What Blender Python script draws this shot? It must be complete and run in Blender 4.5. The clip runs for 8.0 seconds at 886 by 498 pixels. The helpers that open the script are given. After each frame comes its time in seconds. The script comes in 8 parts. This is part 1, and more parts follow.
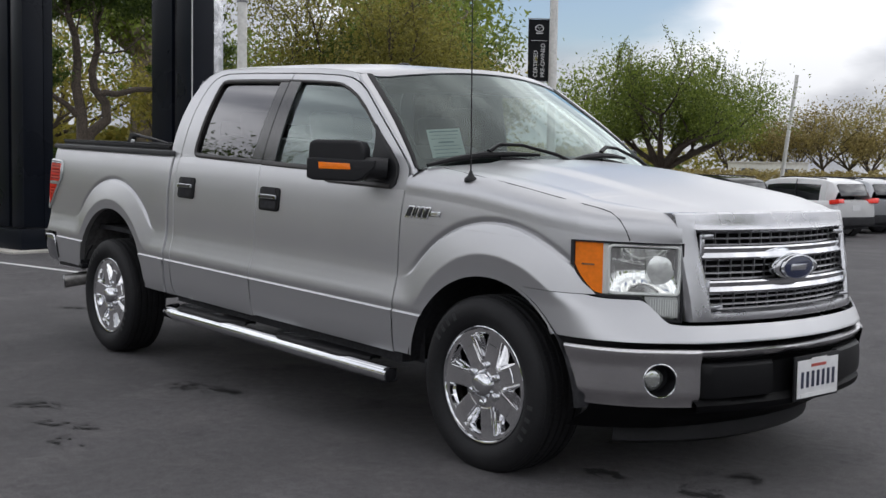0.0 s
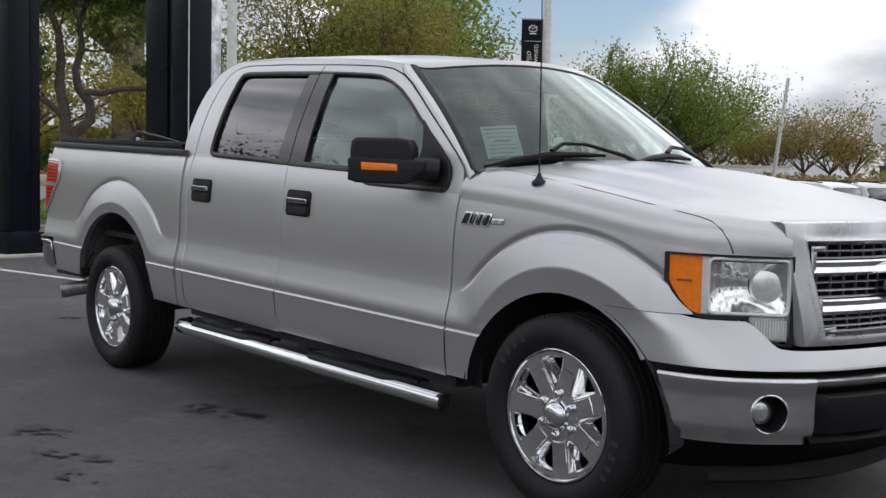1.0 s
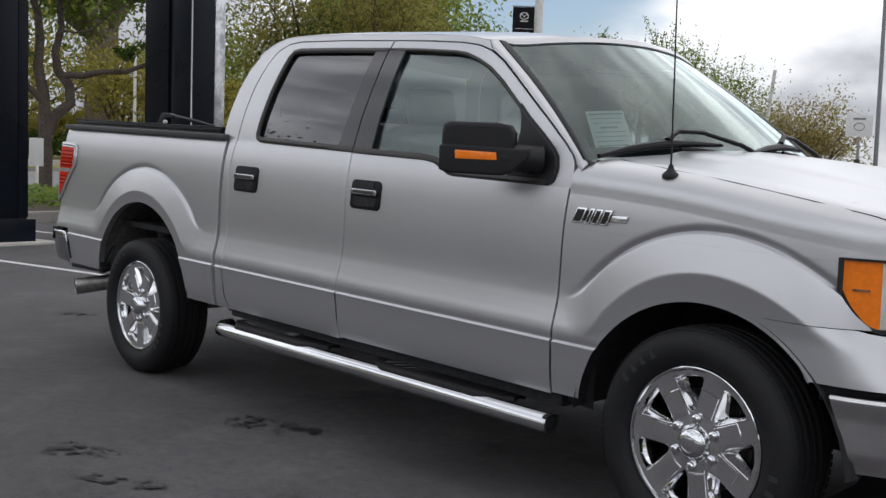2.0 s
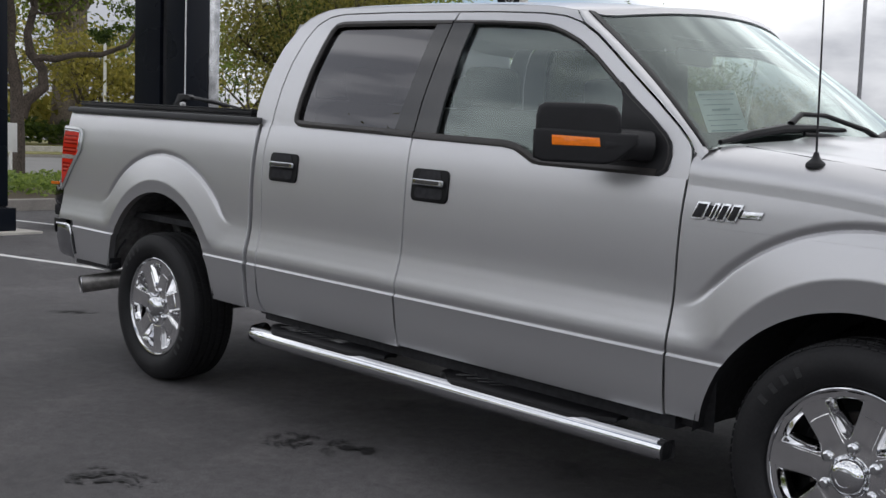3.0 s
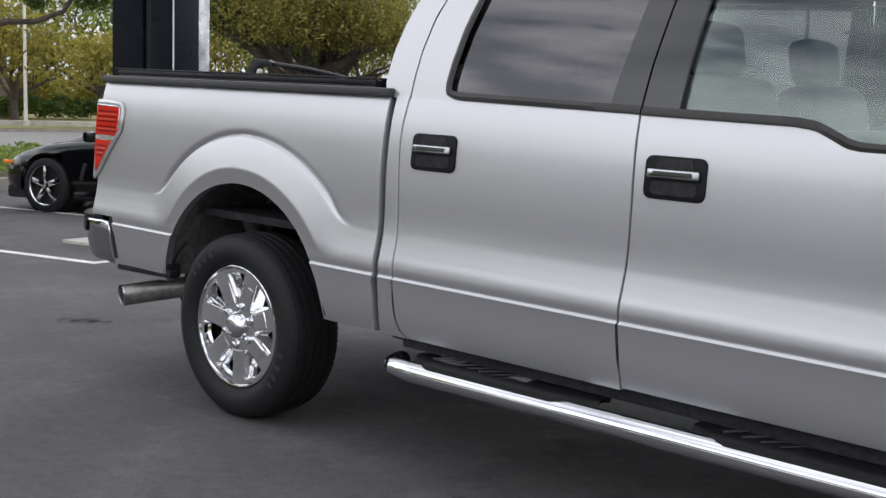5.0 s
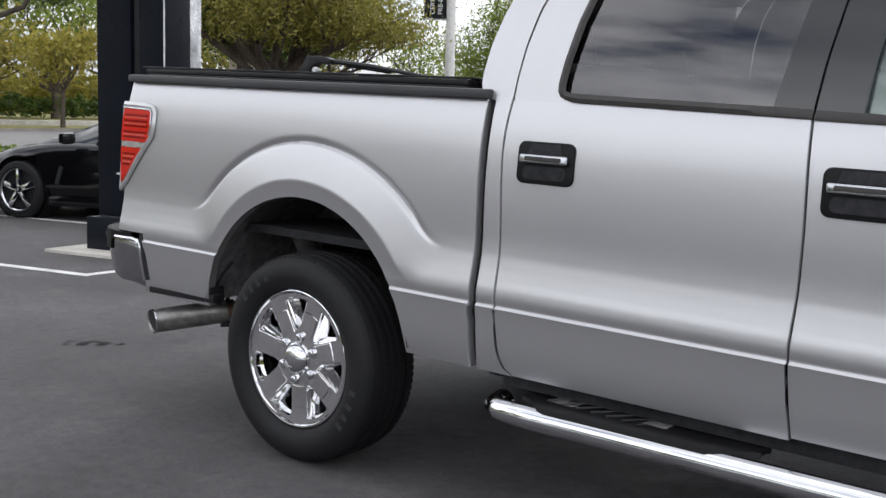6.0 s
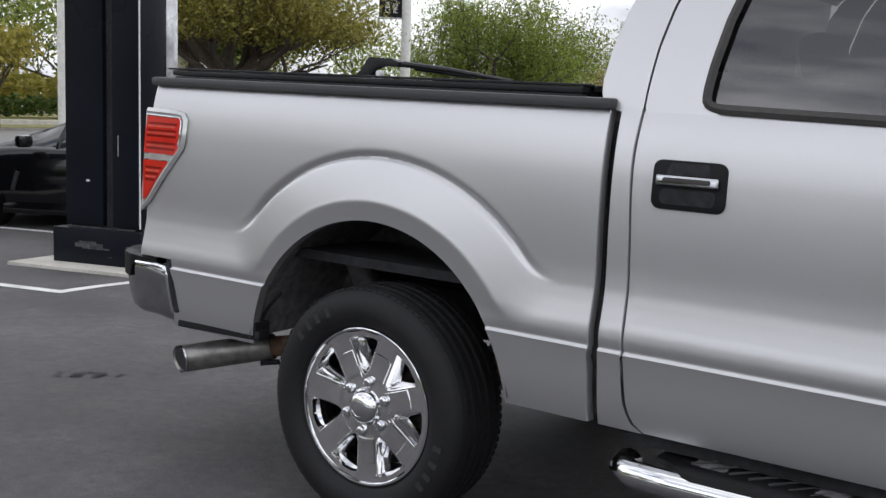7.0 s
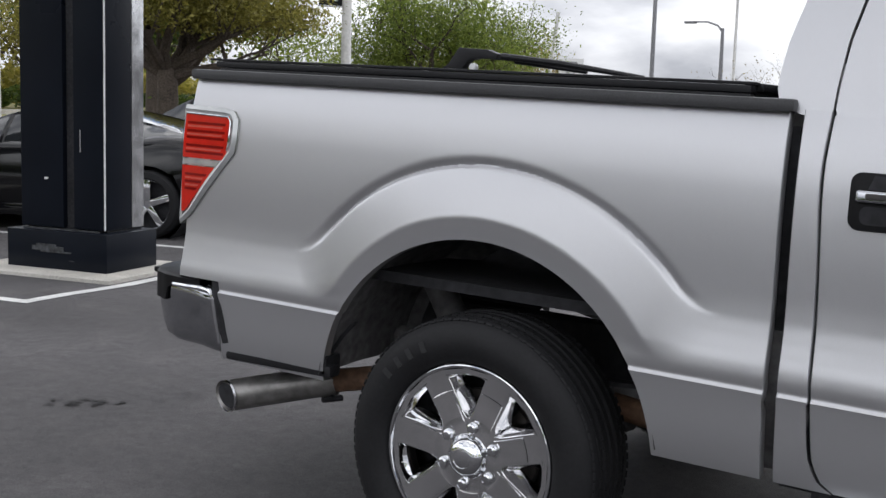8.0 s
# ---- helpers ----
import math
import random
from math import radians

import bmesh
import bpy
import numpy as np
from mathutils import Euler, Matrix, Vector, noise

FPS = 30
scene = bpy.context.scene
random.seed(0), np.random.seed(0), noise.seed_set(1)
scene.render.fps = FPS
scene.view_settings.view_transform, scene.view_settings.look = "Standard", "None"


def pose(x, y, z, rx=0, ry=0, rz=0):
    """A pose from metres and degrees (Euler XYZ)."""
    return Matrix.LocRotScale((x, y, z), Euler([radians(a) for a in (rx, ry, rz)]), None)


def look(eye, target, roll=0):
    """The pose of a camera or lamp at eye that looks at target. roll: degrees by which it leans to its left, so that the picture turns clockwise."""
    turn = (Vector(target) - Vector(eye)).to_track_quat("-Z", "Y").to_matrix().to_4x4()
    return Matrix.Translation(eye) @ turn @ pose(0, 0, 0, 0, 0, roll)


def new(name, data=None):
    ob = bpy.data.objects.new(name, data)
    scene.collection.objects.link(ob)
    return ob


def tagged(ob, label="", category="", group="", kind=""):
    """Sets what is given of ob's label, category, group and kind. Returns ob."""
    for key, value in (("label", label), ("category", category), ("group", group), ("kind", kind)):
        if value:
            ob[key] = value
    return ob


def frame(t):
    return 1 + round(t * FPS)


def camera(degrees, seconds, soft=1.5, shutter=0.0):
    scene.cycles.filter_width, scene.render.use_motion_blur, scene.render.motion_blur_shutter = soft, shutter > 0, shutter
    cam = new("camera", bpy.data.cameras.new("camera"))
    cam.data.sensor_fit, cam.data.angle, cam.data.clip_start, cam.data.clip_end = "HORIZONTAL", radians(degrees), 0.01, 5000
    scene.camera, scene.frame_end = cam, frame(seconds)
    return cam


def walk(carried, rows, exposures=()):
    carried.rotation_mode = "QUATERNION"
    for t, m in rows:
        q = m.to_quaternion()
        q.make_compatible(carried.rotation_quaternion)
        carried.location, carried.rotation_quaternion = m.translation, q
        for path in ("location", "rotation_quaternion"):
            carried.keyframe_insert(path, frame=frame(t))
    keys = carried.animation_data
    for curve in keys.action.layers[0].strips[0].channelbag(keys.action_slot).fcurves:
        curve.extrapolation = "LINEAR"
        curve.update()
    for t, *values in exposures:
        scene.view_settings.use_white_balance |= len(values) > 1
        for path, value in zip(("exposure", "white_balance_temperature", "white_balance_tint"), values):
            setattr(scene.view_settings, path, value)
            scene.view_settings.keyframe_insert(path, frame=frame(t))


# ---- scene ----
cam = camera(43.2, 8.0)
PATH = [
    (0, (7.085, -4.117, 1.266), (5.574, -2.814, 1.122), 1.0),
    (0.5, (6.771, -4.056, 1.251), (5.273, -2.738, 1.11), 1.0),
    (1, (6.443, -3.995, 1.256), (4.956, -2.665, 1.117), 1.2),
    (1.5, (6.062, -4.008, 1.252), (4.593, -2.659, 1.107), 1.6),
    (3, (5.015, -3.903, 1.233), (3.606, -2.494, 1.053), 1.9),
    (3.5, (4.68, -3.878, 1.234), (3.29, -2.453, 1.041), 1.8),
    (4, (4.309, -3.827, 1.243), (2.939, -2.386, 1.032), 1.6),
    (4.5, (3.924, -3.804, 1.232), (2.59, -2.331, 1.007), 1.6),
    (6, (2.857, -3.696, 1.248), (1.618, -2.143, 1.017), 1.4),
    (6.5, (2.512, -3.646, 1.304), (1.315, -2.063, 1.059), 1.2),
    (7, (2.152, -3.576, 1.273), (1.002, -1.955, 1.044), 1.6),
    (7.5, (1.808, -3.479, 1.297), (0.703, -1.831, 1.044), 1.6),
    (8, (1.433, -3.452, 1.29), (0.401, -1.756, 1.047), 1.8),
]
walk(cam, [(t, look(eye, target, roll)) for t, eye, target, roll in PATH], [(t, ev, 6330, 11.5) for t, ev in ((0, 0.05), (3.0, 0.05), (3.5, 0.08), (4.0, 0.24), (4.5, 0.56), (6.0, 0.66), (7.0, 0.48), (8.0, 0.40))])

# ---- light: broken cloud, soft high sun behind the truck ----
SUN_EL, SUN_AZ = 60.0, 80.0          # degrees; azimuth counted from +x towards +y
world = bpy.data.worlds.new("sky")
scene.world = world
world.use_nodes = True
wt = world.node_tree
wt.nodes.clear()


def wnode(kind, **props):
    n = wt.nodes.new(kind)
    for k, v in props.items():
        setattr(n, k, v)
    return n


w_out = wnode("ShaderNodeOutputWorld")
w_sky = wnode("ShaderNodeTexSky", sky_type="NISHITA", sun_disc=False, sun_elevation=radians(SUN_EL), sun_rotation=radians(90 - SUN_AZ))
w_bg1 = wnode("ShaderNodeBackground")
w_bg1.inputs["Strength"].default_value = 0.10
w_bg2 = wnode("ShaderNodeBackground")
w_bg2.inputs["Strength"].default_value = 1.0
w_mix = wnode("ShaderNodeMixShader")
w_tc = wnode("ShaderNodeTexCoord")
w_map = wnode("ShaderNodeMapping")
w_map.inputs["Scale"].default_value = (1.0, 1.0, 2.6)
w_map.inputs["Location"].default_value = (0.35, 1.7, 0.2)
w_n1 = wnode("ShaderNodeTexNoise")
w_n1.inputs["Scale"].default_value = 2.3
w_n1.inputs["Detail"].default_value = 9.0
w_n1.inputs["Roughness"].default_value = 0.55
w_r1 = wnode("ShaderNodeValToRGB")
w_r1.color_ramp.elements[0].position, w_r1.color_ramp.elements[1].position = 0.26, 0.36
w_n2 = wnode("ShaderNodeTexNoise")
w_n2.inputs["Scale"].default_value = 4.6
w_n2.inputs["Detail"].default_value = 7.0
w_n2.inputs["Roughness"].default_value = 0.5
w_r2 = wnode("ShaderNodeValToRGB")
w_r2.color_ramp.elements[0].position, w_r2.color_ramp.elements[1].position = 0.40, 0.60
w_r2.color_ramp.elements[0].color = (0.50, 0.515, 0.55, 1)
w_r2.color_ramp.elements[1].color = (1.04, 1.05, 1.06, 1)
wt.links.new(w_tc.outputs["Generated"], w_map.inputs["Vector"])
wt.links.new(w_map.outputs["Vector"], w_n1.inputs["Vector"])
wt.links.new(w_map.outputs["Vector"], w_n2.inputs["Vector"])
wt.links.new(w_n1.outputs["Fac"], w_r1.inputs["Fac"])

wt.links.new(w_sky.outputs["Color"], w_bg1.inputs["Color"])
w_sep = wnode("ShaderNodeSeparateXYZ")
w_el = wnode("ShaderNodeValToRGB")            # cloud brightness by height: grey banks low down, brightest in a mid band set for the door reflections, dimmer overhead
w_el.color_ramp.elements[0].position, w_el.color_ramp.elements[0].color = 0.0, (0.66, 0.66, 0.66, 1)
w_el.color_ramp.elements[1].position, w_el.color_ramp.elements[1].color = 1.0, (0.90, 0.90, 0.90, 1)
for _p, _v in ((0.07, 0.86), (0.17, 1.12), (0.30, 1.50), (0.45, 1.50), (0.70, 1.05)):
    w_el.color_ramp.elements.new(_p).color = (_v, _v, _v, 1)
wt.links.new(w_tc.outputs["Generated"], w_sep.inputs["Vector"])
wt.links.new(w_sep.outputs["Z"], w_el.inputs["Fac"])
wt.links.new(w_el.outputs["Color"], w_bg2.inputs["Strength"])
wt.links.new(w_r2.outputs["Color"], w_bg2.inputs["Color"])


def toward(az, el):
    return (math.cos(radians(az)) * math.cos(radians(el)), math.sin(radians(az)) * math.cos(radians(el)), math.sin(radians(el)))


def spot(az, el, wide, tight, ragged):
    """1 near a direction of the sky, 0 away from it, with a ragged edge."""
    dot = wnode("ShaderNodeVectorMath", operation="DOT_PRODUCT")
    dot.inputs[1].default_value = toward(az, el)
    wt.links.new(w_tc.outputs["Generated"], dot.inputs[0])
    add = wnode("ShaderNodeMath", operation="MULTIPLY_ADD")
    add.inputs[1].default_value = ragged
    wt.links.new(w_n2.outputs["Fac"], add.inputs[0])
    wt.links.new(dot.outputs["Value"], add.inputs[2])
    r = wnode("ShaderNodeMapRange", interpolation_type="SMOOTHSTEP")
    r.inputs["From Min"].default_value = math.cos(radians(wide)) + ragged * 0.5
    r.inputs["From Max"].default_value = math.cos(radians(tight)) + ragged * 0.5
    wt.links.new(add.outputs["Value"], r.inputs["Value"])
    return r.outputs["Result"]


w_bank = wnode("ShaderNodeMath", operation="MULTIPLY_ADD")
w_bank.inputs[1].default_value = 0.06
wt.links.new(spot(120.0, 9.5, 11.0, 4.0, 0.02), w_bank.inputs[0])
wt.links.new(w_n2.outputs["Fac"], w_bank.inputs[2])
wt.links.new(w_bank.outputs["Value"], w_r2.inputs["Fac"])
w_gap = wnode("ShaderNodeMath", operation="SUBTRACT", use_clamp=True)
wt.links.new(w_r1.outputs["Color"], w_gap.inputs[0])
wt.links.new(spot(133.0, 14.0, 9.5, 7.5, 0.02), w_gap.inputs[1])
wt.links.new(w_gap.outputs["Value"], w_mix.inputs["Fac"])
wt.links.new(w_bg1.outputs["Background"], w_mix.inputs[1])
wt.links.new(w_bg2.outputs["Background"], w_mix.inputs[2])
wt.links.new(w_mix.outputs["Shader"], w_out.inputs["Surface"])

sun = new("sun", bpy.data.lights.new("sun", "SUN"))
sun.data.energy, sun.data.angle, sun.data.color = 0.62, radians(85), (1.0, 0.97, 0.92)
_d = Vector((math.cos(radians(SUN_AZ)) * math.cos(radians(SUN_EL)), math.sin(radians(SUN_AZ)) * math.cos(radians(SUN_EL)), math.sin(radians(SUN_EL))))
sun.matrix_world = look(_d * 60, (0, 0, 0))


# ---- materials ----
def mat(name, color, rough=0.5, metal=0.0, coat=0.0, coat_rough=0.06, noise_scale=0.0, noise_amount=0.0, bump=0.0, bump_scale=200.0, coarse=0.0, coarse_scale=3.0, rough_var=0.0, spec=0.5, transmission=0.0, ior=1.45, emit=None):
    """Principled material with colour variation at two scales, roughness variation and bump, in object-space metres."""
    m = bpy.data.materials.new(name)
    m.use_nodes = True
    t = m.node_tree
    b = t.nodes["Principled BSDF"]
    b.inputs["Roughness"].default_value = rough
    b.inputs["Metallic"].default_value = metal
    b.inputs["Coat Weight"].default_value = coat
    b.inputs["Coat Roughness"].default_value = coat_rough
    b.inputs["Specular IOR Level"].default_value = spec
    b.inputs["Transmission Weight"].default_value = transmission
    b.inputs["IOR"].default_value = ior
    b.inputs["Base Color"].default_value = (*color, 1)
    if emit:
        b.inputs["Emission Color"].default_value = (*emit[:3], 1)
        b.inputs["Emission Strength"].default_value = emit[3]
    tc = t.nodes.new("ShaderNodeTexCoord")
    prev = None
    for scale, amount in ((noise_scale, noise_amount), (coarse_scale, coarse)):
        if amount <= 0:
            continue
        n = t.nodes.new("ShaderNodeTexNoise")
        n.inputs["Scale"].default_value = scale
        n.inputs["Detail"].default_value = 5
        t.links.new(tc.outputs["Object"], n.inputs["Vector"])
        r = t.nodes.new("ShaderNodeMapRange")
        r.inputs["From Min"].default_value, r.inputs["From Max"].default_value = 0.3, 0.7
        r.inputs["To Min"].default_value, r.inputs["To Max"].default_value = 1 - amount, 1 + amount
        t.links.new(n.outputs["Fac"], r.inputs["Value"])
        mul = t.nodes.new("ShaderNodeVectorMath")
        mul.operation = "SCALE"
        if prev is None:
            mul.inputs[0].default_value = color
        else:
            t.links.new(prev, mul.inputs[0])
        t.links.new(r.outputs["Result"], mul.inputs["Scale"])
        prev = mul.outputs["Vector"]
        if rough_var:
            rr = t.nodes.new("ShaderNodeMapRange")
            rr.inputs["From Min"].default_value, rr.inputs["From Max"].default_value = 0.3, 0.7
            rr.inputs["To Min"].default_value, rr.inputs["To Max"].default_value = max(0.02, rough - rough_var), rough + rough_var
            t.links.new(n.outputs["Fac"], rr.inputs["Value"])
            t.links.new(rr.outputs["Result"], b.inputs["Roughness"])
    if prev is not None:
        t.links.new(prev, b.inputs["Base Color"])
    if bump > 0:
        n = t.nodes.new("ShaderNodeTexNoise")
        n.inputs["Scale"].default_value = bump_scale
        n.inputs["Detail"].default_value = 4
        t.links.new(tc.outputs["Object"], n.inputs["Vector"])
        bp = t.nodes.new("ShaderNodeBump")
        bp.inputs["Strength"].default_value = bump
        bp.inputs["Distance"].default_value = 0.01
        t.links.new(n.outputs["Fac"], bp.inputs["Height"])
        t.links.new(bp.outputs["Normal"], b.inputs["Normal"])
    return m


def glass(name, tint, gloss_rough=0.01, boost=1.0, sheen=(1.0, 1.0, 1.0)):
    """Thin window glass: clear tinted body with a Fresnel sheen."""
    m = bpy.data.materials.new(name)
    m.use_nodes = True
    t = m.node_tree
    t.nodes.clear()
    o = t.nodes.new("ShaderNodeOutputMaterial")
    tr = t.nodes.new("ShaderNodeBsdfTransparent")
    tr.inputs["Color"].default_value = (*tint, 1)
    gl = t.nodes.new("ShaderNodeBsdfGlossy")
    gl.inputs["Roughness"].default_value = gloss_rough
    gl.inputs["Color"].default_value = (*sheen, 1)
    lw = t.nodes.new("ShaderNodeLayerWeight")
    lw.inputs["Blend"].default_value = 0.5
    pw = t.nodes.new("ShaderNodeMath")
    pw.operation = "POWER"
    pw.inputs[1].default_value = 4.6
    mu = t.nodes.new("ShaderNodeMath")
    mu.operation, mu.use_clamp = "MULTIPLY_ADD", True
    mu.inputs[1].default_value, mu.inputs[2].default_value = 0.95 * boost, 0.042 * boost
    mx = t.nodes.new("ShaderNodeMixShader")
    t.links.new(lw.outputs["Facing"], pw.inputs[0])
    t.links.new(pw.outputs["Value"], mu.inputs[0])
    t.links.new(mu.outputs["Value"], mx.inputs["Fac"])
    t.links.new(tr.outputs["BSDF"], mx.inputs[1])
    t.links.new(gl.outputs["BSDF"], mx.inputs[2])
    t.links.new(mx.outputs["Shader"], o.inputs["Surface"])
    return m


def leaf_mat(name, c1, c2, rough=0.55):
    """Leaves: colour varied leaf by leaf, a little light let through."""
    m = bpy.data.materials.new(name)
    m.use_nodes = True
    t = m.node_tree
    b = t.nodes["Principled BSDF"]
    b.inputs["Roughness"].default_value = rough
    g = t.nodes.new("ShaderNodeNewGeometry")
    r = t.nodes.new("ShaderNodeValToRGB")
    r.color_ramp.elements[0].color = (*c1, 1)
    r.color_ramp.elements[1].color = (*c2, 1)
    t.links.new(g.outputs["Random Per Island"], r.inputs["Fac"])
    t.links.new(r.outputs["Color"], b.inputs["Base Color"])
    tl = t.nodes.new("ShaderNodeBsdfTranslucent")
    t.links.new(r.outputs["Color"], tl.inputs["Color"])
    mx = t.nodes.new("ShaderNodeMixShader")
    mx.inputs["Fac"].default_value = 0.48
    t.links.new(b.outputs["BSDF"], mx.inputs[1])
    t.links.new(tl.outputs["BSDF"], mx.inputs[2])
    t.links.new(mx.outputs["Shader"], t.nodes["Material Output"].inputs["Surface"])
    return m


def asphalt_mat():
    m = mat("asphalt", (0.078, 0.074, 0.077), 0.82, noise_scale=300, noise_amount=0.5, coarse=0.28, coarse_scale=0.7, bump=0.55, bump_scale=260, rough_var=0.06)
    t = m.node_tree
    b = t.nodes["Principled BSDF"]
    src = b.inputs["Base Color"].links[0].from_socket
    tc = t.nodes.new("ShaderNodeTexCoord")
    # oil stains and darker blotches
    n = t.nodes.new("ShaderNodeTexNoise")
    n.inputs["Scale"].default_value, n.inputs["Detail"].default_value, n.inputs["Roughness"].default_value = 1.15, 8, 0.62
    r = t.nodes.new("ShaderNodeValToRGB")
    r.color_ramp.elements[0].position, r.color_ramp.elements[1].position = 0.60, 0.70
    r.color_ramp.elements[0].color, r.color_ramp.elements[1].color = (1, 1, 1, 1), (0.55, 0.55, 0.56, 1)
    t.links.new(tc.outputs["Object"], n.inputs["Vector"])
    t.links.new(n.outputs["Fac"], r.inputs["Fac"])
    mul = t.nodes.new("ShaderNodeVectorMath")
    mul.operation = "MULTIPLY"
    t.links.new(src, mul.inputs[0])
    t.links.new(r.outputs["Color"], mul.inputs[1])
    # pale dusty patches
    n2 = t.nodes.new("ShaderNodeTexNoise")
    n2.inputs["Scale"].default_value, n2.inputs["Detail"].default_value = 2.6, 6
    r2 = t.nodes.new("ShaderNodeValToRGB")
    r2.color_ramp.elements[0].position, r2.color_ramp.elements[1].position = 0.50, 0.75
    r2.color_ramp.elements[0].color, r2.color_ramp.elements[1].color = (1, 1, 1, 1), (1.3, 1.28, 1.26, 1)
    t.links.new(tc.outputs["Object"], n2.inputs["Vector"])
    t.links.new(n2.outputs["Fac"], r2.inputs["Fac"])
    mul2 = t.nodes.new("ShaderNodeVectorMath")
    mul2.operation = "MULTIPLY"
    t.links.new(mul.outputs["Vector"], mul2.inputs[0])
    t.links.new(r2.outputs["Color"], mul2.inputs[1])
    # mottling between grain and stains
    n3 = t.nodes.new("ShaderNodeTexNoise")
    n3.inputs["Scale"].default_value, n3.inputs["Detail"].default_value, n3.inputs["Roughness"].default_value = 16.0, 9, 0.7
    r3 = t.nodes.new("ShaderNodeMapRange")
    r3.inputs["From Min"].default_value, r3.inputs["From Max"].default_value = 0.3, 0.7
    r3.inputs["To Min"].default_value, r3.inputs["To Max"].default_value = 0.74, 1.26
    mul3 = t.nodes.new("ShaderNodeVectorMath")
    mul3.operation = "SCALE"
    t.links.new(tc.outputs["Object"], n3.inputs["Vector"])
    t.links.new(n3.outputs["Fac"], r3.inputs["Value"])
    t.links.new(mul2.outputs["Vector"], mul3.inputs[0])
    t.links.new(r3.outputs["Result"], mul3.inputs["Scale"])
    t.links.new(mul3.outputs["Vector"], b.inputs["Base Color"])
    return m


M = {}
M["asphalt"] = asphalt_mat()
M["road"] = mat("road_grey", (0.20, 0.195, 0.19), 0.85, noise_scale=60, noise_amount=0.12, coarse=0.1, coarse_scale=0.4)
M["concrete"] = mat("concrete", (0.46, 0.44, 0.40), 0.85, noise_scale=70, noise_amount=0.18, coarse=0.22, coarse_scale=2.2, bump=0.3, bump_scale=120)
M["kerb"] = mat("kerb_concrete", (0.27, 0.25, 0.23), 0.88, noise_scale=60, noise_amount=0.2, coarse=0.2, coarse_scale=1.5, bump=0.3, bump_scale=120)
M["line"] = mat("line_paint", (0.62, 0.62, 0.61), 0.75, noise_scale=90, noise_amount=0.2, coarse=0.15, coarse_scale=5)
M["grass"] = mat("grass", (0.22, 0.21, 0.075), 0.9, noise_scale=40, noise_amount=0.4, coarse=0.3, coarse_scale=0.6)
M["soil"] = mat("soil", (0.09, 0.07, 0.05), 0.95, noise_scale=40, noise_amount=0.4, bump=0.4, bump_scale=40)
M["paint"] = mat("silver_paint", (0.535, 0.535, 0.55), 0.36, metal=0.78, coat=0.5, coat_rough=0.16, noise_scale=900, noise_amount=0.05, coarse=0.015, coarse_scale=2.0)
M["chrome"] = mat("chrome", (0.72, 0.73, 0.75), 0.05, metal=1.0, noise_scale=30, noise_amount=0.03, coarse=0.04, coarse_scale=6, rough_var=0.02)
M["chrome_dull"] = mat("worn_chrome", (0.50, 0.50, 0.52), 0.20, metal=1.0, noise_scale=25, noise_amount=0.08, coarse=0.06, coarse_scale=4, rough_var=0.05)
M["chrome_wheel"] = mat("wheel_chrome", (0.86, 0.86, 0.87), 0.10, metal=1.0, noise_scale=30, noise_amount=0.04, coarse=0.05, coarse_scale=8, rough_var=0.04)
M["chrome_bumper"] = mat("bumper_chrome", (0.62, 0.61, 0.62), 0.20, metal=1.0, noise_scale=12, noise_amount=0.05, coarse=0.06, coarse_scale=3, rough_var=0.05)
M["chrome_dark"] = mat("dark_chrome", (0.42, 0.43, 0.45), 0.09, metal=1.0, noise_scale=20, noise_amount=0.05, coarse=0.05, coarse_scale=4, rough_var=0.03)
M["lamp_bright"] = mat("lamp_bowl_bright", (0.90, 0.91, 0.90), 0.22, metal=0.55, noise_scale=40, noise_amount=0.15)
M["black"] = mat("black_plastic", (0.016, 0.016, 0.018), 0.46, spec=0.3, noise_scale=300, noise_amount=0.15, bump=0.12, bump_scale=900, coarse=0.15, coarse_scale=6)
M["pad_black"] = mat("satin_black_plastic", (0.007, 0.007, 0.008), 0.42, spec=0.2, noise_scale=200, noise_amount=0.2, coarse=0.2, coarse_scale=6)
M["lamp_mirror"] = mat("lamp_mirror", (0.97, 0.97, 0.96), 0.12, metal=1.0, noise_scale=60, noise_amount=0.06)
M["lamp_white"] = mat("bright_lamp_frame", (0.93, 0.94, 0.93), 0.25, metal=0.35, noise_scale=20, noise_amount=0.05)
M["trim"] = mat("dark_window_trim", (0.030, 0.027, 0.026), 0.45, noise_scale=60, noise_amount=0.2, coarse=0.2, coarse_scale=5)
M["pillar_gloss"] = mat("gloss_black_pillar", (0.012, 0.012, 0.014), 0.16, spec=0.6, coat=0.35, noise_scale=40, noise_amount=0.15, coarse=0.2, coarse_scale=5)
M["grey_plastic"] = mat("grey_plastic", (0.055, 0.055, 0.058), 0.55, noise_scale=200, noise_amount=0.15, coarse=0.1, coarse_scale=4)
M["under"] = mat("underbody_black", (0.020, 0.020, 0.023), 0.85, noise_scale=40, noise_amount=0.4, coarse=0.3, coarse_scale=5)
M["frame_grey"] = mat("underbody_grey", (0.125, 0.122, 0.125), 0.7, noise_scale=30, noise_amount=0.4, coarse=0.3, coarse_scale=4)
M["rubber"] = mat("tyre_rubber", (0.013, 0.013, 0.0145), 0.66, spec=0.35, noise_scale=120, noise_amount=0.2, coarse=0.15, coarse_scale=8, bump=0.1, bump_scale=400)
M["rubber_mark"] = mat("raised_tyre_marking", (0.027, 0.027, 0.029), 0.55, noise_scale=120, noise_amount=0.2)
M["rust"] = mat("rusty_steel", (0.15, 0.085, 0.052), 0.8, noise_scale=35, noise_amount=0.4, coarse=0.3, coarse_scale=7, bump=0.2, bump_scale=120)
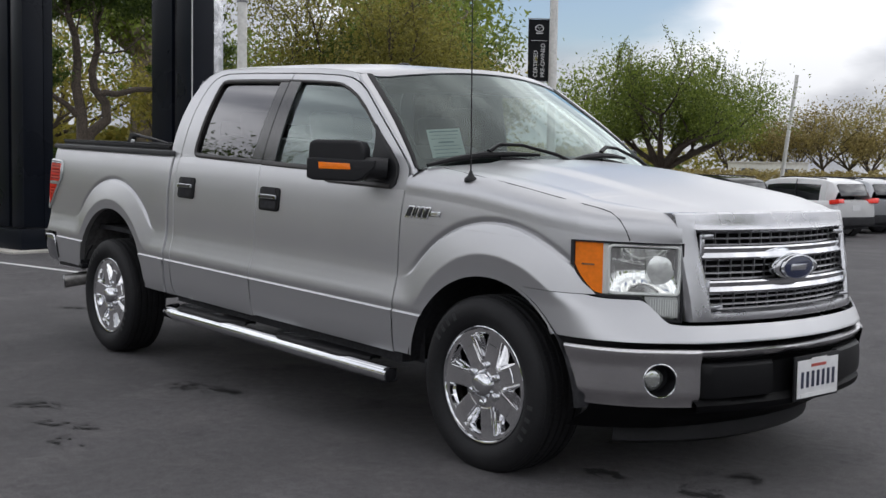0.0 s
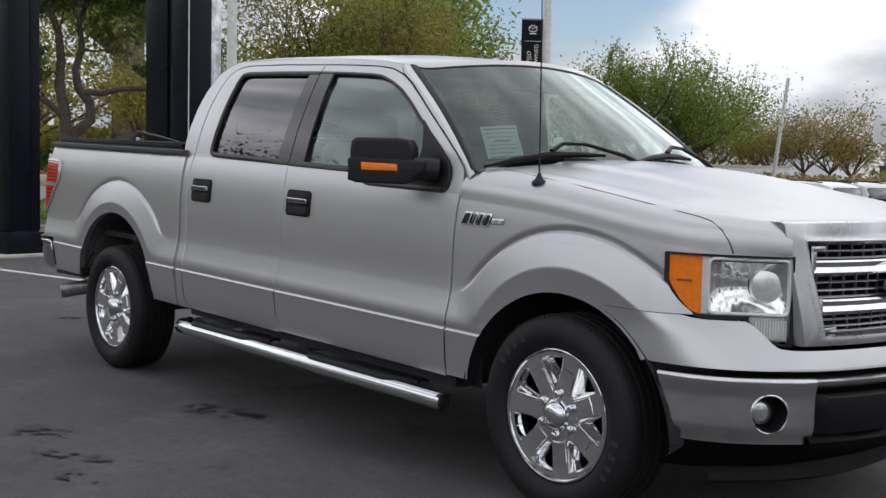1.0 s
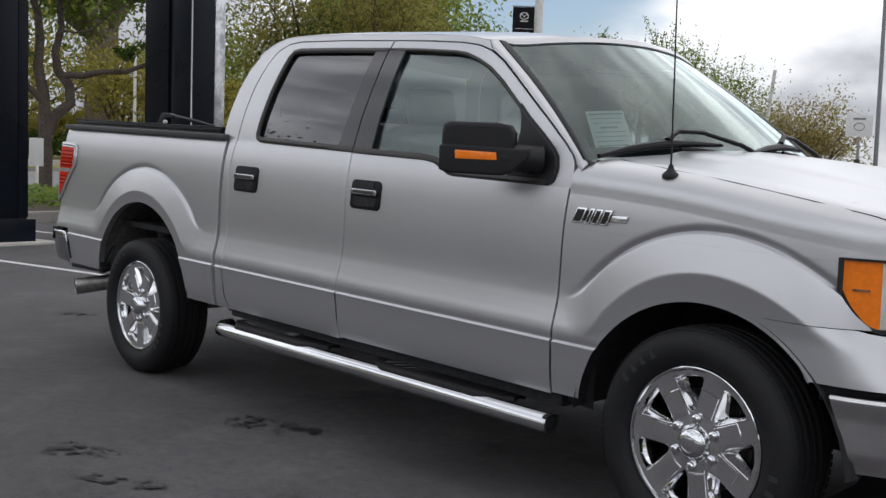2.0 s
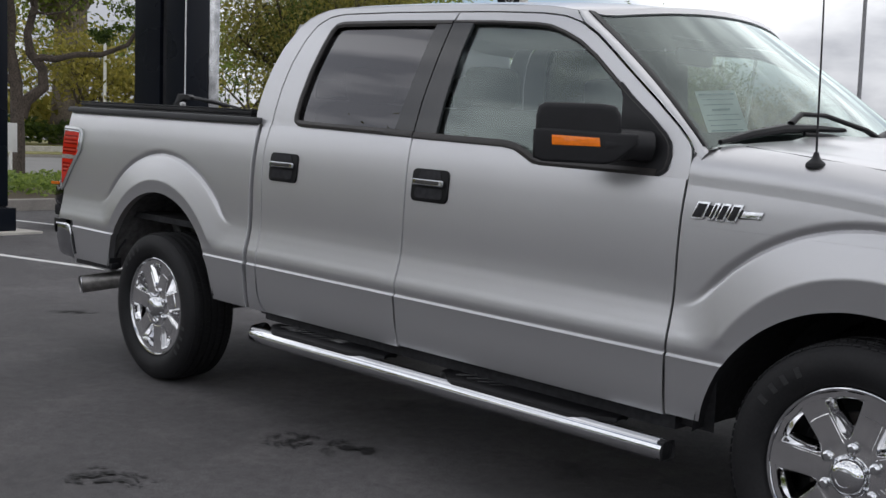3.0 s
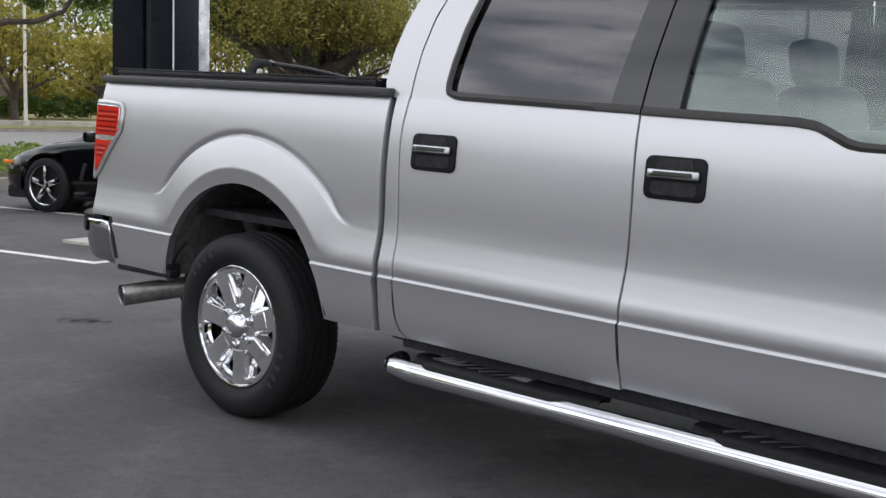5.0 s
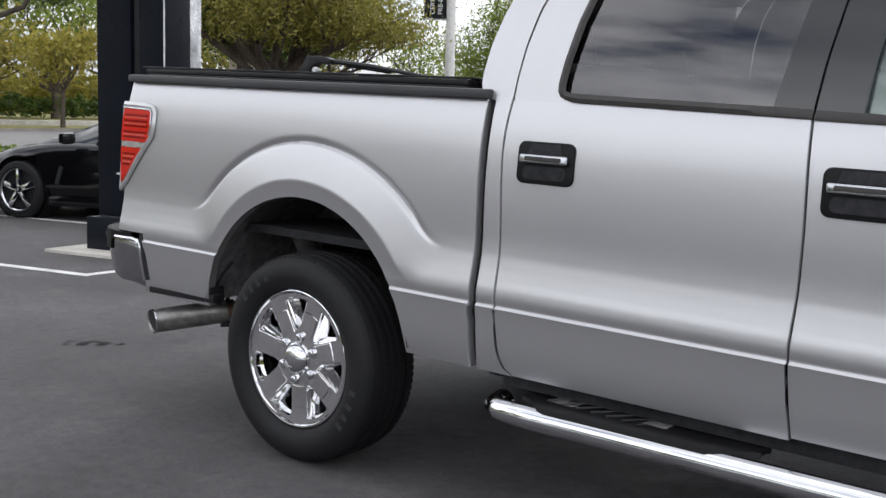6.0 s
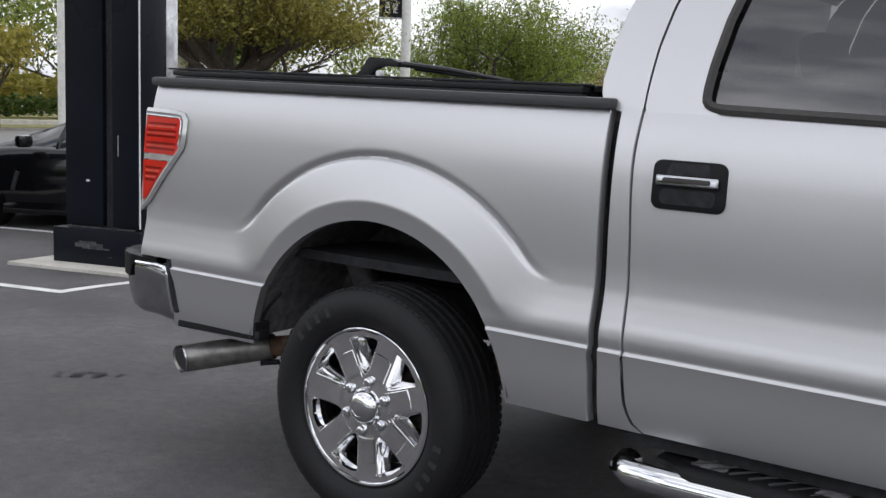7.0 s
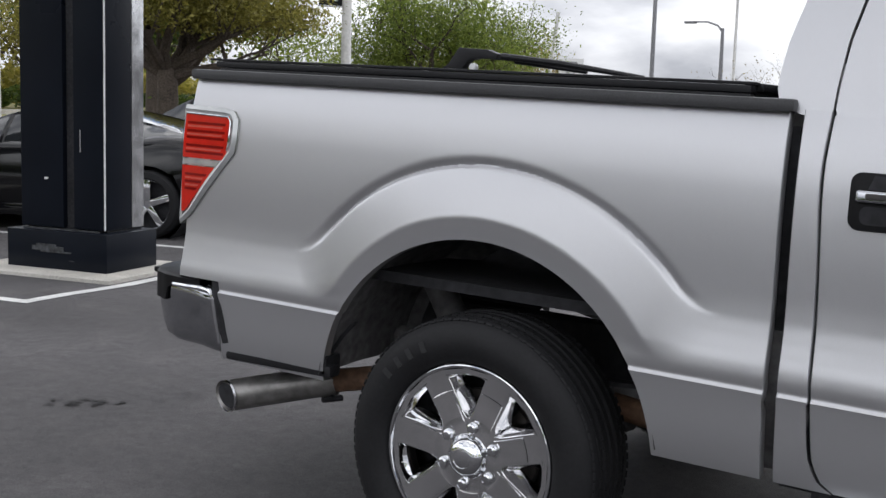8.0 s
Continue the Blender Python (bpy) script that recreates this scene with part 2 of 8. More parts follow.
M["steel"] = mat("stained_steel", (0.30, 0.29, 0.28), 0.45, metal=0.7, noise_scale=25, noise_amount=0.3, coarse=0.3, coarse_scale=8, rough_var=0.1)
M["disc"] = mat("brake_disc", (0.10, 0.09, 0.085), 0.5, metal=0.7, noise_scale=40, noise_amount=0.3)
M["red_lens"] = mat("red_lens", (1.0, 0.045, 0.025), 0.12, coat=0.6, noise_scale=25, noise_amount=0.08, transmission=0.0)
M["red_light"] = mat("pale_red_lens", (1.0, 0.19, 0.14), 0.12, coat=0.6, noise_scale=40, noise_amount=0.1)
M["red_dark"] = mat("dark_red_lens", (0.40, 0.010, 0.008), 0.15, coat=0.6)
M["amber"] = mat("amber_lens", (1.0, 0.235, 0.010), 0.15, coat=0.6, noise_scale=60, noise_amount=0.08)
M["clear_lamp"] = mat("lamp_reflector", (0.60, 0.62, 0.60), 0.14, metal=0.85, noise_scale=20, noise_amount=0.12)
M["bezel"] = mat("clear_bezel", (0.50, 0.51, 0.51), 0.22, metal=0.45, coat=0.5, noise_scale=25, noise_amount=0.12)
M["lamp_smoke"] = mat("lamp_bowl", (0.40, 0.42, 0.38), 0.22, metal=0.6, noise_scale=16, noise_amount=0.2)
M["glass_lamp"] = glass("lamp_lens", (0.97, 0.98, 0.97))
M["glass_clear"] = glass("windscreen_glass", (0.46, 0.53, 0.51), boost=1.6, sheen=(0.86, 0.96, 0.93))
M["glass_front"] = glass("door_glass", (0.74, 0.84, 0.80), boost=2.7, sheen=(0.86, 0.97, 0.95))
M["glass_dark"] = glass("privacy_glass", (0.13, 0.124, 0.124), boost=2.2, sheen=(0.98, 0.97, 1.0))
M["paper"] = mat("paper", (0.82, 0.90, 0.87), 0.8, noise_scale=10, noise_amount=0.04)
M["ink"] = mat("ink", (0.22, 0.32, 0.32), 0.8)
M["interior"] = mat("interior_grey", (0.16, 0.158, 0.155), 0.8, noise_scale=150, noise_amount=0.15)
M["interior_dark"] = mat("interior_dark", (0.035, 0.035, 0.037), 0.7, noise_scale=150, noise_amount=0.15)
M["headliner"] = mat("headliner", (0.42, 0.41, 0.39), 0.9, noise_scale=200, noise_amount=0.05)
M["emblem"] = mat("emblem_blue", (0.012, 0.022, 0.07), 0.25, coat=0.8)
M["plate"] = mat("plate_white", (0.74, 0.74, 0.75), 0.5, noise_scale=30, noise_amount=0.05)
M["plate_ink"] = mat("plate_ink", (0.03, 0.035, 0.07), 0.5)
M["plate_red"] = mat("plate_red", (0.45, 0.08, 0.06), 0.5)
M["chrome_satin"] = mat("grille_chrome", (0.66, 0.67, 0.69), 0.16, metal=1.0, noise_scale=12, noise_amount=0.04, coarse=0.04, coarse_scale=4, rough_var=0.03)
M["column"] = mat("column_panel", (0.006, 0.008, 0.013), 0.30, spec=0.18, noise_scale=2.0, noise_amount=0.12, coarse=0.15, coarse_scale=0.8, rough_var=0.06)
M["scuff"] = mat("scuffed_paint", (0.045, 0.048, 0.052), 0.6, noise_scale=25, noise_amount=0.7, coarse=0.4, coarse_scale=9)
M["joint"] = mat("white_joint", (0.62, 0.62, 0.62), 0.7, noise_scale=30, noise_amount=0.15)
M["alu"] = mat("brushed_panel", (0.66, 0.67, 0.68), 0.22, metal=0.85, noise_scale=8, noise_amount=0.35, coarse=0.3, coarse_scale=2.2, rough_var=0.12)
M["pole"] = mat("painted_pole", (0.70, 0.69, 0.66), 0.6, noise_scale=12, noise_amount=0.12, coarse=0.12, coarse_scale=1.0)
M["galv"] = mat("galvanised_pole", (0.24, 0.24, 0.25), 0.55, metal=0.3, noise_scale=12, noise_amount=0.15)
M["banner"] = mat("banner_cloth", (0.016, 0.017, 0.020), 0.8, noise_scale=20, noise_amount=0.15)
M["white"] = mat("white_print", (0.75, 0.75, 0.75), 0.7, noise_scale=20, noise_amount=0.05)
M["bark"] = mat("bark", (0.085, 0.068, 0.055), 0.95, noise_scale=25, noise_amount=0.45, coarse=0.25, coarse_scale=3, bump=0.6, bump_scale=25)
M["bark_pale"] = mat("pale_bark", (0.24, 0.20, 0.165), 0.95, noise_scale=12, noise_amount=0.35, coarse=0.3, coarse_scale=2, bump=0.6, bump_scale=18)
M["leaf_green"] = leaf_mat("leaves_green", (0.09, 0.132, 0.019), (0.3, 0.372, 0.066))
M["leaf_olive"] = leaf_mat("leaves_olive", (0.132, 0.126, 0.022), (0.36, 0.324, 0.072))
M["leaf_brown"] = leaf_mat("leaves_brownish", (0.17, 0.130, 0.04), (0.38, 0.31, 0.115))
M["leaf_dark"] = leaf_mat("leaves_dark", (0.03, 0.06, 0.01), (0.144, 0.204, 0.036))
M["leaf_yellow"] = leaf_mat("leaves_yellowish", (0.18, 0.168, 0.024), (0.408, 0.348, 0.072))
M["leaf_hedge"] = leaf_mat("leaves_hedge", (0.085, 0.14, 0.022), (0.28, 0.36, 0.08))
M["car_black"] = mat("black_car_paint", (0.004, 0.004, 0.005), 0.10, spec=0.4, coat=0.3, noise_scale=4, noise_amount=0.1)
M["car_white"] = mat("white_car_paint", (0.72, 0.72, 0.72), 0.3, coat=0.8, noise_scale=3, noise_amount=0.03)
M["car_silver"] = mat("silver_car_paint", (0.45, 0.46, 0.48), 0.32, metal=0.6, coat=0.6, noise_scale=3, noise_amount=0.03)
M["car_glass"] = mat("car_window", (0.012, 0.014, 0.016), 0.05, coat=1.0, noise_scale=3, noise_amount=0.1)
M["sign_white"] = mat("sign_face", (0.66, 0.66, 0.65), 0.6, noise_scale=4, noise_amount=0.06)
M["stucco"] = mat("pale_building_wall", (0.58, 0.57, 0.54), 0.85, noise_scale=3, noise_amount=0.1, coarse=0.08, coarse_scale=0.4)


# ---- mesh helpers ----
def finish(bm, name, material, sharp=38):
    me = bpy.data.meshes.new(name)
    bm.to_mesh(me)
    bm.free()
    me.materials.append(material)
    me.polygons.foreach_set("use_smooth", [True] * len(me.polygons))
    me.set_sharp_from_angle(angle=radians(sharp))
    return me


def part(name, bm, material, parent, label="", sharp=38):
    """Links a bmesh as one mesh object under a thing or a part."""
    ob = new(name, finish(bm, name, material, sharp))
    if parent is not None:
        ob.parent = parent
    if label:
        tagged(ob, label)
    return ob


def thing(name, label, category, at=(0, 0, 0), rz=0.0, group="", kind=""):
    ob = new(name)
    ob.empty_display_size = 0.2
    ob.matrix_basis = pose(*at, 0, 0, rz)
    return tagged(ob, label, category, group, kind)


def add_box(bm, c, s, bevel=0.0, rot=None, segs=2):
    m = Matrix.Translation(c) @ (rot.to_4x4() if rot is not None else Matrix.Identity(4)) @ Matrix.Diagonal((*s, 1))
    r = bmesh.ops.create_cube(bm, size=1.0, matrix=m)
    if bevel > 0:
        es = list({e for v in r["verts"] for e in v.link_edges})
        bmesh.ops.bevel(bm, geom=es, offset=bevel, segments=segs, profile=0.6, affect="EDGES")
    return bm


def box(c, s, bevel=0.0, rot=None, segs=2):
    return add_box(bmesh.new(), c, s, bevel, rot, segs)


def add_prism(bm, pts, depth, m=None, bevel=0.0, segs=2):
    """A closed outline in the local xz plane, pushed along +y by depth."""
    m = m or Matrix.Identity(4)
    f = [bm.verts.new(m @ Vector((x, 0, z))) for x, z in pts]
    b = [bm.verts.new(m @ Vector((x, depth, z))) for x, z in pts]
    n = len(pts)
    faces = [bm.faces.new(f), bm.faces.new(b[::-1])]
    front_edges = list(faces[0].edges)
    for i in range(n):
        faces.append(bm.faces.new((f[i], b[i], b[(i + 1) % n], f[(i + 1) % n])))
    bmesh.ops.recalc_face_normals(bm, faces=faces)
    if bevel > 0:
        bmesh.ops.bevel(bm, geom=front_edges, offset=bevel, segments=segs, profile=0.6, affect="EDGES")
    return bm


def add_lathe(bm, profile, n=48, m=None, closed=False):
    """Turns (radius, along) pairs about the local y axis."""
    m = m or Matrix.Identity(4)
    rings = []
    for r, a in profile:
        rings.append([bm.verts.new(m @ Vector((r * math.cos(2 * math.pi * k / n), a, r * math.sin(2 * math.pi * k / n)))) for k in range(n)])
    made = []
    pairs = list(zip(rings[:-1], rings[1:])) + ([(rings[-1], rings[0])] if closed else [])
    for r0, r1 in pairs:
        for k in range(n):
            made.append(bm.faces.new((r0[k], r0[(k + 1) % n], r1[(k + 1) % n], r1[k])))
    bmesh.ops.recalc_face_normals(bm, faces=made)
    return bm


def add_tube(bm, pts, radii, n=10, squash=1.0, caps=True):
    """A round tube along points; radii a number or one per point."""
    pts = [Vector(p) for p in pts]
    rs = [radii] * len(pts) if isinstance(radii, (int, float)) else radii
    rings, prev_u = [], None
    for i, p in enumerate(pts):
        d = (pts[min(i + 1, len(pts) - 1)] - pts[max(i - 1, 0)]).normalized()
        u = prev_u - d * prev_u.dot(d) if prev_u is not None else d.cross(Vector((0, 0, 1)) if abs(d.z) < 0.9 else Vector((1, 0, 0)))
        u.normalize()
        v = d.cross(u)
        prev_u = u
        rings.append([bm.verts.new(p + (u * math.cos(2 * math.pi * k / n) + v * squash * math.sin(2 * math.pi * k / n)) * rs[i]) for k in range(n)])
    made = []
    for a, b in zip(rings[:-1], rings[1:]):
        for k in range(n):
            made.append(bm.faces.new((a[k], a[(k + 1) % n], b[(k + 1) % n], b[k])))
    if caps:
        made.append(bm.faces.new(rings[0][::-1]))
        made.append(bm.faces.new(rings[-1]))
    bmesh.ops.recalc_face_normals(bm, faces=made)
    return bm


def add_sheet(bm, rows, thick=0.0, flip=False):
    """A surface from rows of points; thick gives it depth against its normal."""
    g = [[bm.verts.new(p) for p in row] for row in rows]
    made = []
    for r0, r1 in zip(g[:-1], g[1:]):
        for k in range(len(r0) - 1):
            q = (r0[k], r0[k + 1], r1[k + 1], r1[k])
            made.append(bm.faces.new(q[::-1] if flip else q))
    if thick:
        bmesh.ops.solidify(bm, geom=made, thickness=thick)
    return bm


def sheet(rows, thick=0.0, flip=False):
    return add_sheet(bmesh.new(), rows, thick, flip)


def lerp(a, b, t):
    return a + (b - a) * t


def curve(knots):
    """Smooth interpolation (monotone cubic) through (input, output) knots."""
    xs, ys = [k[0] for k in knots], [k[1] for k in knots]
    d = [(ys[i + 1] - ys[i]) / (xs[i + 1] - xs[i]) for i in range(len(xs) - 1)]
    ms = [d[0]] + [0 if d[i - 1] * d[i] <= 0 else 2 * d[i - 1] * d[i] / (d[i - 1] + d[i]) for i in range(1, len(d))] + [d[-1]]

    def f(x):
        if x <= xs[0]:
            return ys[0] + ms[0] * (x - xs[0]) * 0
        if x >= xs[-1]:
            return ys[-1]
        i = 0
        while x > xs[i + 1]:
            i += 1
        h = xs[i + 1] - xs[i]
        t = (x - xs[i]) / h
        return (2 * t ** 3 - 3 * t * t + 1) * ys[i] + (t ** 3 - 2 * t * t + t) * h * ms[i] + (3 * t * t - 2 * t ** 3) * ys[i + 1] + (t ** 3 - t * t) * h * ms[i + 1]
    return f


def steps(a, b, n):
    return [a + (b - a) * i / n for i in range(n + 1)]


def smooth(a, b, x):
    t = min(1, max(0, (x - a) / (b - a)))
    return t * t * (3 - 2 * t)


# ---- the pickup truck ----
# Truck axes: x forward from the rear axle, y to its left, z up; the body sits nose-down by RAKE.
RAKE = 0.030
truck = thing("pickup_truck", "silver four-door crew cab pickup truck parked on dark asphalt", "truck")


def R(x, y, z):
    return Vector((x, y, z - RAKE * x))


def raked(bm):
    """Leans a straight-built part with the body."""
    x0 = sum(v.co.x for v in bm.verts) / len(bm.verts)
    for v in bm.verts:
        v.co.z -= RAKE * (v.co.x - x0)
    return bm


def mirrored(bm):
    bmesh.ops.scale(bm, vec=(1, -1, 1), verts=bm.verts[:])
    bmesh.ops.reverse_faces(bm, faces=bm.faces[:])
    return bm


def pair(name, build, material, parent, label="", sharp=38):
    """The same part on both sides; build() returns the mesh of the right side."""
    a = part(name, build(), material, parent, label, sharp)
    b = part(name, mirrored(build()), material, parent, label, sharp)
    return a, b


def both(bm):
    """Adds the mirror image to a right-hand half."""
    geo = bmesh.ops.duplicate(bm, geom=bm.verts[:] + bm.edges[:] + bm.faces[:])["geom"]
    vs = [g for g in geo if isinstance(g, bmesh.types.BMVert)]
    fs = [g for g in geo if isinstance(g, bmesh.types.BMFace)]
    bmesh.ops.scale(bm, vec=(1, -1, 1), verts=vs)
    bmesh.ops.reverse_faces(bm, faces=fs)
    bmesh.ops.remove_doubles(bm, verts=bm.verts[:], dist=0.0008)
    return bm


# half width of the body side by height
_W = curve([(0.44, .915), (0.48, .928), (0.52, .939), (0.58, .948), (0.66, .954), (0.69, .9572), (0.735, .9545), (0.752, .9530), (0.79, .944), (0.83, .935), (0.87, .928), (0.92, .925), (1.0, .924), (1.08, .921), (1.16, .914), (1.23, .903), (1.29, .889), (1.345, .872)])
# crisp body crease: a chamfer with a shallow dark undercut above it
CREASE = [(0.690, .9572), (0.7015, .9590), (0.7075, .9520), (0.7100, .9508), (0.722, .9528), (0.735, .9545)]


def W(z):
    for (z0, w0), (z1, w1) in zip(CREASE[:-1], CREASE[1:]):
        if z0 <= z <= z1:
            return lerp(w0, w1, (z - z0) / (z1 - z0))
    return _W(z)


WB = curve([(0.70, .927), (0.92, .925), (1.0, .924), (1.08, .921), (1.16, .914), (1.23, .903), (1.29, .889), (1.345, .872)])
# lower shoulder of the body and wheel flare, by distance outside their upright bands
SHOULDER = curve([(-0.30, .0275), (0.0, .0275), (0.017, .0262), (0.055, .0178), (0.095, .0088), (0.135, .0022), (0.185, 0.0), (0.60, 0.0)])
FLARE = curve([(-0.30, .010), (-0.10, .0205), (-0.060, .0250), (-0.010, .0322), (-0.002, .0335), (0.003, .0332), (0.010, .0315), (0.05, .0220), (0.09, .0122), (0.118, .0052), (0.126, .0026), (0.130, -.0060), (0.134, -.0098), (0.142, -.0062), (0.153, -.0012), (0.162, 0.0), (0.60, 0.0)])
ARCHES = ((0.01, 0.462, 0.500), (3.682, 0.424, 0.503))
FLARES = ((0.01, 0.46), (3.700, 0.460))


def side_w(l, z):
    w = W(z)
    if z <= 0.70:
        return w
    for cx, cz in FLARES:
        r = math.hypot((l - cx) * (0.982 if l > cx else 1.025), z - cz)
        if r < 0.95:
            sb, sf = z - 0.735, r - 0.562
            h = min(1.0, max(0.0, 0.5 + 0.5 * (sb - sf) / 0.058))
            s = min(0.5, max(-0.25, lerp(sb, sf, h) - 0.058 * h * (1 - h)))
            g = FLARE(s)
            if s > 0.11:
                g = lerp(max(g, 0.0), g, smooth(0.84, 0.98, z))
            w += smooth(0.70, 0.785, z) * (WB(z) + lerp(SHOULDER(s), g, h) - w)
    return w


# plan of the nose: l runs along the side, then round the corner to the centre line
PLAN = [(3.0, .924), (3.6, .924), (3.85, .922), (3.97, .917), (4.05, .906), (4.125, .882), (4.185, .846), (4.24, .803), (4.295, .752), (4.345, .70), (4.42, .602), (4.465, .49), (4.497, .36), (4.522, .20), (4.535, 0.0)]
PLAN_L = [3.0]
for _a, _b in zip(PLAN[:-1], PLAN[1:]):
    PLAN_L.append(PLAN_L[-1] + math.hypot(_b[0] - _a[0], _b[1] - _a[1]))
_px, _pw = curve(list(zip(PLAN_L, [p[0] for p in PLAN]))), curve(list(zip(PLAN_L, [p[1] for p in PLAN])))
L_END = PLAN_L[-1]


def nose(l, off=0.0):
    """Plan place and outward direction at l; returns (x, half width)."""
    if l <= 3.6:
        return l, 0.924 + off
    e = 0.004
    x0, w0, x1, w1 = _px(l - e), _pw(l - e), _px(min(l + e, L_END)), _pw(min(l + e, L_END))
    tx, tw = x1 - x0, w1 - w0
    k = math.hypot(tx, tw) or 1
    nx, nw = -tw / k, tx / k
    return _px(l) + nx * off, max(0.0, _pw(l) + nw * off) if l < L_END - 0.01 else 0.0


def side_point(l, z, off=0.0):
    x, w = nose(l, side_w(l, z) - 0.924 + off)
    return R(x, -w, z)


ROWS_Z = [.44, .46, .48, .50, .52, .545, .57, .60, .63, .655, .675, .690, .696, .7015, .7075, .7100, .716, .722, .735, .744, .752, .760, .768, .778] + [0.784 + 0.0045 * i for i in range(128)]


def rows_between(z0, z1):
    return [z0] + [z for z in ROWS_Z if z0 + 0.002 < z < z1 - 0.002] + [z1]


def panel(left, right, z0, z1, nx, thick=0.012, top=None, drop=None):
    """A body panel between two seams given by height; wheel arches are cut out of it."""
    bm = bmesh.new()
    grid = []
    for z in rows_between(z0, z1):
        row = []
        for u in steps(0, 1, nx):
            l = lerp(left(z), right(z), u)
            zz = min(z, top(l)) if top else z
            v = bm.verts.new((l, 0, zz))
            row.append(v)
        grid.append(row)
    faces = []
    for r0, r1 in zip(grid[:-1], grid[1:]):
        for k in range(nx):
            faces.append(bm.faces.new((r0[k], r0[k + 1], r1[k + 1], r1[k])))
    if drop:
        bmesh.ops.delete(bm, geom=[f for f in bm.faces if drop(f.calc_center_median())], context="FACES")
    for cx, cz, rad in ARCHES:
        gone = [f for f in bm.faces if all(math.hypot(v.co.x - cx, v.co.z - cz) < rad for v in f.verts) or math.hypot(f.calc_center_median().x - cx, f.calc_center_median().z - cz) < rad]
        bmesh.ops.delete(bm, geom=gone, context="FACES")
        for v in bm.verts:
            d = math.hypot(v.co.x - cx, v.co.z - cz)
            if d < rad or (v.is_boundary and d < rad + 0.016 and z0 + 0.002 < v.co.z):
                k = rad / d
                v.co.x, v.co.z = cx + (v.co.x - cx) * k, cz + (v.co.z - cz) * k
    for v in bm.verts:
        v.co = side_point(v.co.x, v.co.z)
    bmesh.ops.remove_doubles(bm, verts=bm.verts[:], dist=0.0004)
    if not top:
        bmesh.ops.dissolve_degenerate(bm, edges=bm.edges[:], dist=0.0004)
    if thick:
        # edges roll over before they turn inwards, so that the seams catch the light
        for dy, dx in ((0.0012, 0.0010), (0.0028, 0.0016), (thick, 0.0)):
            rim = [e for e in bm.edges if e.is_boundary]
            lo, hi = {}, {}
            for e in rim:
                for v in e.verts:
                    k = round(v.co.z, 2)
                    lo[k], hi[k] = min(lo.get(k, 99), v.co.x), max(hi.get(k, -99), v.co.x)
            out = bmesh.ops.extrude_edge_only(bm, edges=rim)["geom"]
            for v in out:
                if isinstance(v, bmesh.types.BMVert):
                    k = round(v.co.z, 2)
                    v.co.y += dy
                    v.co.x += -dx if v.co.x < lo[k] + 0.004 else dx if v.co.x > hi[k] - 0.004 else 0.0
    return bm


GAP = 0.0050
BED_REAR, BED_FRONT = -1.035, 0.770
B_SEAM = curve([(0.5, 1.812), (0.7, 1.80), (1.05, 1.81), (1.33, 1.80)])
F_SEAM = curve([(0.5, 3.060), (0.7, 3.063), (1.1, 3.071), (1.25, 3.077), (1.345, 3.079)])
R_SEAM = curve([(0.49, 0.95), (0.52, 0.905), (0.58, 0.882), (0.7, 0.874), (1.0, 0.866), (1.2, 0.858), (1.35, 0.866)])
BELT_F = curve([(1.8, 1.324), (2.28, 1.316), (2.34, 1.308), (2.40, 1.280), (2.45, 1.262), (3.12, 1.252)])
# bed side: bottom edge sits a little higher behind the wheel
pair("bed_side", lambda: panel(lambda z: BED_REAR, lambda z: BED_FRONT, 0.497, 1.337, 350, thick=0.03, drop=lambda c: c.z < 0.738 and c.x < -0.875), M["paint"], truck, "silver bed side with a flared wheel arch")
pair("rear_door", lambda: panel(lambda z: R_SEAM(z) + GAP, lambda z: B_SEAM(z) - GAP, 0.500, 1.335, 66), M["paint"], truck)
pair("front_door", lambda: panel(lambda z: B_SEAM(z) + GAP, lambda z: F_SEAM(z) - GAP, 0.508, 1.326, 92, top=BELT_F), M["paint"], truck)
# narrow cab corner behind the rear door
pair("cab_corner", lambda: panel(lambda z: 0.804, lambda z: R_SEAM(z) - GAP, 0.498, 1.345, 6, thick=0.06), M["paint"], truck)

# front fender with its shoulder, wrapping over the headlamp
TOP = curve([(3.0, 1.378), (3.5, 1.352), (4.0, 1.297), (4.3, 1.262), (4.6, 1.238), (5.2, 1.246)])
SH_D = curve([(3.0, 0.20), (3.9, 0.20), (4.2, 0.155), (4.55, 0.085), (5.2, 0.06)])


def shoulder(l, phi):
    t = TOP(l)
    z0 = t - 0.135
    z = z0 + 0.135 * math.sin(phi) ** 0.85
    o = SH_D(l) * (1 - math.cos(phi)) ** 1.25
    x, w = nose(l, (side_w(l, z0) - 0.924) - o)
    return R(x, -w, z)


_hl_left = curve([(0.905, 4.222), (0.915, 4.214), (0.965, 4.158), (1.03, 4.119), (1.12, 4.114)])


def HL_LEFT(z):
    """The fender ends at the headlamp, and below it at the fascia seam."""
    return _hl_left(max(z, 0.915))


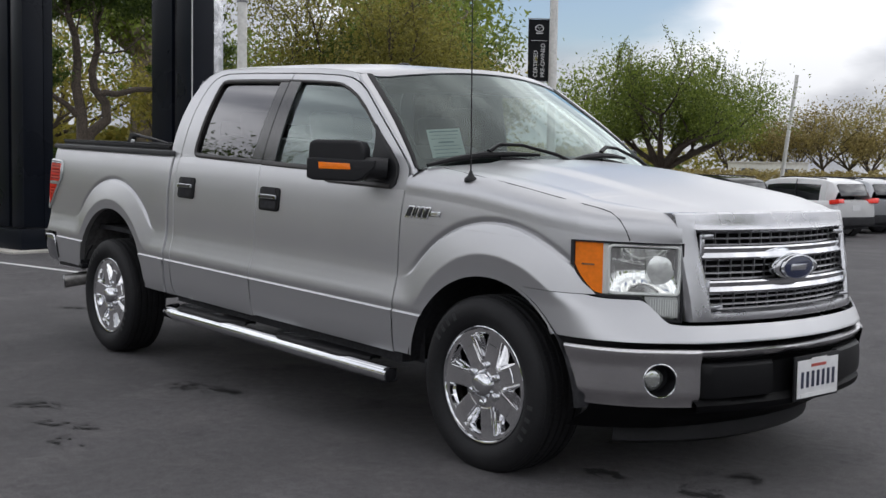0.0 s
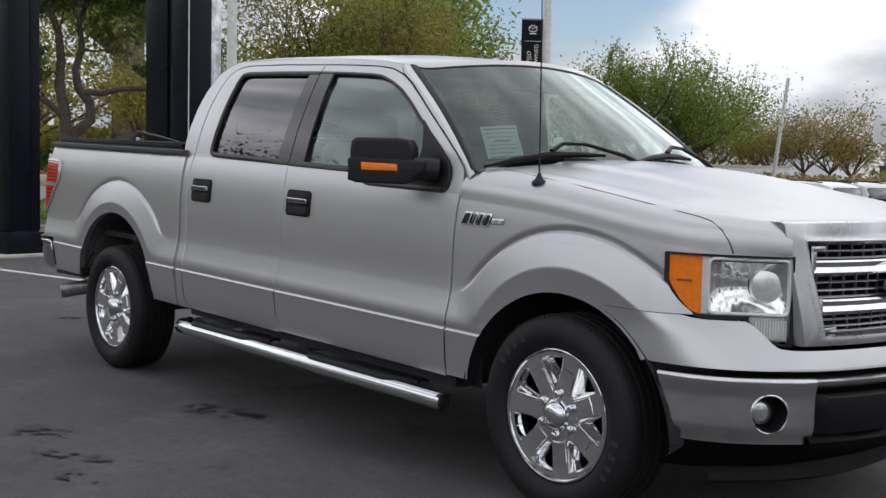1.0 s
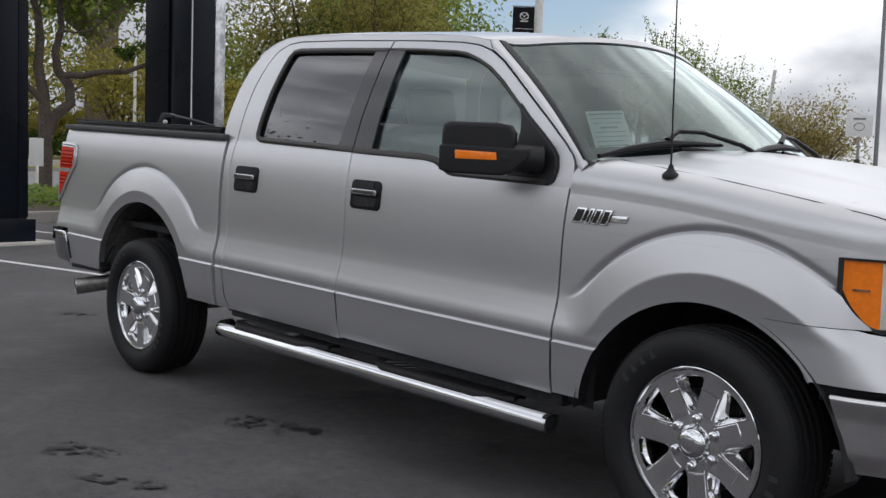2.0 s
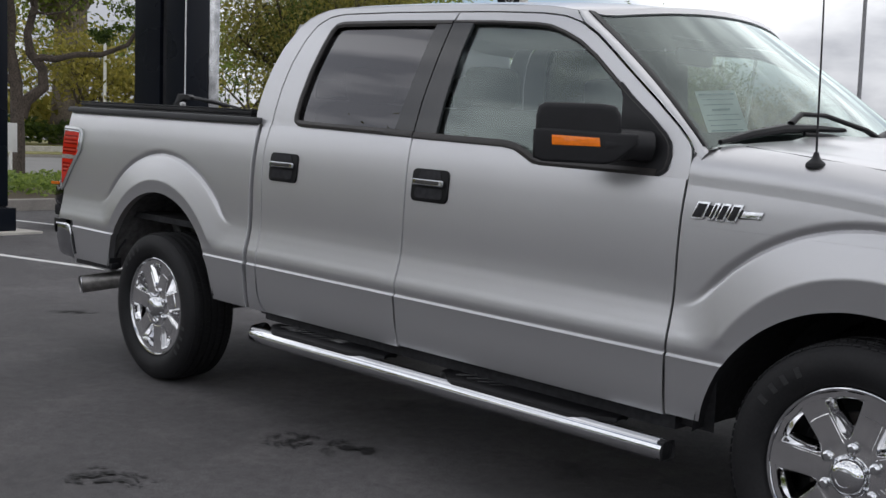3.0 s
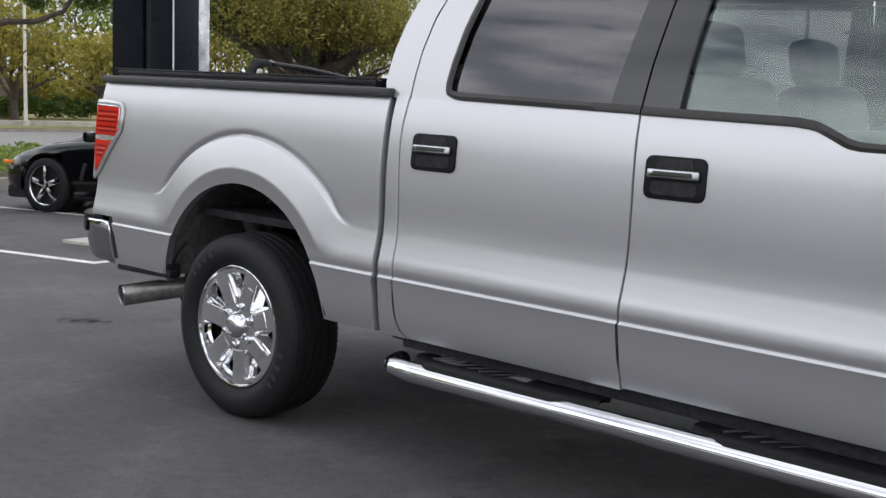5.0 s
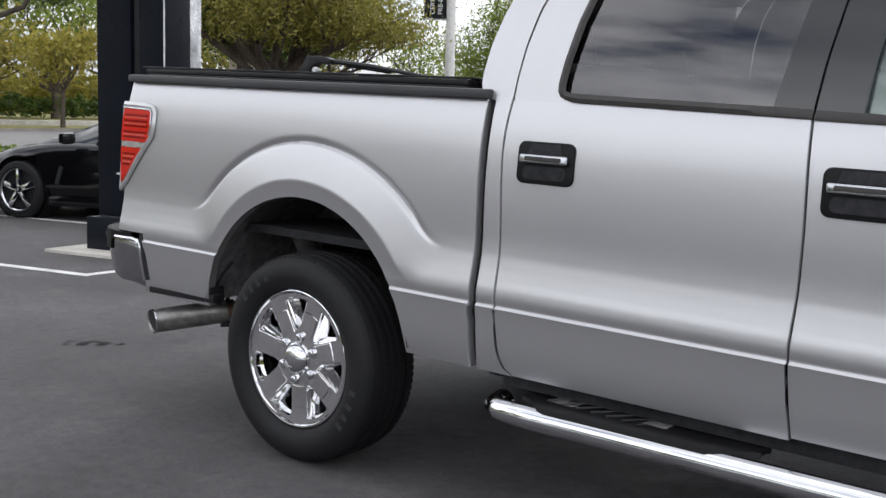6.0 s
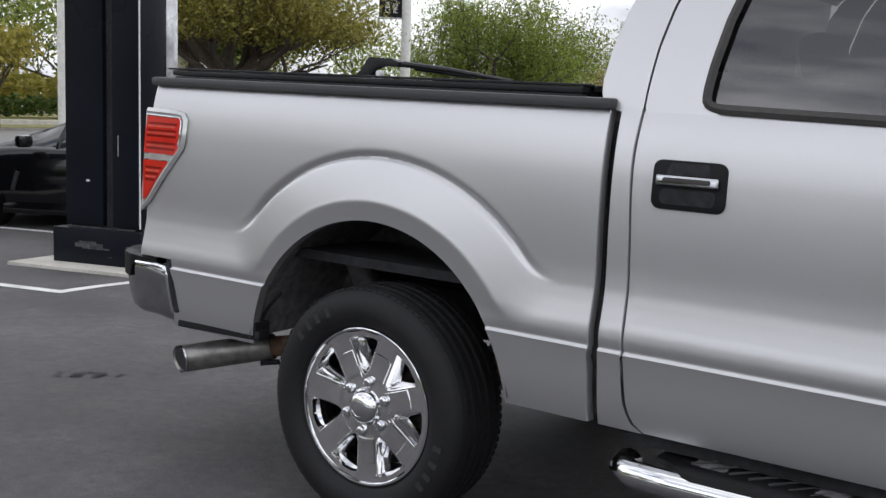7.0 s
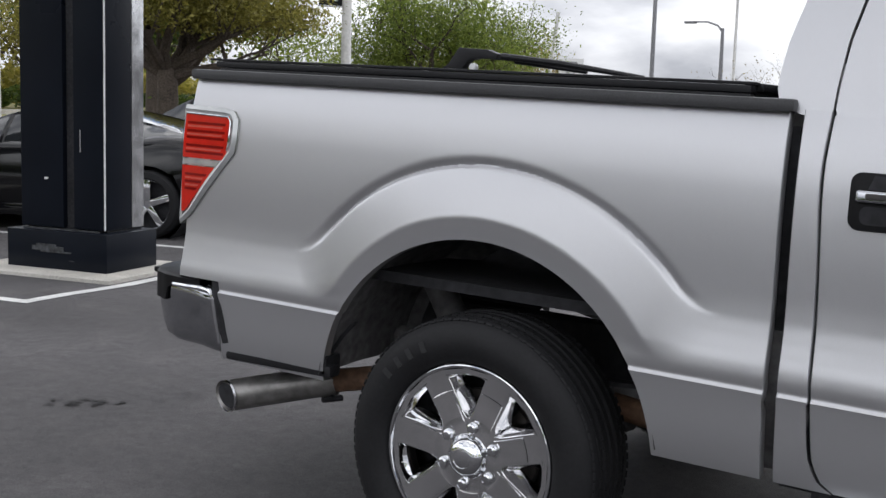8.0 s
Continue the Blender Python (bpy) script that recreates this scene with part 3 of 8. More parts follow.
def fender():
    bm = panel(lambda z: F_SEAM(z) + GAP, HL_LEFT, 0.515, 1.113, 220, thick=0, drop=lambda c: c.z < 0.9135 and c.x > 3.9)
    # upper band and shoulder
    ls = steps(3.07, 4.545, 300)
    rows = []
    for l in ls:
        zt = TOP(l) - 0.135
        col = []
        lo = 1.107 if l < 4.12 else 1.122
        for k, z in enumerate(steps(lo, max(zt, lo + 0.002), 30)):
            col.append(side_point(max(l, F_SEAM(z) + GAP), z, -0.0010 if k == 0 else 0.0))
        for k in range(1, 13):
            col.append(shoulder(max(l, 3.084), k / 12 * math.pi / 2))
        rows.append(col)
    add_sheet(bm, rows, flip=False)
    bmesh.ops.remove_doubles(bm, verts=bm.verts[:], dist=0.0004)
    bmesh.ops.recalc_face_normals(bm, faces=bm.faces[:])
    return bm


pair("front_fender", fender, M["paint"], truck, "silver front fender with a flared wheel arch")


# hood between the two fender shoulders
def hood():
    rows = []
    for v in steps(0, 1, 90):
        row = []
        l = lerp(3.112, 4.545, v)
        edge = shoulder(l, math.pi / 2)
        xc = lerp(3.275, 4.492, v)
        for u in steps(0, 1, 34):
            q = 1 - (1 - u) ** 2
            x = edge.x + (xc - edge.x) * q
            y = edge.y * (1 - u)
            dome = 0.012 * smooth(0.30, 0.42, u) * (1 - smooth(0.75, 1.0, v))
            z = edge.z + RAKE * edge.x + (0.034 * q + dome) * (1 - 0.62 * v ** 3)
            row.append(R(x, y, z))
        rows.append(row)
    # leading edge rolls down to the grille
    rows.append([p + Vector((0.010, 0, -0.006)) for p in rows[-1]])
    rows.append([p + Vector((0.006, 0, -0.020)) for p in rows[-1]])
    bm = sheet(rows)
    both(bm)
    bmesh.ops.recalc_face_normals(bm, faces=bm.faces[:])
    if sum(f.normal.z for f in bm.faces) < 0:
        bmesh.ops.reverse_faces(bm, faces=bm.faces[:])
    return bm


part("hood", hood(), M["paint"], truck)

# ---- cab above the belt ----
WG = curve([(1.20, .893), (1.25, .888), (1.33, .872), (1.45, .845), (1.60, .803), (1.72, .762), (1.80, .728), (1.86, .69)])


def cab_point(x, z, off=0.0):
    return R(x, -(WG(z) + off), z)


def resample(loop, n):
    """n points spread evenly along an open line of (x, z) corners."""
    ds = [0]
    for a, b in zip(loop[:-1], loop[1:]):
        ds.append(ds[-1] + math.hypot(b[0] - a[0], b[1] - a[1]))
    out = []
    for i in range(n):
        d = ds[-1] * i / (n - 1)
        k = 0
        while k < len(ds) - 2 and d > ds[k + 1]:
            k += 1
        t = (d - ds[k]) / ((ds[k + 1] - ds[k]) or 1)
        out.append((lerp(loop[k][0], loop[k + 1][0], t), lerp(loop[k][1], loop[k + 1][1], t)))
    return out


def band(a, b, n, m, off_a=0.0, off_b=0.0, thick=0.012):
    """A strip of the cab side between two lines."""
    pa, pb = resample(a, n), resample(b, n)
    rows = []
    for (x0, z0), (x1, z1) in zip(pa, pb):
        rows.append([cab_point(lerp(x0, x1, t), lerp(z0, z1, t), lerp(off_a, off_b, t)) for t in steps(0, 1, m)])
    bm = sheet(rows)
    bmesh.ops.recalc_face_normals(bm, faces=bm.faces[:])
    c = sum((f.normal.y for f in bm.faces))
    if c > 0:
        bmesh.ops.reverse_faces(bm, faces=bm.faces[:])
    if thick:
        bmesh.ops.solidify(bm, geom=bm.faces[:], thickness=thick)
    return bm


# window outline, rear bottom round over the top to the mirror; door cut line; roof rail line
DLO_R = [(1.085, 1.339), (1.058, 1.341), (1.036, 1.349), (1.024, 1.364), (1.021, 1.39), (1.030, 1.46), (1.055, 1.58), (1.09, 1.69), (1.118, 1.765), (1.145, 1.795), (1.19, 1.803), (1.50, 1.800), (1.865, 1.792)]
DLO_F = [(1.875, 1.792), (2.10, 1.784), (2.30, 1.773), (2.375, 1.763), (2.45, 1.739), (2.534, 1.703), (2.627, 1.645), (2.749, 1.552), (2.806, 1.509), (2.90, 1.443), (2.965, 1.391), (2.990, 1.362), (2.998, 1.321), (2.990, 1.278), (2.966, 1.258), (2.935, 1.252)]
CUT_R = [(0.868, 1.345), (0.872, 1.40), (0.885, 1.50), (0.912, 1.61), (0.958, 1.715), (1.01, 1.785), (1.075, 1.822), (1.16, 1.834), (1.50, 1.832), (1.876, 1.822)]
CUT_F = [(1.882, 1.822), (2.10, 1.815), (2.32, 1.803), (2.43, 1.789), (2.515, 1.762), (2.596, 1.718), (2.683, 1.657), (2.787, 1.580), (2.898, 1.498), (3.002, 1.416), (3.054, 1.368), (3.070, 1.343), (3.074, 1.30), (3.073, 1.252)]
RAIL = [(0.812, 1.330), (0.775, 1.338), (0.745, 1.352), (0.735, 1.378), (0.736, 1.42), (0.748, 1.50), (0.776, 1.60), (0.816, 1.69), (0.882, 1.775), (0.962, 1.835), (1.04, 1.860), (1.15, 1.868), (1.50, 1.866), (1.90, 1.856), (2.32, 1.835), (2.47, 1.812)]
pair("rear_door_frame", lambda: band(CUT_R, DLO_R, 60, 6), M["paint"], truck)
pair("front_door_frame", lambda: band(CUT_F, DLO_F, 60, 5), M["paint"], truck)
CUT_OUT = [(x - 0.006 if i < 4 else x - 0.003, z + (0.0 if i < 2 else 0.006)) for i, (x, z) in enumerate(CUT_R)] + [(x + 0.002, z + 0.006) for x, z in CUT_F[:5]]
pair("cab_pillar", lambda: band(RAIL, CUT_OUT, 80, 5), M["paint"], truck)


# windscreen frame, windscreen and roof
def screen(u, v):
    """u -1..1 across, v 0 at the cowl..1 at the roof; centre bows forward."""
    w = lerp(0.872, 0.672, v)
    x = lerp(3.105, 2.49, v) + lerp(0.165, 0.15, v) * (1 - u * u) + 0.03 * math.sin(math.pi * v)
    z = lerp(1.352, 1.806, v) + lerp(0.035, 0.062, v) * (1 - u * u)
    return R(x, w * u, z)


_n = (screen(0.1, 0.5) - screen(0, 0.5)).cross(screen(0, 0.6) - screen(0, 0.5))
SCREEN_FLIP = _n.x < 0


def a_pillar():
    line = resample([(3.083, 1.262), (3.083, 1.315), (3.079, 1.346), (3.062, 1.373), (3.009, 1.422), (2.905, 1.504), (2.794, 1.586), (2.689, 1.664), (2.602, 1.725), (2.52, 1.770), (2.478, 1.810)], 40)
    rows = []
    for k, (x, z) in enumerate(line):
        v = max(-0.03, (k / 39) * 1.09 - 0.09)
        outer = cab_point(x, z)
        inner = screen(-0.985, v)
        deep = outer + Vector((0, 0.02, 0))
        row = [deep, outer]
        for q in (0.22, 0.44, 0.62, 0.76, 0.86, 0.93, 0.97):
            p = outer.lerp(inner, q)
            p.y = lerp(outer.y, inner.y, q ** 5.5)
            row.append(p + Vector((0.002, 0, 0.002)) * q)
        rows.append(row + [inner + Vector((0.003, 0, 0.003)), inner - Vector((0.01, 0, 0.012))])
    bm = sheet(rows)
    bmesh.ops.recalc_face_normals(bm, faces=bm.faces[:])
    if sum(f.normal.y for f in bm.faces) > 0:
        bmesh.ops.reverse_faces(bm, faces=bm.faces[:])
    return bm


def screen_seal():
    line = resample([(3.079, 1.346), (3.009, 1.422), (2.794, 1.586), (2.602, 1.725), (2.478, 1.810)], 30)
    rows = []
    for k, (x, z) in enumerate(line):
        v = k / 29
        outer, inner = cab_point(x, z), screen(-0.985, v)
        edge = outer.lerp(inner, 0.62)
        edge.y = lerp(outer.y, inner.y, 0.62)
        up = Vector((0.006, -0.002, 0.006))
        rows.append([edge + up * 0.3, edge.lerp(inner, 0.15) + up, edge.lerp(inner, 0.85) + up, inner.lerp(screen(-0.95, v), 0.4) + up * 0.5])
    bm = sheet(rows)
    bmesh.ops.recalc_face_normals(bm, faces=bm.faces[:])
    return bm


pair("windscreen_pillar", a_pillar, M["paint"], truck)
pair("windscreen_seal", screen_seal, M["pad_black"], truck, "black rubber seal")
RAIL_Z = curve([(0.80, 1.70), (0.87, 1.775), (0.95, 1.835), (1.03, 1.860), (1.15, 1.868), (1.50, 1.866), (1.90, 1.856), (2.32, 1.835), (2.47, 1.812), (2.52, 1.80)])


def roof():
    rows = []
    for x in steps(0.86, 2.43, 44):
        z0 = RAIL_Z(x)
        w0 = WG(z0)
        row = []
        for u in steps(-1, 1, 36):
            k = 1 - abs(u) ** 2.6
            bow = lerp(0.0, 0.13, smooth(1.7, 2.43, x)) * (1 - u * u)
            back = -lerp(0.04, 0.0, smooth(0.86, 1.1, x)) * (1 - u * u)
            z = z0 + 0.050 * k * smooth(0.70, 1.25, x) + 0.004 * math.cos(u * 14) * smooth(1.0, 1.3, x) * (1 - smooth(2.1, 2.4, x)) * k
            row.append(R(x + bow + back, w0 * u, z))
        rows.append(row)
    # front lip lies on the edge of the glass
    edge = rows[-1]
    for v, d in ((0.985, Vector((0.008, 0, 0.010))), (0.955, Vector((0.005, 0, 0.004)))):
        rows.append([(screen(u * 0.985, v) + d).lerp(edge[i], smooth(0.93, 1.0, abs(u))) for i, u in enumerate(steps(-1, 1, 36))])
    bm = sheet(rows)
    bmesh.ops.recalc_face_normals(bm, faces=bm.faces[:])
    if sum(f.normal.z for f in bm.faces) < 0:
        bmesh.ops.reverse_faces(bm, faces=bm.faces[:])
    bmesh.ops.solidify(bm, geom=bm.faces[:], thickness=0.006)
    return bm


part("roof", roof(), M["paint"], truck)
ws = part("windscreen", sheet([[screen(u, v) for u in steps(-0.985, 0.985, 24)] for v in steps(0.0, 0.985, 12)], flip=SCREEN_FLIP), M["glass_clear"], truck, "large slightly green windscreen")
ws.visible_shadow = False
# dark printed border of the windscreen
bm = bmesh.new()
for u0, u1, v0, v1 in ((-0.985, -0.940, 0.0, 0.985), (0.940, 0.985, 0.0, 0.985), (-0.955, 0.955, 0.95, 0.985), (-0.955, 0.955, -0.06, 0.105)):
    add_sheet(bm, [[screen(lerp(u0, u1, a), lerp(v0, v1, b)) - Vector((0.004, 0, 0.004)) for a in steps(0, 1, 16)] for b in steps(0, 1, 12)])
part("windscreen_border", bm, M["pad_black"], truck)
# cowl panel below the wipers
bm = sheet([[screen(u, v) + Vector((0.012 + 0.10 * (-v) * 4, 0, 0.002 - 0.02 * (-v) * 6)) for u in steps(-0.95, 0.95, 30)] for v in steps(-0.16, 0.0, 4)])
part("cowl", bm, M["black"], truck, "black ribbed cowl panel")


def cowl_corner():
    """Painted corner between the pillar foot, the fender and the hood."""
    foot = [cab_point(3.082, 1.338), cab_point(3.082, 1.338).lerp(screen(-0.985, -0.02), 0.5) + Vector((0.01, 0, 0)), screen(-0.985, -0.02) + Vector((0.012, 0, 0.003)), screen(-0.86, -0.02) + Vector((0.012, 0, 0.003))]
    rim = [shoulder(3.086, 0.45), shoulder(3.086, 0.95), shoulder(3.14, 1.5), shoulder(3.30, 1.5)]
    bm = sheet([[a.lerp(b, k) - Vector((0, 0, 0.003)) + Vector((0, 0, 0.004)) for a, b in zip(foot, rim)] for k in steps(0, 1.0, 4)])
    bmesh.ops.recalc_face_normals(bm, faces=bm.faces[:])
    if sum(f.normal.z for f in bm.faces) < 0:
        bmesh.ops.reverse_faces(bm, faces=bm.faces[:])
    return bm


pair("cowl_corner", cowl_corner, M["paint"], truck)

# rear wall of the cab, with its window
bm = bmesh.new()
rows = []
for z in steps(0.60, 1.80, 16):
    x = 0.80 if z < 1.36 else lerp(0.755, 0.86, smooth(1.40, 1.86, z))
    rows.append([R(x, (WG(z) - 0.01 if z > 1.3 else 0.86) * u, z) for u in steps(-1, 1, 12)])
add_sheet(bm, rows, thick=0.01)
part("cab_rear_wall", bm, M["paint"], truck)
bm = box(R(0.775, 0, 1.60), (0.02, 1.1, 0.26), 0.008)
part("rear_window", bm, M["car_glass"], truck)


# side glass, window trims
def strip_line(line, width, off, depth=0.012, n=70):
    """A trim strip just inside a line of the cab side."""
    pts = resample(line, n)
    rows = []
    for i, (x, z) in enumerate(pts):
        a, b = pts[max(0, i - 1)], pts[min(n - 1, i + 1)]
        dx, dz = b[0] - a[0], b[1] - a[1]
        k = math.hypot(dx, dz) or 1
        nx, nz = dz / k * width, -dx / k * width
        rows.append([cab_point(x, z, off), cab_point(x + nx * 0.5, z + nz * 0.5, off + 0.003), cab_point(x + nx, z + nz, off - 0.004)])
    bm = sheet(rows)
    bmesh.ops.recalc_face_normals(bm, faces=bm.faces[:])
    if sum(f.normal.y for f in bm.faces) > 0:
        bmesh.ops.reverse_faces(bm, faces=bm.faces[:])
    bmesh.ops.solidify(bm, geom=bm.faces[:], thickness=depth)
    return bm


def rear_glass():
    bottom = [(1.01, 1.352), (1.80, 1.342)]
    return band(DLO_R, [(1.01, 1.345), (1.20, 1.345), (1.865, 1.335)], 40, 10, -0.016, -0.016, 0.0)


def front_glass():
    return band(DLO_F, [(1.80, 1.335), (2.28, 1.318), (2.44, 1.268), (3.02, 1.255)], 44, 10, -0.016, -0.016, 0.0)


for _o in pair("rear_door_glass", rear_glass, M["glass_dark"], truck, "dark privacy glass"):
    _o.visible_shadow = False
for _o in pair("front_door_glass", front_glass, M["glass_front"], truck, "pale green door glass"):
    _o.visible_shadow = False
pair("window_trim", lambda: strip_line(DLO_R, 0.024, 0.004), M["trim"], truck)
pair("window_trim", lambda: strip_line(DLO_F, 0.016, 0.004), M["trim"], truck)
BELT_LINE_R = [(1.80, 1.323), (1.40, 1.331), (1.10, 1.337), (1.070, 1.339)]
BELT_LINE_F = [(2.955, 1.251), (2.47, 1.256), (2.43, 1.263), (2.385, 1.285), (2.34, 1.305), (2.28, 1.313), (1.806, 1.321)]
pair("belt_trim", lambda: strip_line(BELT_LINE_R, 0.026, 0.010), M["trim"], truck, "dark belt moulding")
pair("belt_trim", lambda: strip_line(BELT_LINE_F, 0.026, 0.010), M["trim"], truck, "dark belt moulding")
# black pillar between the doors, in two halves with a seam
pair("door_pillar", lambda: band([(1.690, 1.345), (1.715, 1.47), (1.755, 1.66), (1.785, 1.793)], [(1.797, 1.340), (1.812, 1.47), (1.845, 1.66), (1.868, 1.791)], 24, 4, 0.004, 0.004), M["pillar_gloss"], truck)
pair("door_pillar", lambda: band([(1.804, 1.340), (1.819, 1.47), (1.852, 1.66), (1.875, 1.791)], [(1.925, 1.335), (1.937, 1.47), (1.962, 1.66), (1.985, 1.787)], 24, 4, 0.004, 0.004), M["pillar_gloss"], truck)
# black sail panel under the mirror
def mirror_sail():
    bm = band([(2.70, 1.252), (2.745, 1.252), (2.765, 1.33), (2.782, 1.44), (2.772, 1.50), (2.748, 1.553)], [(2.94, 1.250), (2.968, 1.256), (2.993, 1.276), (3.001, 1.321), (2.993, 1.364), (2.967, 1.393), (2.902, 1.445), (2.808, 1.511), (2.753, 1.556)], 40, 10, 0.006, 0.006, 0.0)
    rim = bmesh.ops.extrude_edge_only(bm, edges=[e for e in bm.edges if e.is_boundary])["geom"]
    for v in rim:
        if isinstance(v, bmesh.types.BMVert):
            v.co.y += 0.012
    return bm


pair("mirror_sail", mirror_sail, M["black"], truck)
# dark inner skin that shows in the seams and closes the doors
for y in (-0.865, 0.865):
    for x0, x1, z0, z1 in ((0.80, 3.2, 0.47, 1.245), (-1.02, -0.53, 0.52, 1.33), (0.53, 0.73, 0.50, 1.33), (-0.53, 0.53, 1.0, 1.33), (3.10, 4.05, 1.02, 1.22)):
        k = 1.0 if x0 == 0.80 else 0.99
        part("inner_skin", add_sheet(bmesh.new(), [[R(x, y * k, z) for x in steps(x0, x1, 3)] for z in steps(z0, z1, 2)]), M["under"], truck)


# return at the gap between cab and bed, dark grey for silver paint in shade, and the foot of the rear door frame
pair("shaded_gap_return", lambda: add_sheet(bmesh.new(), [[R(x, -W(z) + 0.085, z) for x in steps(0.70, 0.86, 2)] for z in steps(0.50, 1.345, 14)]), M["frame_grey"], truck)
pair("frame_foot", lambda: band([(0.871, 1.326), (1.10, 1.326)], [(0.871, 1.350), (1.10, 1.350)], 8, 3, 0.0012, 0.0006, 0.006), M["paint"], truck)


# ---- door handles ----
def rounded_rect(w, h, r, n=5):
    pts = []
    for cx, cz, a0 in ((w / 2 - r, h / 2 - r, 0), (-w / 2 + r, h / 2 - r, 90), (-w / 2 + r, -h / 2 + r, 180), (w / 2 - r, -h / 2 + r, 270)):
        for k in range(n + 1):
            a = radians(a0 + 90 * k / n)
            pts.append((cx + r * math.cos(a), cz + r * math.sin(a)))
    return pts


def on_side(x, z, off=0.0):
    """A frame on the right body side: local x forward, z up, -y outward."""
    p = side_point(x, z, off)
    a, b = side_point(x, z + 0.03, off), side_point(x + 0.03, z, off)
    zx = (b - p).normalized()
    zz = (a - p).normalized()
    zy = zz.cross(zx).normalized()
    return Matrix(((zx.x, zy.x, zz.x, p.x), (zx.y, zy.y, zz.y, p.y), (zx.z, zy.z, zz.z, p.z), (0, 0, 0, 1)))


for hx, hz in ((1.020, 1.155), (1.948, 1.146)):
    def bezel():
        bm = bmesh.new()
        m = on_side(hx, hz, 0.006)
        add_prism(bm, rounded_rect(0.200, 0.127, 0.024), 0.012, m, 0.004)
        return bm

    def cup():
        bm = bmesh.new()
        m = on_side(hx, hz, 0.0075)
        add_prism(bm, [(-0.062, 0.026), (-0.050, 0.057), (0.050, 0.057), (0.062, 0.026)], 0.004, m @ Matrix.Translation((0, -0.001, 0)))
        add_prism(bm, rounded_rect(0.150, 0.040, 0.016), 0.004, m @ Matrix.Translation((0, -0.001, -0.030)))
        return bm

    def lever():
        bm = bmesh.new()
        m = on_side(hx, hz + 0.012, 0.022)
        add_prism(bm, rounded_rect(0.168, 0.026, 0.006), 0.012, m, 0.005, 3)
        for s in (-0.072, 0.072):
            add_box(bm, m @ Vector((s, 0.013, 0)), (0.018, 0.018, 0.022), 0.004)
        return bm
    for bz, cu, lv in zip(pair("door_handle", bezel, M["pad_black"], truck, "black handle bezel with a chrome pull"), pair("recess", cup, M["under"], None), pair("pull", lever, M["chrome_dark"], None, "chrome pull handle")):
        cu.parent, lv.parent = bz, bz
    # dark strip laid on the pull for the dark reflection in its chrome
    for (bz, ins) in zip([o for o in truck.children if o.name.startswith("door_handle")][-2:], pair("pull_dark_strip", lambda: add_prism(bmesh.new(), rounded_rect(0.128, 0.013, 0.004), 0.003, on_side(hx, hz + 0.0125, 0.0235), 0.001), M["trim"], None, "dark strip for the reflection along the chrome pull")):
        ins.parent = bz


# ---- mirror ----
MIR = Matrix.Translation(R(2.768, -1.078, 1.376)) @ Matrix.Rotation(radians(38.5), 4, "Z")


def mirror_shell():
    prof = [(-0.128, -0.070), (-0.126, 0.055), (-0.120, 0.086), (-0.098, 0.099), (0.085, 0.098), (0.128, 0.090), (0.144, 0.062), (0.146, 0.012), (0.128, -0.04), (0.120, -0.078), (0.095, -0.092), (-0.09, -0.088), (-0.118, -0.082)]
    return add_prism(bmesh.new(), prof, 0.115, MIR, 0.020, 4)


def mirror_skirt():
    """Lower shell band, a little proud."""
    prof = [(-0.133, -0.080), (-0.133, 0.010), (-0.10, 0.016), (0.11, 0.006), (0.20, 0.004), (0.20, -0.03), (0.135, -0.085), (0.10, -0.096), (-0.10, -0.092)]
    return add_prism(bmesh.new(), prof, 0.10, MIR @ Matrix.Translation((0, -0.006, 0)), 0.010, 3)


def on_mirror(x, z, y=-0.010):
    return MIR @ Vector((x, y, z))


mir = pair("mirror", mirror_shell, M["black"], truck, "large black folding tow mirror with an amber strip")
for (_m, _h, _l, _g, _a) in zip(mir,
                                pair("skirt", mirror_skirt, M["black"], None),
                                pair("turn_lamp", lambda: add_prism(bmesh.new(), [(-0.072, -0.038), (-0.074, -0.006), (0.078, -0.012), (0.082, -0.040)], 0.012, MIR @ Matrix.Translation((0, -0.0095, 0)), 0.002), M["amber"], None, "amber side marker strip"),
                                pair("mirror_glass", lambda: add_prism(bmesh.new(), rounded_rect(0.20, 0.14, 0.02), 0.004, MIR @ Matrix.Translation((0, 0.114, 0))), M["chrome"], None),
                                pair("arm", lambda: add_tube(bmesh.new(), [on_mirror(0.10, -0.035, 0.05), on_mirror(0.17, -0.03, 0.05), R(2.915, -0.875, 1.345)], [0.060, 0.056, 0.058], 12, 0.9), M["black"], None)):
    for _c in (_h, _l, _g, _a):
        _c.parent = _m


# ---- wheels ----
def tyre_mesh():
    bm = bmesh.new()
    prof = [(0.236, 0.085), (0.258, 0.100), (0.262, 0.113), (0.272, 0.125), (0.30, 0.137), (0.325, 0.138), (0.345, 0.132), (0.360, 0.124), (0.372, 0.113), (0.379, 0.098)]
    tread = [(0.382, 0.085), (0.382, 0.066), (0.373, 0.063), (0.373, 0.057), (0.384, 0.054), (0.385, 0.024), (0.375, 0.021), (0.375, 0.014), (0.385, 0.011), (0.385, 0.0)]
    half = prof + tread
    full = [(r, -a) for r, a in half] + [(r, a) for r, a in half[::-1][1:]]
    add_lathe(bm, full, 72)
    return finish(bm, "tyre", M["rubber"], 30)


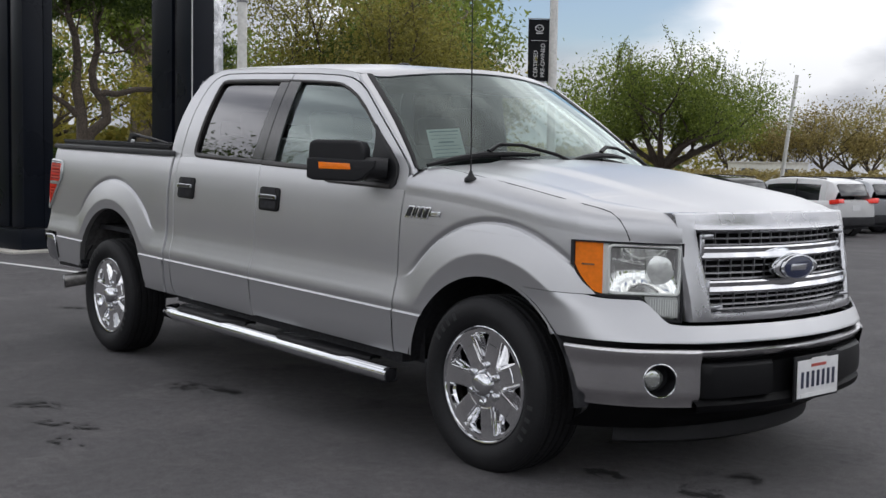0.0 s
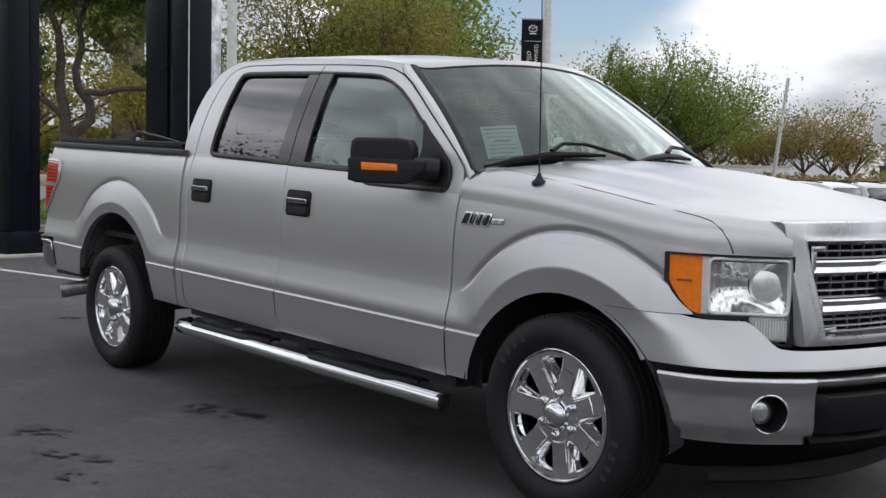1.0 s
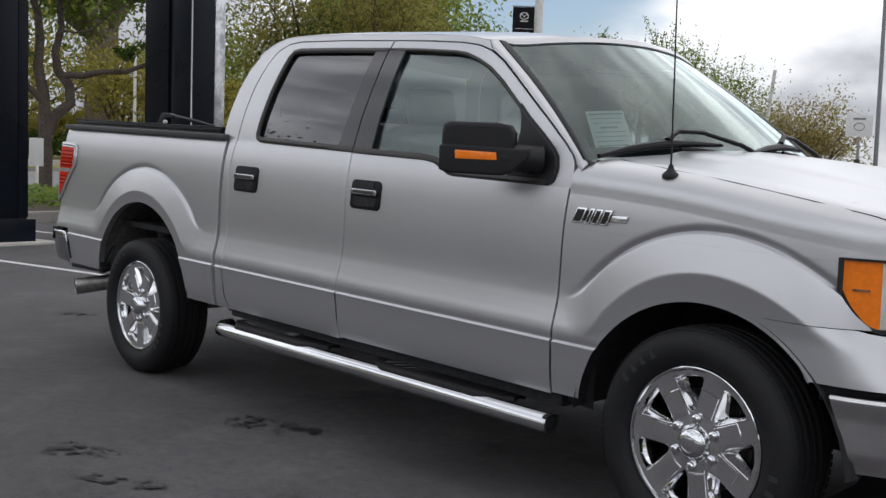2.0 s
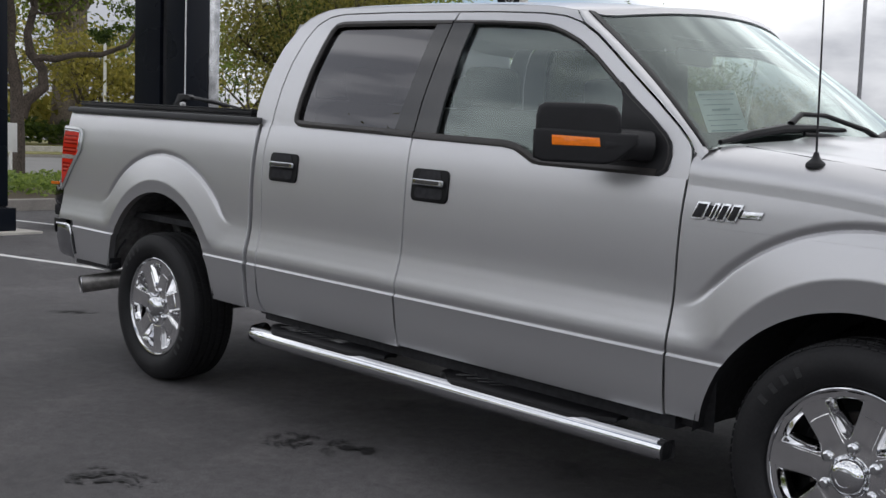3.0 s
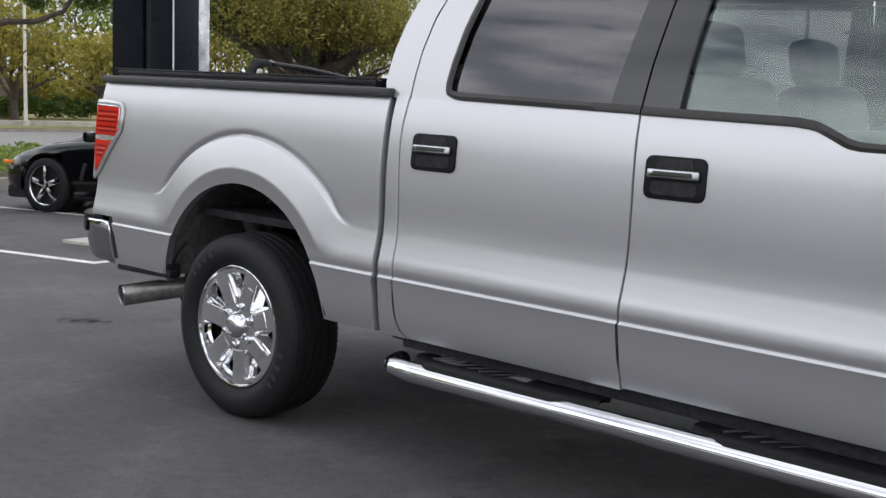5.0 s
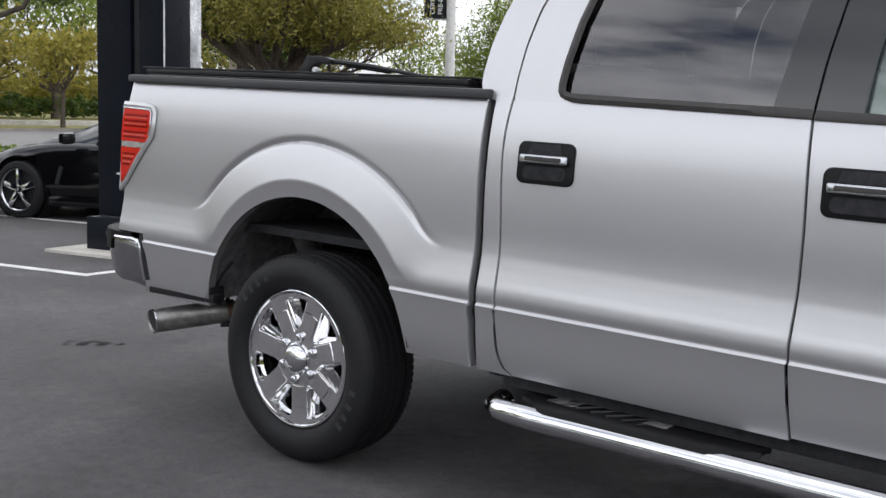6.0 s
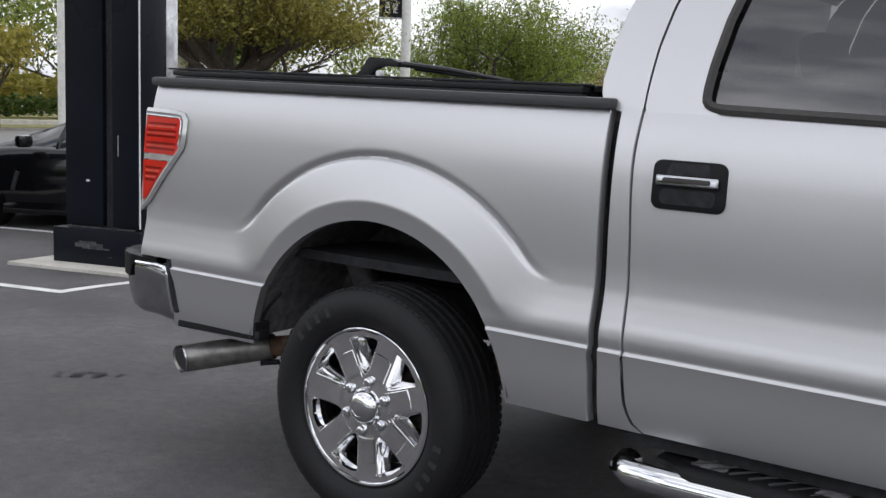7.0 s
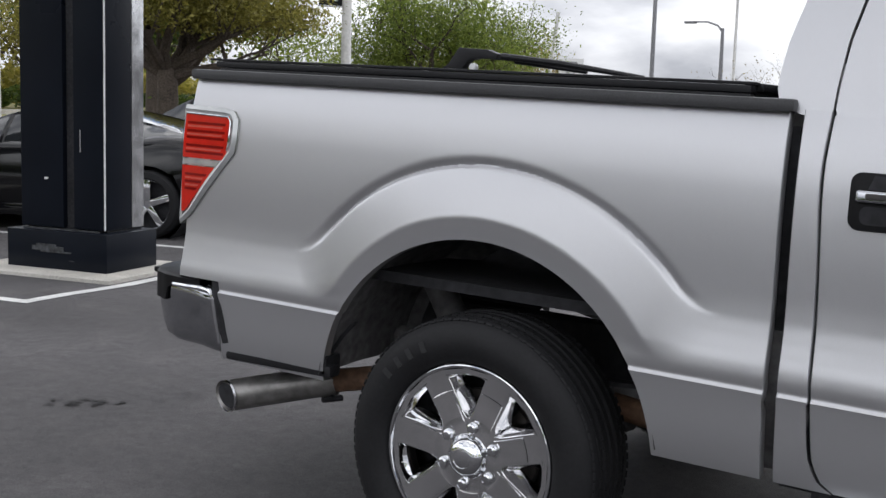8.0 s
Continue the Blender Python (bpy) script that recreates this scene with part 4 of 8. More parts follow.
def tread_mesh():
    """Fine shoulder lugs and tread blocks as raised pieces."""
    bm = bmesh.new()
    n = 92
    for k in range(n):
        for sd in (-1, 1):
            for rr, yy, sx, sy, sz, tilt in ((0.3718, 0.100, 0.018, 0.022, 0.005, 36), (0.3825, 0.075, 0.022, 0.018, 0.004, 0), (0.3850, 0.039, 0.022, 0.026, 0.0035, 0)):
                a = 2 * math.pi * (k + (0.5 if yy < 0.05 else 0)) / n
                c = Vector((math.cos(a) * rr, sd * yy, math.sin(a) * rr))
                m = Matrix.Rotation(-a, 3, "Y") @ Matrix.Rotation(radians(-tilt * sd), 3, "Z")
                bmesh.ops.create_cube(bm, size=1.0, matrix=Matrix.Translation(c) @ m.to_4x4() @ Matrix.Diagonal((sz, sy, sx, 1)))
    return finish(bm, "tread", M["rubber"], 30)


def marking_mesh():
    """Raised sidewall markings as plain bars."""
    bm = bmesh.new()
    rnd = random.Random(3)
    for start, count in ((112, 4), (318, 4)):
        for k in range(count):
            a = radians(start + k * 8.5 + rnd.uniform(-0.8, 0.8))
            h = 0.030
            c = Vector((math.cos(a) * 0.312, -0.138, math.sin(a) * 0.312))
            m = Matrix.Rotation(-a, 3, "Y")
            bmesh.ops.create_cube(bm, size=1.0, matrix=Matrix.Translation(c) @ m.to_4x4() @ Matrix.Diagonal((h, 0.003, 0.017, 1)))
    return finish(bm, "marking", M["rubber_mark"], 30)


def rim_mesh():
    bm = bmesh.new()
    # outer lip and barrel
    add_lathe(bm, [(0.250, -0.100), (0.2515, -0.108), (0.249, -0.112), (0.246, -0.1135), (0.241, -0.1125), (0.2375, -0.104), (0.230, -0.094), (0.214, -0.075), (0.209, -0.04), (0.205, 0.06), (0.235, 0.10)], 72)
    return finish(bm, "rim_ring", M["chrome"], 30)


def spoke_mesh():
    """One seventh of the wheel face: a broad flat spoke with a raised pad, and half a deep window on either side."""
    bm = bmesh.new()
    half = math.pi / 7
    R0, R1 = 0.102, 0.2235

    def face(r):
        return 0.0385 + 0.002 * smooth(0.12, 0.21, r)

    def round_end(r, w0, w1):
        if not R0 < r < R1:
            return 0.0
        a = math.sqrt(max(0.0, 1 - max(0.0, 1 - (r - R0) / w0) ** 2))
        b = math.sqrt(max(0.0, 1 - max(0.0, 1 - (R1 - r) / w1) ** 2))
        return a * b
    rs = sorted(set([0.050, 0.064, 0.080, 0.092] + steps(R0, R0 + 0.024, 10) + steps(R0 + 0.024, R1 - 0.011, 16) + steps(R1 - 0.011, R1, 9) + [0.178, 0.1805, 0.228, 0.233, 0.2380]))
    rows = []
    for r in rs:
        arc = half * r
        g = max(0.0, arc - face(r)) * round_end(r, 0.022, 0.010)
        b0 = arc - g
        y0 = -0.098 - 0.006 * ((r - 0.13) / 0.10) ** 2
        pad = 0.0028 * (1 - smooth(0.1785, 0.1800, r)) * smooth(0.098, 0.104, r)
        inner = max(0.0, min(b0, face(r)) - 0.0085)
        cut_ = g > 0
        # face, pad edge, rolled lip, then the draughted wall of the window
        prof = [(0.0, -pad), (inner * 0.5, -pad), (inner, -pad), (inner + 0.0016, 0.0), (b0 - 0.0022, 0.0), (b0 - 0.0006, 0.0008 if cut_ else 0.0), (b0, 0.0028 if cut_ else 0.0)]
        deep = min(1.0, g / 0.010)
        prof += [(min(arc, b0 + q * 0.0210 * deep), 0.0028 + 0.044 * (q ** 1.25) * deep if cut_ else 0.0) for q in (0.2, 0.5, 0.8, 1.0)]
        rows.append([Vector((math.sin(s_ / r) * r, y0 + d, math.cos(s_ / r) * r)) for s_, d in prof])
    for sgn in (-1, 1):
        vs = [[bm.verts.new((p.x * sgn, p.y, p.z)) for p in row] for row in rows]
        for i in range(len(vs) - 1):
            for k in range(len(vs[0]) - 1):
                q = [vs[i][k], vs[i][k + 1], vs[i + 1][k + 1], vs[i + 1][k]]
                bm.faces.new(q if sgn > 0 else q[::-1])
    bmesh.ops.remove_doubles(bm, verts=bm.verts[:], dist=0.0002)
    bmesh.ops.dissolve_degenerate(bm, edges=bm.edges[:], dist=0.0002)
    bmesh.ops.recalc_face_normals(bm, faces=bm.faces[:])
    if sum(f.normal.y * f.calc_area() for f in bm.faces) > 0:
        bmesh.ops.reverse_faces(bm, faces=bm.faces[:])
    return finish(bm, "spoke", M["chrome_wheel"], 24)


def hub_mesh():
    bm = bmesh.new()
    add_lathe(bm, [(0.0001, -0.138), (0.014, -0.1378), (0.024, -0.136), (0.025, -0.1375), (0.029, -0.137), (0.040, -0.132), (0.050, -0.122), (0.056, -0.110), (0.059, -0.102), (0.064, -0.099), (0.086, -0.095), (0.090, -0.06)], 42)
    return finish(bm, "hub_cap", M["chrome"], 40)


def nut_mesh():
    bm = bmesh.new()
    add_lathe(bm, [(0.0001, -0.1125), (0.007, -0.112), (0.0104, -0.1095), (0.0118, -0.105), (0.0124, -0.098), (0.0180, -0.0975), (0.0190, -0.07)], 12)
    return finish(bm, "wheel_nut", M["chrome"], 30)


def drum_mesh():
    bm = bmesh.new()
    add_lathe(bm, [(0.0001, -0.022), (0.165, -0.022), (0.168, -0.010), (0.165, 0.006), (0.0001, 0.006)], 40)
    return finish(bm, "brake_disc", M["disc"], 40)


def cover_mesh():
    bm = bmesh.new()
    add_lathe(bm, [(0.206, 0.03), (0.10, 0.045), (0.0001, 0.05)], 32)
    return finish(bm, "wheel_back", M["under"], 40)


MESH = dict(tyre=tyre_mesh(), tread=tread_mesh(), marking=marking_mesh(), rim=rim_mesh(), spoke=spoke_mesh(), hub=hub_mesh(), nut=nut_mesh(), disc=drum_mesh(), back=cover_mesh())


def wheel(x, y, z, turn, steer=0.0):
    w = new("wheel", MESH["rim"])
    w.parent = truck
    tagged(w, "chrome seven-spoke wheel with a worn black tyre")
    w.matrix_basis = pose(x, y, z, 0, turn, steer + (180 if y > 0 else 0))

    def sub(name, key, m=None):
        o = new(name, MESH[key])
        o.parent = w
        if m is not None:
            o.matrix_basis = m
        return o
    shrink = Matrix.Diagonal((0.975, 1, 0.975, 1))
    sub("tyre", "tyre", shrink)
    tagged(sub("tread", "tread", shrink), kind="stuff")
    tagged(sub("tyre_marking", "marking"), kind="stuff")
    sub("hub_cap", "hub")
    sub("brake_disc", "disc")
    sub("wheel_back", "back")
    for k in range(7):
        sub("spoke", "spoke", Matrix.Rotation(2 * math.pi * (k + 0.5) / 7, 4, "Y"))
    for k in range(6):
        sub("wheel_nut", "nut", Matrix.Rotation(2 * math.pi * k / 6 + 0.2, 4, "Y") @ Matrix.Translation((0, 0, 0.079)) @ Matrix.Diagonal((1.3, 1.02, 1.3, 1)))
    return w


for _s in (-1, 1):
    wheel(0.0, 0.835 * _s, 0.382, -3)
    wheel(3.675, 0.835 * _s, 0.361, -8)


# wheel houses, frame, axle, tank, exhaust
def well(cx, cz, rad):
    bm = bmesh.new()
    rows = []
    for k in range(25):
        a = radians(6 + 168 * k / 24)
        rows.append([R(cx + math.cos(a) * rr, y, cz + math.sin(a) * rr) for y, rr in ((-0.945, rad + 0.004), (-0.90, rad + 0.012), (-0.72, rad + 0.02), (-0.50, rad + 0.01), (-0.44, rad * 0.9))])
    add_sheet(bm, rows)
    bmesh.ops.recalc_face_normals(bm, faces=bm.faces[:])
    return bm


pair("wheel_house", lambda: well(0.01, 0.46, 0.508), M["frame_grey"], truck, "grey inner wheel house")
pair("wheel_house", lambda: well(3.682, 0.424, 0.513), M["under"], truck, "black inner wheel house")
bm = bmesh.new()
for y in (-0.43, 0.43):
    add_box(bm, R(1.75, y, 0.62), (5.4, 0.08, 0.15), 0.01)
part("chassis_frame", raked(bm), M["under"], truck)
bm = bmesh.new()
add_tube(bm, [(0, -0.75, 0.38), (0, 0.75, 0.38)], 0.045, 12)
add_tube(bm, [(0, -0.14, 0.38), (0, 0, 0.38), (0, 0.14, 0.38)], [0.06, 0.16, 0.06], 14)
part("rear_axle", bm, M["frame_grey"], truck)
for y in (-0.53, 0.53):
    bm = add_tube(bmesh.new(), [R(-0.62, y, 0.60), R(-0.3, y, 0.53), R(0.0, y, 0.50), R(0.35, y, 0.53), R(0.68, y, 0.60)], 0.032, 8, 0.9)
    part("leaf_spring", bm, M["frame_grey"], truck)
bm = bmesh.new()
add_tube(bm, [R(-0.10, -0.60, 0.42), R(-0.30, -0.62, 0.78)], [0.03, 0.03], 10)
add_tube(bm, [R(-0.22, -0.61, 0.62), R(-0.32, -0.62, 0.80)], [0.045, 0.045], 12)
part("shock_absorber", bm, M["frame_grey"], truck)
bm = bmesh.new()
add_box(bm, R(1.75, 0, 0.52), (1.9, 0.7, 0.16), 0.04)
add_box(bm, R(3.6, 0, 0.50), (0.9, 0.75, 0.22), 0.04)
add_box(bm, R(-0.7, 0, 0.62), (0.6, 0.7, 0.18), 0.05)
add_box(bm, R(1.9, 0, 0.66), (2.4, 1.66, 0.06), 0.01)
part("underbody", bm, M["under"], truck)
bm = bmesh.new()
add_tube(bm, [R(0.55, -0.55, 0.46), R(0.1, -0.60, 0.52), R(-0.25, -0.66, 0.50), R(-0.45, -0.690, 0.470), R(-0.66, -0.745, 0.425)], 0.036, 14)
ex = part("exhaust_pipe", bm, M["rust"], truck, "rusty exhaust pipe with a stained steel tip")


def slash_cut(bm):
    """Cuts the mouth of the tip on a slant, open towards the outer side."""
    ax = (_tip[2] - _tip[1]).normalized()
    across = Vector((ax.y, -ax.x, 0)).normalized()
    for v in bm.verts:
        if (v.co - _tip[2]).dot(ax) > -0.012:
            v.co += ax * 0.9 * (v.co - _tip[2]).dot(across if across.y > 0 else -across)
    return bm


bm = bmesh.new()
_tip = [R(-0.60, -0.722, 0.438), R(-0.68, -0.760, 0.420), R(-0.895, -0.892, 0.366)]
add_tube(bm, _tip, [0.046, 0.048, 0.049], 24, caps=False)
add_tube(bm, _tip[::-1], [0.042, 0.043, 0.043], 24, caps=False)
slash_cut(bm)
part("tip", bm, M["steel"], ex)
part("tip_ring", slash_cut(add_tube(bmesh.new(), [_tip[2] + Vector((0.003, 0.0012, 0)), _tip[2] - Vector((0.003, 0.0012, 0.0006))], [0.0505, 0.0505], 24, caps=False)), M["chrome_dull"], ex)
# black plug in the mouth stands for the shade inside the pipe
part("tip_dark_plug", slash_cut(add_tube(bmesh.new(), [_tip[2] + Vector((0.004, 0.002, 0.001)), _tip[2] + Vector((0.075, 0.046, 0.019))], [0.0415, 0.040], 24)), M["under"], ex)
part("hanger", add_tube(add_tube(bmesh.new(), [R(-0.60, -0.74, 0.385), R(-0.60, -0.75, 0.47), R(-0.58, -0.76, 0.55)], 0.008, 8), [R(-0.615, -0.77, 0.382), R(-0.585, -0.71, 0.382)], 0.010, 8), M["under"], ex)

# ---- running boards ----
def step_pad(x0, x1, s):
    """A moulded pad lapping over the crown of the tube, tapered at both ends."""
    n, rows = 30, []
    for k in range(n + 1):
        t = k / n
        x = lerp(x0, x1, t)
        e = min(1.0, t / 0.16, (1 - t) / 0.16)
        e = e * e * (3 - 2 * e)
        yo, dz = lerp(0.940, 1.019, e), 0.008 * (x - 0.98) / 1.9
        rows.append([R(x, y * s, z + dz) for y, z in ((0.868, 0.440), (0.875, 0.449), (0.90, 0.452), (yo - 0.018, 0.4515), (yo - 0.005, 0.446), (yo, 0.433))])
    bm = sheet(rows)
    bmesh.ops.recalc_face_normals(bm, faces=bm.faces[:])
    if sum(f.normal.z for f in bm.faces) < 0:
        bmesh.ops.reverse_faces(bm, faces=bm.faces[:])
    bmesh.ops.solidify(bm, geom=bm.faces[:], thickness=0.014)
    return bm


for s in (-1, 1):
    line = [(0.882, -0.90, 0.406), (0.895, -0.955, 0.404), (0.935, -0.985, 0.403), (1.05, -0.994, 0.404), (2.0, -0.994, 0.410), (2.95, -0.994, 0.414), (3.115, -0.994, 0.415)]
    bm = add_tube(bmesh.new(), [R(x, y * -s, z) for x, y, z in line], 0.038, 24, 0.95)
    rb = part("running_board", bm, M["chrome"], truck, "chrome tube running board with black step pads")
    bm = box(R(3.110, 0.993 * s, 0.416), (0.02, 0.068, 0.068), 0.022)
    part("end_cap", bm, M["black"], rb)
    for x0, x1 in ((0.98, 1.74), (2.06, 2.88)):
        part("step_pad", step_pad(x0, x1, s), M["pad_black"], rb)
        bm = bmesh.new()
        for k in range(11):
            add_box(bm, R(x0 + 0.13 + k * (x1 - x0 - 0.26) / 10, 0.928 * s, 0.4535), (0.0045, 0.085, 0.005), 0, Euler((0, 0, radians(34 * s))).to_matrix())
        part("grip_ribs", raked(bm), M["grey_plastic"], rb)
    for x in (1.12, 1.42, 2.42, 2.72):
        bm = bmesh.new()
        add_box(bm, R(x, 0.86 * s, 0.432), (0.10, 0.18, 0.045), 0.012)
        add_box(bm, R(x, 0.80 * s, 0.48), (0.08, 0.06, 0.12), 0.012)
        part("bracket", bm, M["frame_grey"], rb)
    bm = box(R(1.98, 0.86 * s, 0.490), (2.2, 0.08, 0.07), 0.01)
    part("rocker", raked(bm), M["under"], truck)

# ---- bed: rails, cover, tailgate, floor ----
pair("bed_rail_cap", lambda: raked(add_box(bmesh.new(), R(-0.13, -0.862, 1.352), (1.83, 0.075, 0.030), 0.010)), M["grey_plastic"], truck, "dark plastic bed rail cap")
bm = bmesh.new()
add_box(bm, R(-0.13, 0, 0.80), (1.80, 1.70, 0.03))
add_box(bm, R(0.775, 0, 1.06), (0.03, 1.70, 0.52))
part("bed_floor", raked(bm), M["under"], truck)
bm = bmesh.new()
rows = []
for z in steps(0.74, 1.335, 12):
    rows.append([R(-1.035 - 0.10 * (1 - abs(u) ** 3) * 0.35 - 0.012 * math.sin((z - 0.74) * 5), 0.865 * u, z) for u in steps(-1, 1, 20)])
add_sheet(bm, rows, thick=0.03)
part("tailgate", bm, M["paint"], truck)
cv = part("tonneau_cover", raked(box(R(-0.16, 0, 1.376), (1.66, 1.60, 0.014), 0.004)), M["black"], truck, "folded black tonneau cover on the bed")
for y in (-0.835, 0.835):
    for x, k, z, size in ((-0.15, 1.0, 1.368, (1.64, 0.035, 0.012)), (-0.16, 0.985, 1.385, (1.66, 0.05, 0.018)), (-0.17, 0.98, 1.399, (1.69, 0.055, 0.007))):
        part("side_rail", raked(box(R(x, y * k, z), size, size[2] * 0.25)), M["black"], cv)
for x in (-0.94, -0.40, 0.16, 0.66):
    part("cross_bow", box(R(x, 0, 1.390), (0.05, 1.58, 0.020), 0.006), M["black"], cv)
# raised clamp bracket and prop arm on the cover
bm = bmesh.new()
add_prism(bm, [(-0.125, 0.0), (-0.095, 0.022), (-0.072, 0.054), (-0.062, 0.064), (0.030, 0.058), (0.062, 0.046), (0.058, 0.030), (-0.002, 0.034), (-0.030, 0.028), (-0.048, 0.008), (-0.055, 0.0)], 0.03, Matrix.Translation(R(-0.15, -0.695, 1.404)), 0.003)
part("hinge_bracket", bm, M["black"], cv)
part("prop_arm", add_tube(bmesh.new(), [R(-0.08, -0.68, 1.446), R(0.10, -0.68, 1.432), R(0.34, -0.68, 1.404)], [0.010, 0.009, 0.006], 8), M["black"], cv)
part("prop_arm", add_tube(bmesh.new(), [R(-0.06, -0.64, 1.436), R(0.16, -0.64, 1.414)], [0.008, 0.006], 8), M["black"], cv)
part("clamp_knob", add_lathe(bmesh.new(), [(0.0001, -0.010), (0.010, -0.010), (0.012, 0.0), (0.010, 0.010), (0.0001, 0.010)], 12, Matrix.Translation(R(-0.16, -0.70, 1.413))), M["white"], cv, "small pale clamp knob")


# ---- tail lamps ----
def lamp_outline(grow=0.0):
    g = grow
    return [(-1.052 - g * 0.4, 0.905 - g * 1.2), (-1.020 + g * 0.3, 0.93 - g * 0.8), (-0.95 + g * 0.7, 1.02 - g * 0.7), (-0.858 + g, 1.125 - g * 0.3), (-0.852 + g, 1.16), (-0.852 + g, 1.218 + g * 0.3), (-0.868 + g * 0.7, 1.238 + g * 0.7), (-0.90, 1.242 + g), (-1.052 - g * 0.4, 1.246 + g)]


def lamp_patch(z0, z1, x0, x1, off, inset=0.0):
    """A piece of the lamp between two heights, following the slanted lower edge."""
    rows = []
    for z in steps(z0, z1, 8):
        xr = min(x1, lerp(-1.035, -0.858, min(1, max(0, (z - 0.915) / 0.21))) - inset)
        rows.append([side_point(lerp(x0, max(xr, x0 + 0.002), t), z, off) for t in steps(0, 1, 8)])
    bm = sheet(rows)
    bmesh.ops.solidify(bm, geom=bm.faces[:], thickness=0.008)
    return bm


def lamp_base():
    bm = bmesh.new()
    pts = lamp_outline(0.012)
    f = [bm.verts.new(side_point(x, z, 0.004)) for x, z in pts]
    b = [bm.verts.new(side_point(x, z, -0.03)) for x, z in pts]
    face = bm.faces.new(f)
    for i in range(len(pts)):
        bm.faces.new((f[i], b[i], b[(i + 1) % len(pts)], f[(i + 1) % len(pts)]))
    bmesh.ops.recalc_face_normals(bm, faces=bm.faces[:])
    return bm


def rim_strip():
    bm = bmesh.new()
    o, i = lamp_outline(0.012), lamp_outline(-0.012)
    rows = [[side_point(a[0], a[1], 0.006), side_point((a[0] + b[0]) / 2, (a[1] + b[1]) / 2, 0.014), side_point(b[0], b[1], 0.008)] for a, b in zip(o + o[:1], i + i[:1])]
    add_sheet(bm, rows)
    bmesh.ops.recalc_face_normals(bm, faces=bm.faces[:])
    return bm


tl = pair("tail_lamp", lamp_base, M["lamp_smoke"], truck, "red tail lamp in a clear bezel")
kids = [pair("bezel", rim_strip, M["bezel"], None, "clear silvery bezel")]
kids.append(pair("upper_lens", lambda: lamp_patch(1.098, 1.230, -1.048, -0.872, 0.010), M["red_lens"], None))
kids.append(pair("lower_lens", lambda: lamp_patch(0.932, 1.074, -1.048, -0.89, 0.010, 0.016), M["red_lens"], None))
kids.append(pair("reverse_lens", lambda: lamp_patch(1.0775, 1.0945, -1.046, -0.874, 0.009, 0.010), M["lamp_bright"], None, "clear reversing lens"))
for z in (1.116, 1.136, 1.160, 1.180, 1.204):
    kids.append(pair("lens_rib", lambda: lamp_patch(z - 0.0035, z + 0.0035, -1.036, -0.884, 0.0112), M["red_dark"], None))
for z in (1.126, 1.170, 1.194):
    kids.append(pair("light_rib", lambda: lamp_patch(z - 0.003, z + 0.003, -1.036, -0.894, 0.0112), M["red_light"], None))
for z in (1.004, 1.026, 1.048):
    kids.append(pair("lens_rib", lambda: lamp_patch(z - 0.0035, z + 0.0035, -1.034, -0.91, 0.0112, 0.026), M["red_dark"], None))
for z in (1.015, 1.037):
    kids.append(pair("light_rib", lambda: lamp_patch(z - 0.003, z + 0.003, -1.034, -0.92, 0.0112, 0.03), M["red_light"], None))
kids.append(pair("bright_edge", lambda: add_tube(bmesh.new(), [side_point(x, z, 0.012) for x, z in lamp_outline(-0.013)[3:]], 0.0028, 6), M["chrome"], None))
for kid in kids:
    for host, o in zip(tl, kid):
        o.parent = host


# ---- rear bumper ----
def rear_bumper():
    bm = bmesh.new()
    plan = [(-0.868, .925), (-0.874, .942), (-0.892, .953), (-0.94, .959), (-1.02, .957), (-1.10, .944), (-1.165, .915), (-1.208, .862), (-1.228, .78), (-1.245, .55), (-1.255, 0.0)]
    pts = resample(plan, 48)
    rows = []
    for z, ins in ((0.524, 0.070), (0.531, 0.042), (0.546, 0.026), (0.58, 0.016), (0.63, 0.008), (0.68, 0.002), (0.708, 0.000), (0.720, 0.006), (0.730, 0.020), (0.734, 0.05), (0.735, 0.08)):
        rows.append([R(x + ins * smooth(-1.0, -1.2, x), -max(0.0, w - ins * (1 - 0.4 * smooth(-1.0, -1.2, x))) if w > 0.02 else 0.0, z - 0.012 - 0.012 * smooth(-1.0, -0.88, x)) for x, w in pts])
    add_sheet(bm, rows)
    both(bm)
    bmesh.ops.recalc_face_normals(bm, faces=bm.faces[:])
    if sum(f.normal.x for f in bm.faces) > 0:
        bmesh.ops.reverse_faces(bm, faces=bm.faces[:])
    return bm


rbmp = part("rear_bumper", rear_bumper(), M["chrome_dark"], truck, "chrome rear bumper with a black step pad")
bm = box(R(-1.125, 0, 0.722), (0.22, 1.74, 0.020), 0.008)
part("step_pad", bm, M["pad_black"], rbmp)


def pad_corner():
    """Black pad wrapped over the outer corner, with a stepped lower edge."""
    line = resample([(-0.955, .950), (-1.02, .957), (-1.10, .946), (-1.168, .916), (-1.212, .862), (-1.234, .78)], 26)
    rows = []
    for x, w in line:
        low = lerp(0.700, 0.648, smooth(-1.085, -1.10, x))
        rows.append([R(x, -(w - 0.10), 0.735), R(x, -(w - 0.012), 0.736), R(x, -(w + 0.003), 0.728), R(x, -(w + 0.004), low), R(x, -(w - 0.03), low - 0.004)])
    bm = sheet(rows)
    bmesh.ops.recalc_face_normals(bm, faces=bm.faces[:])
    bmesh.ops.solidify(bm, geom=bm.faces[:], thickness=0.006)
    return bm


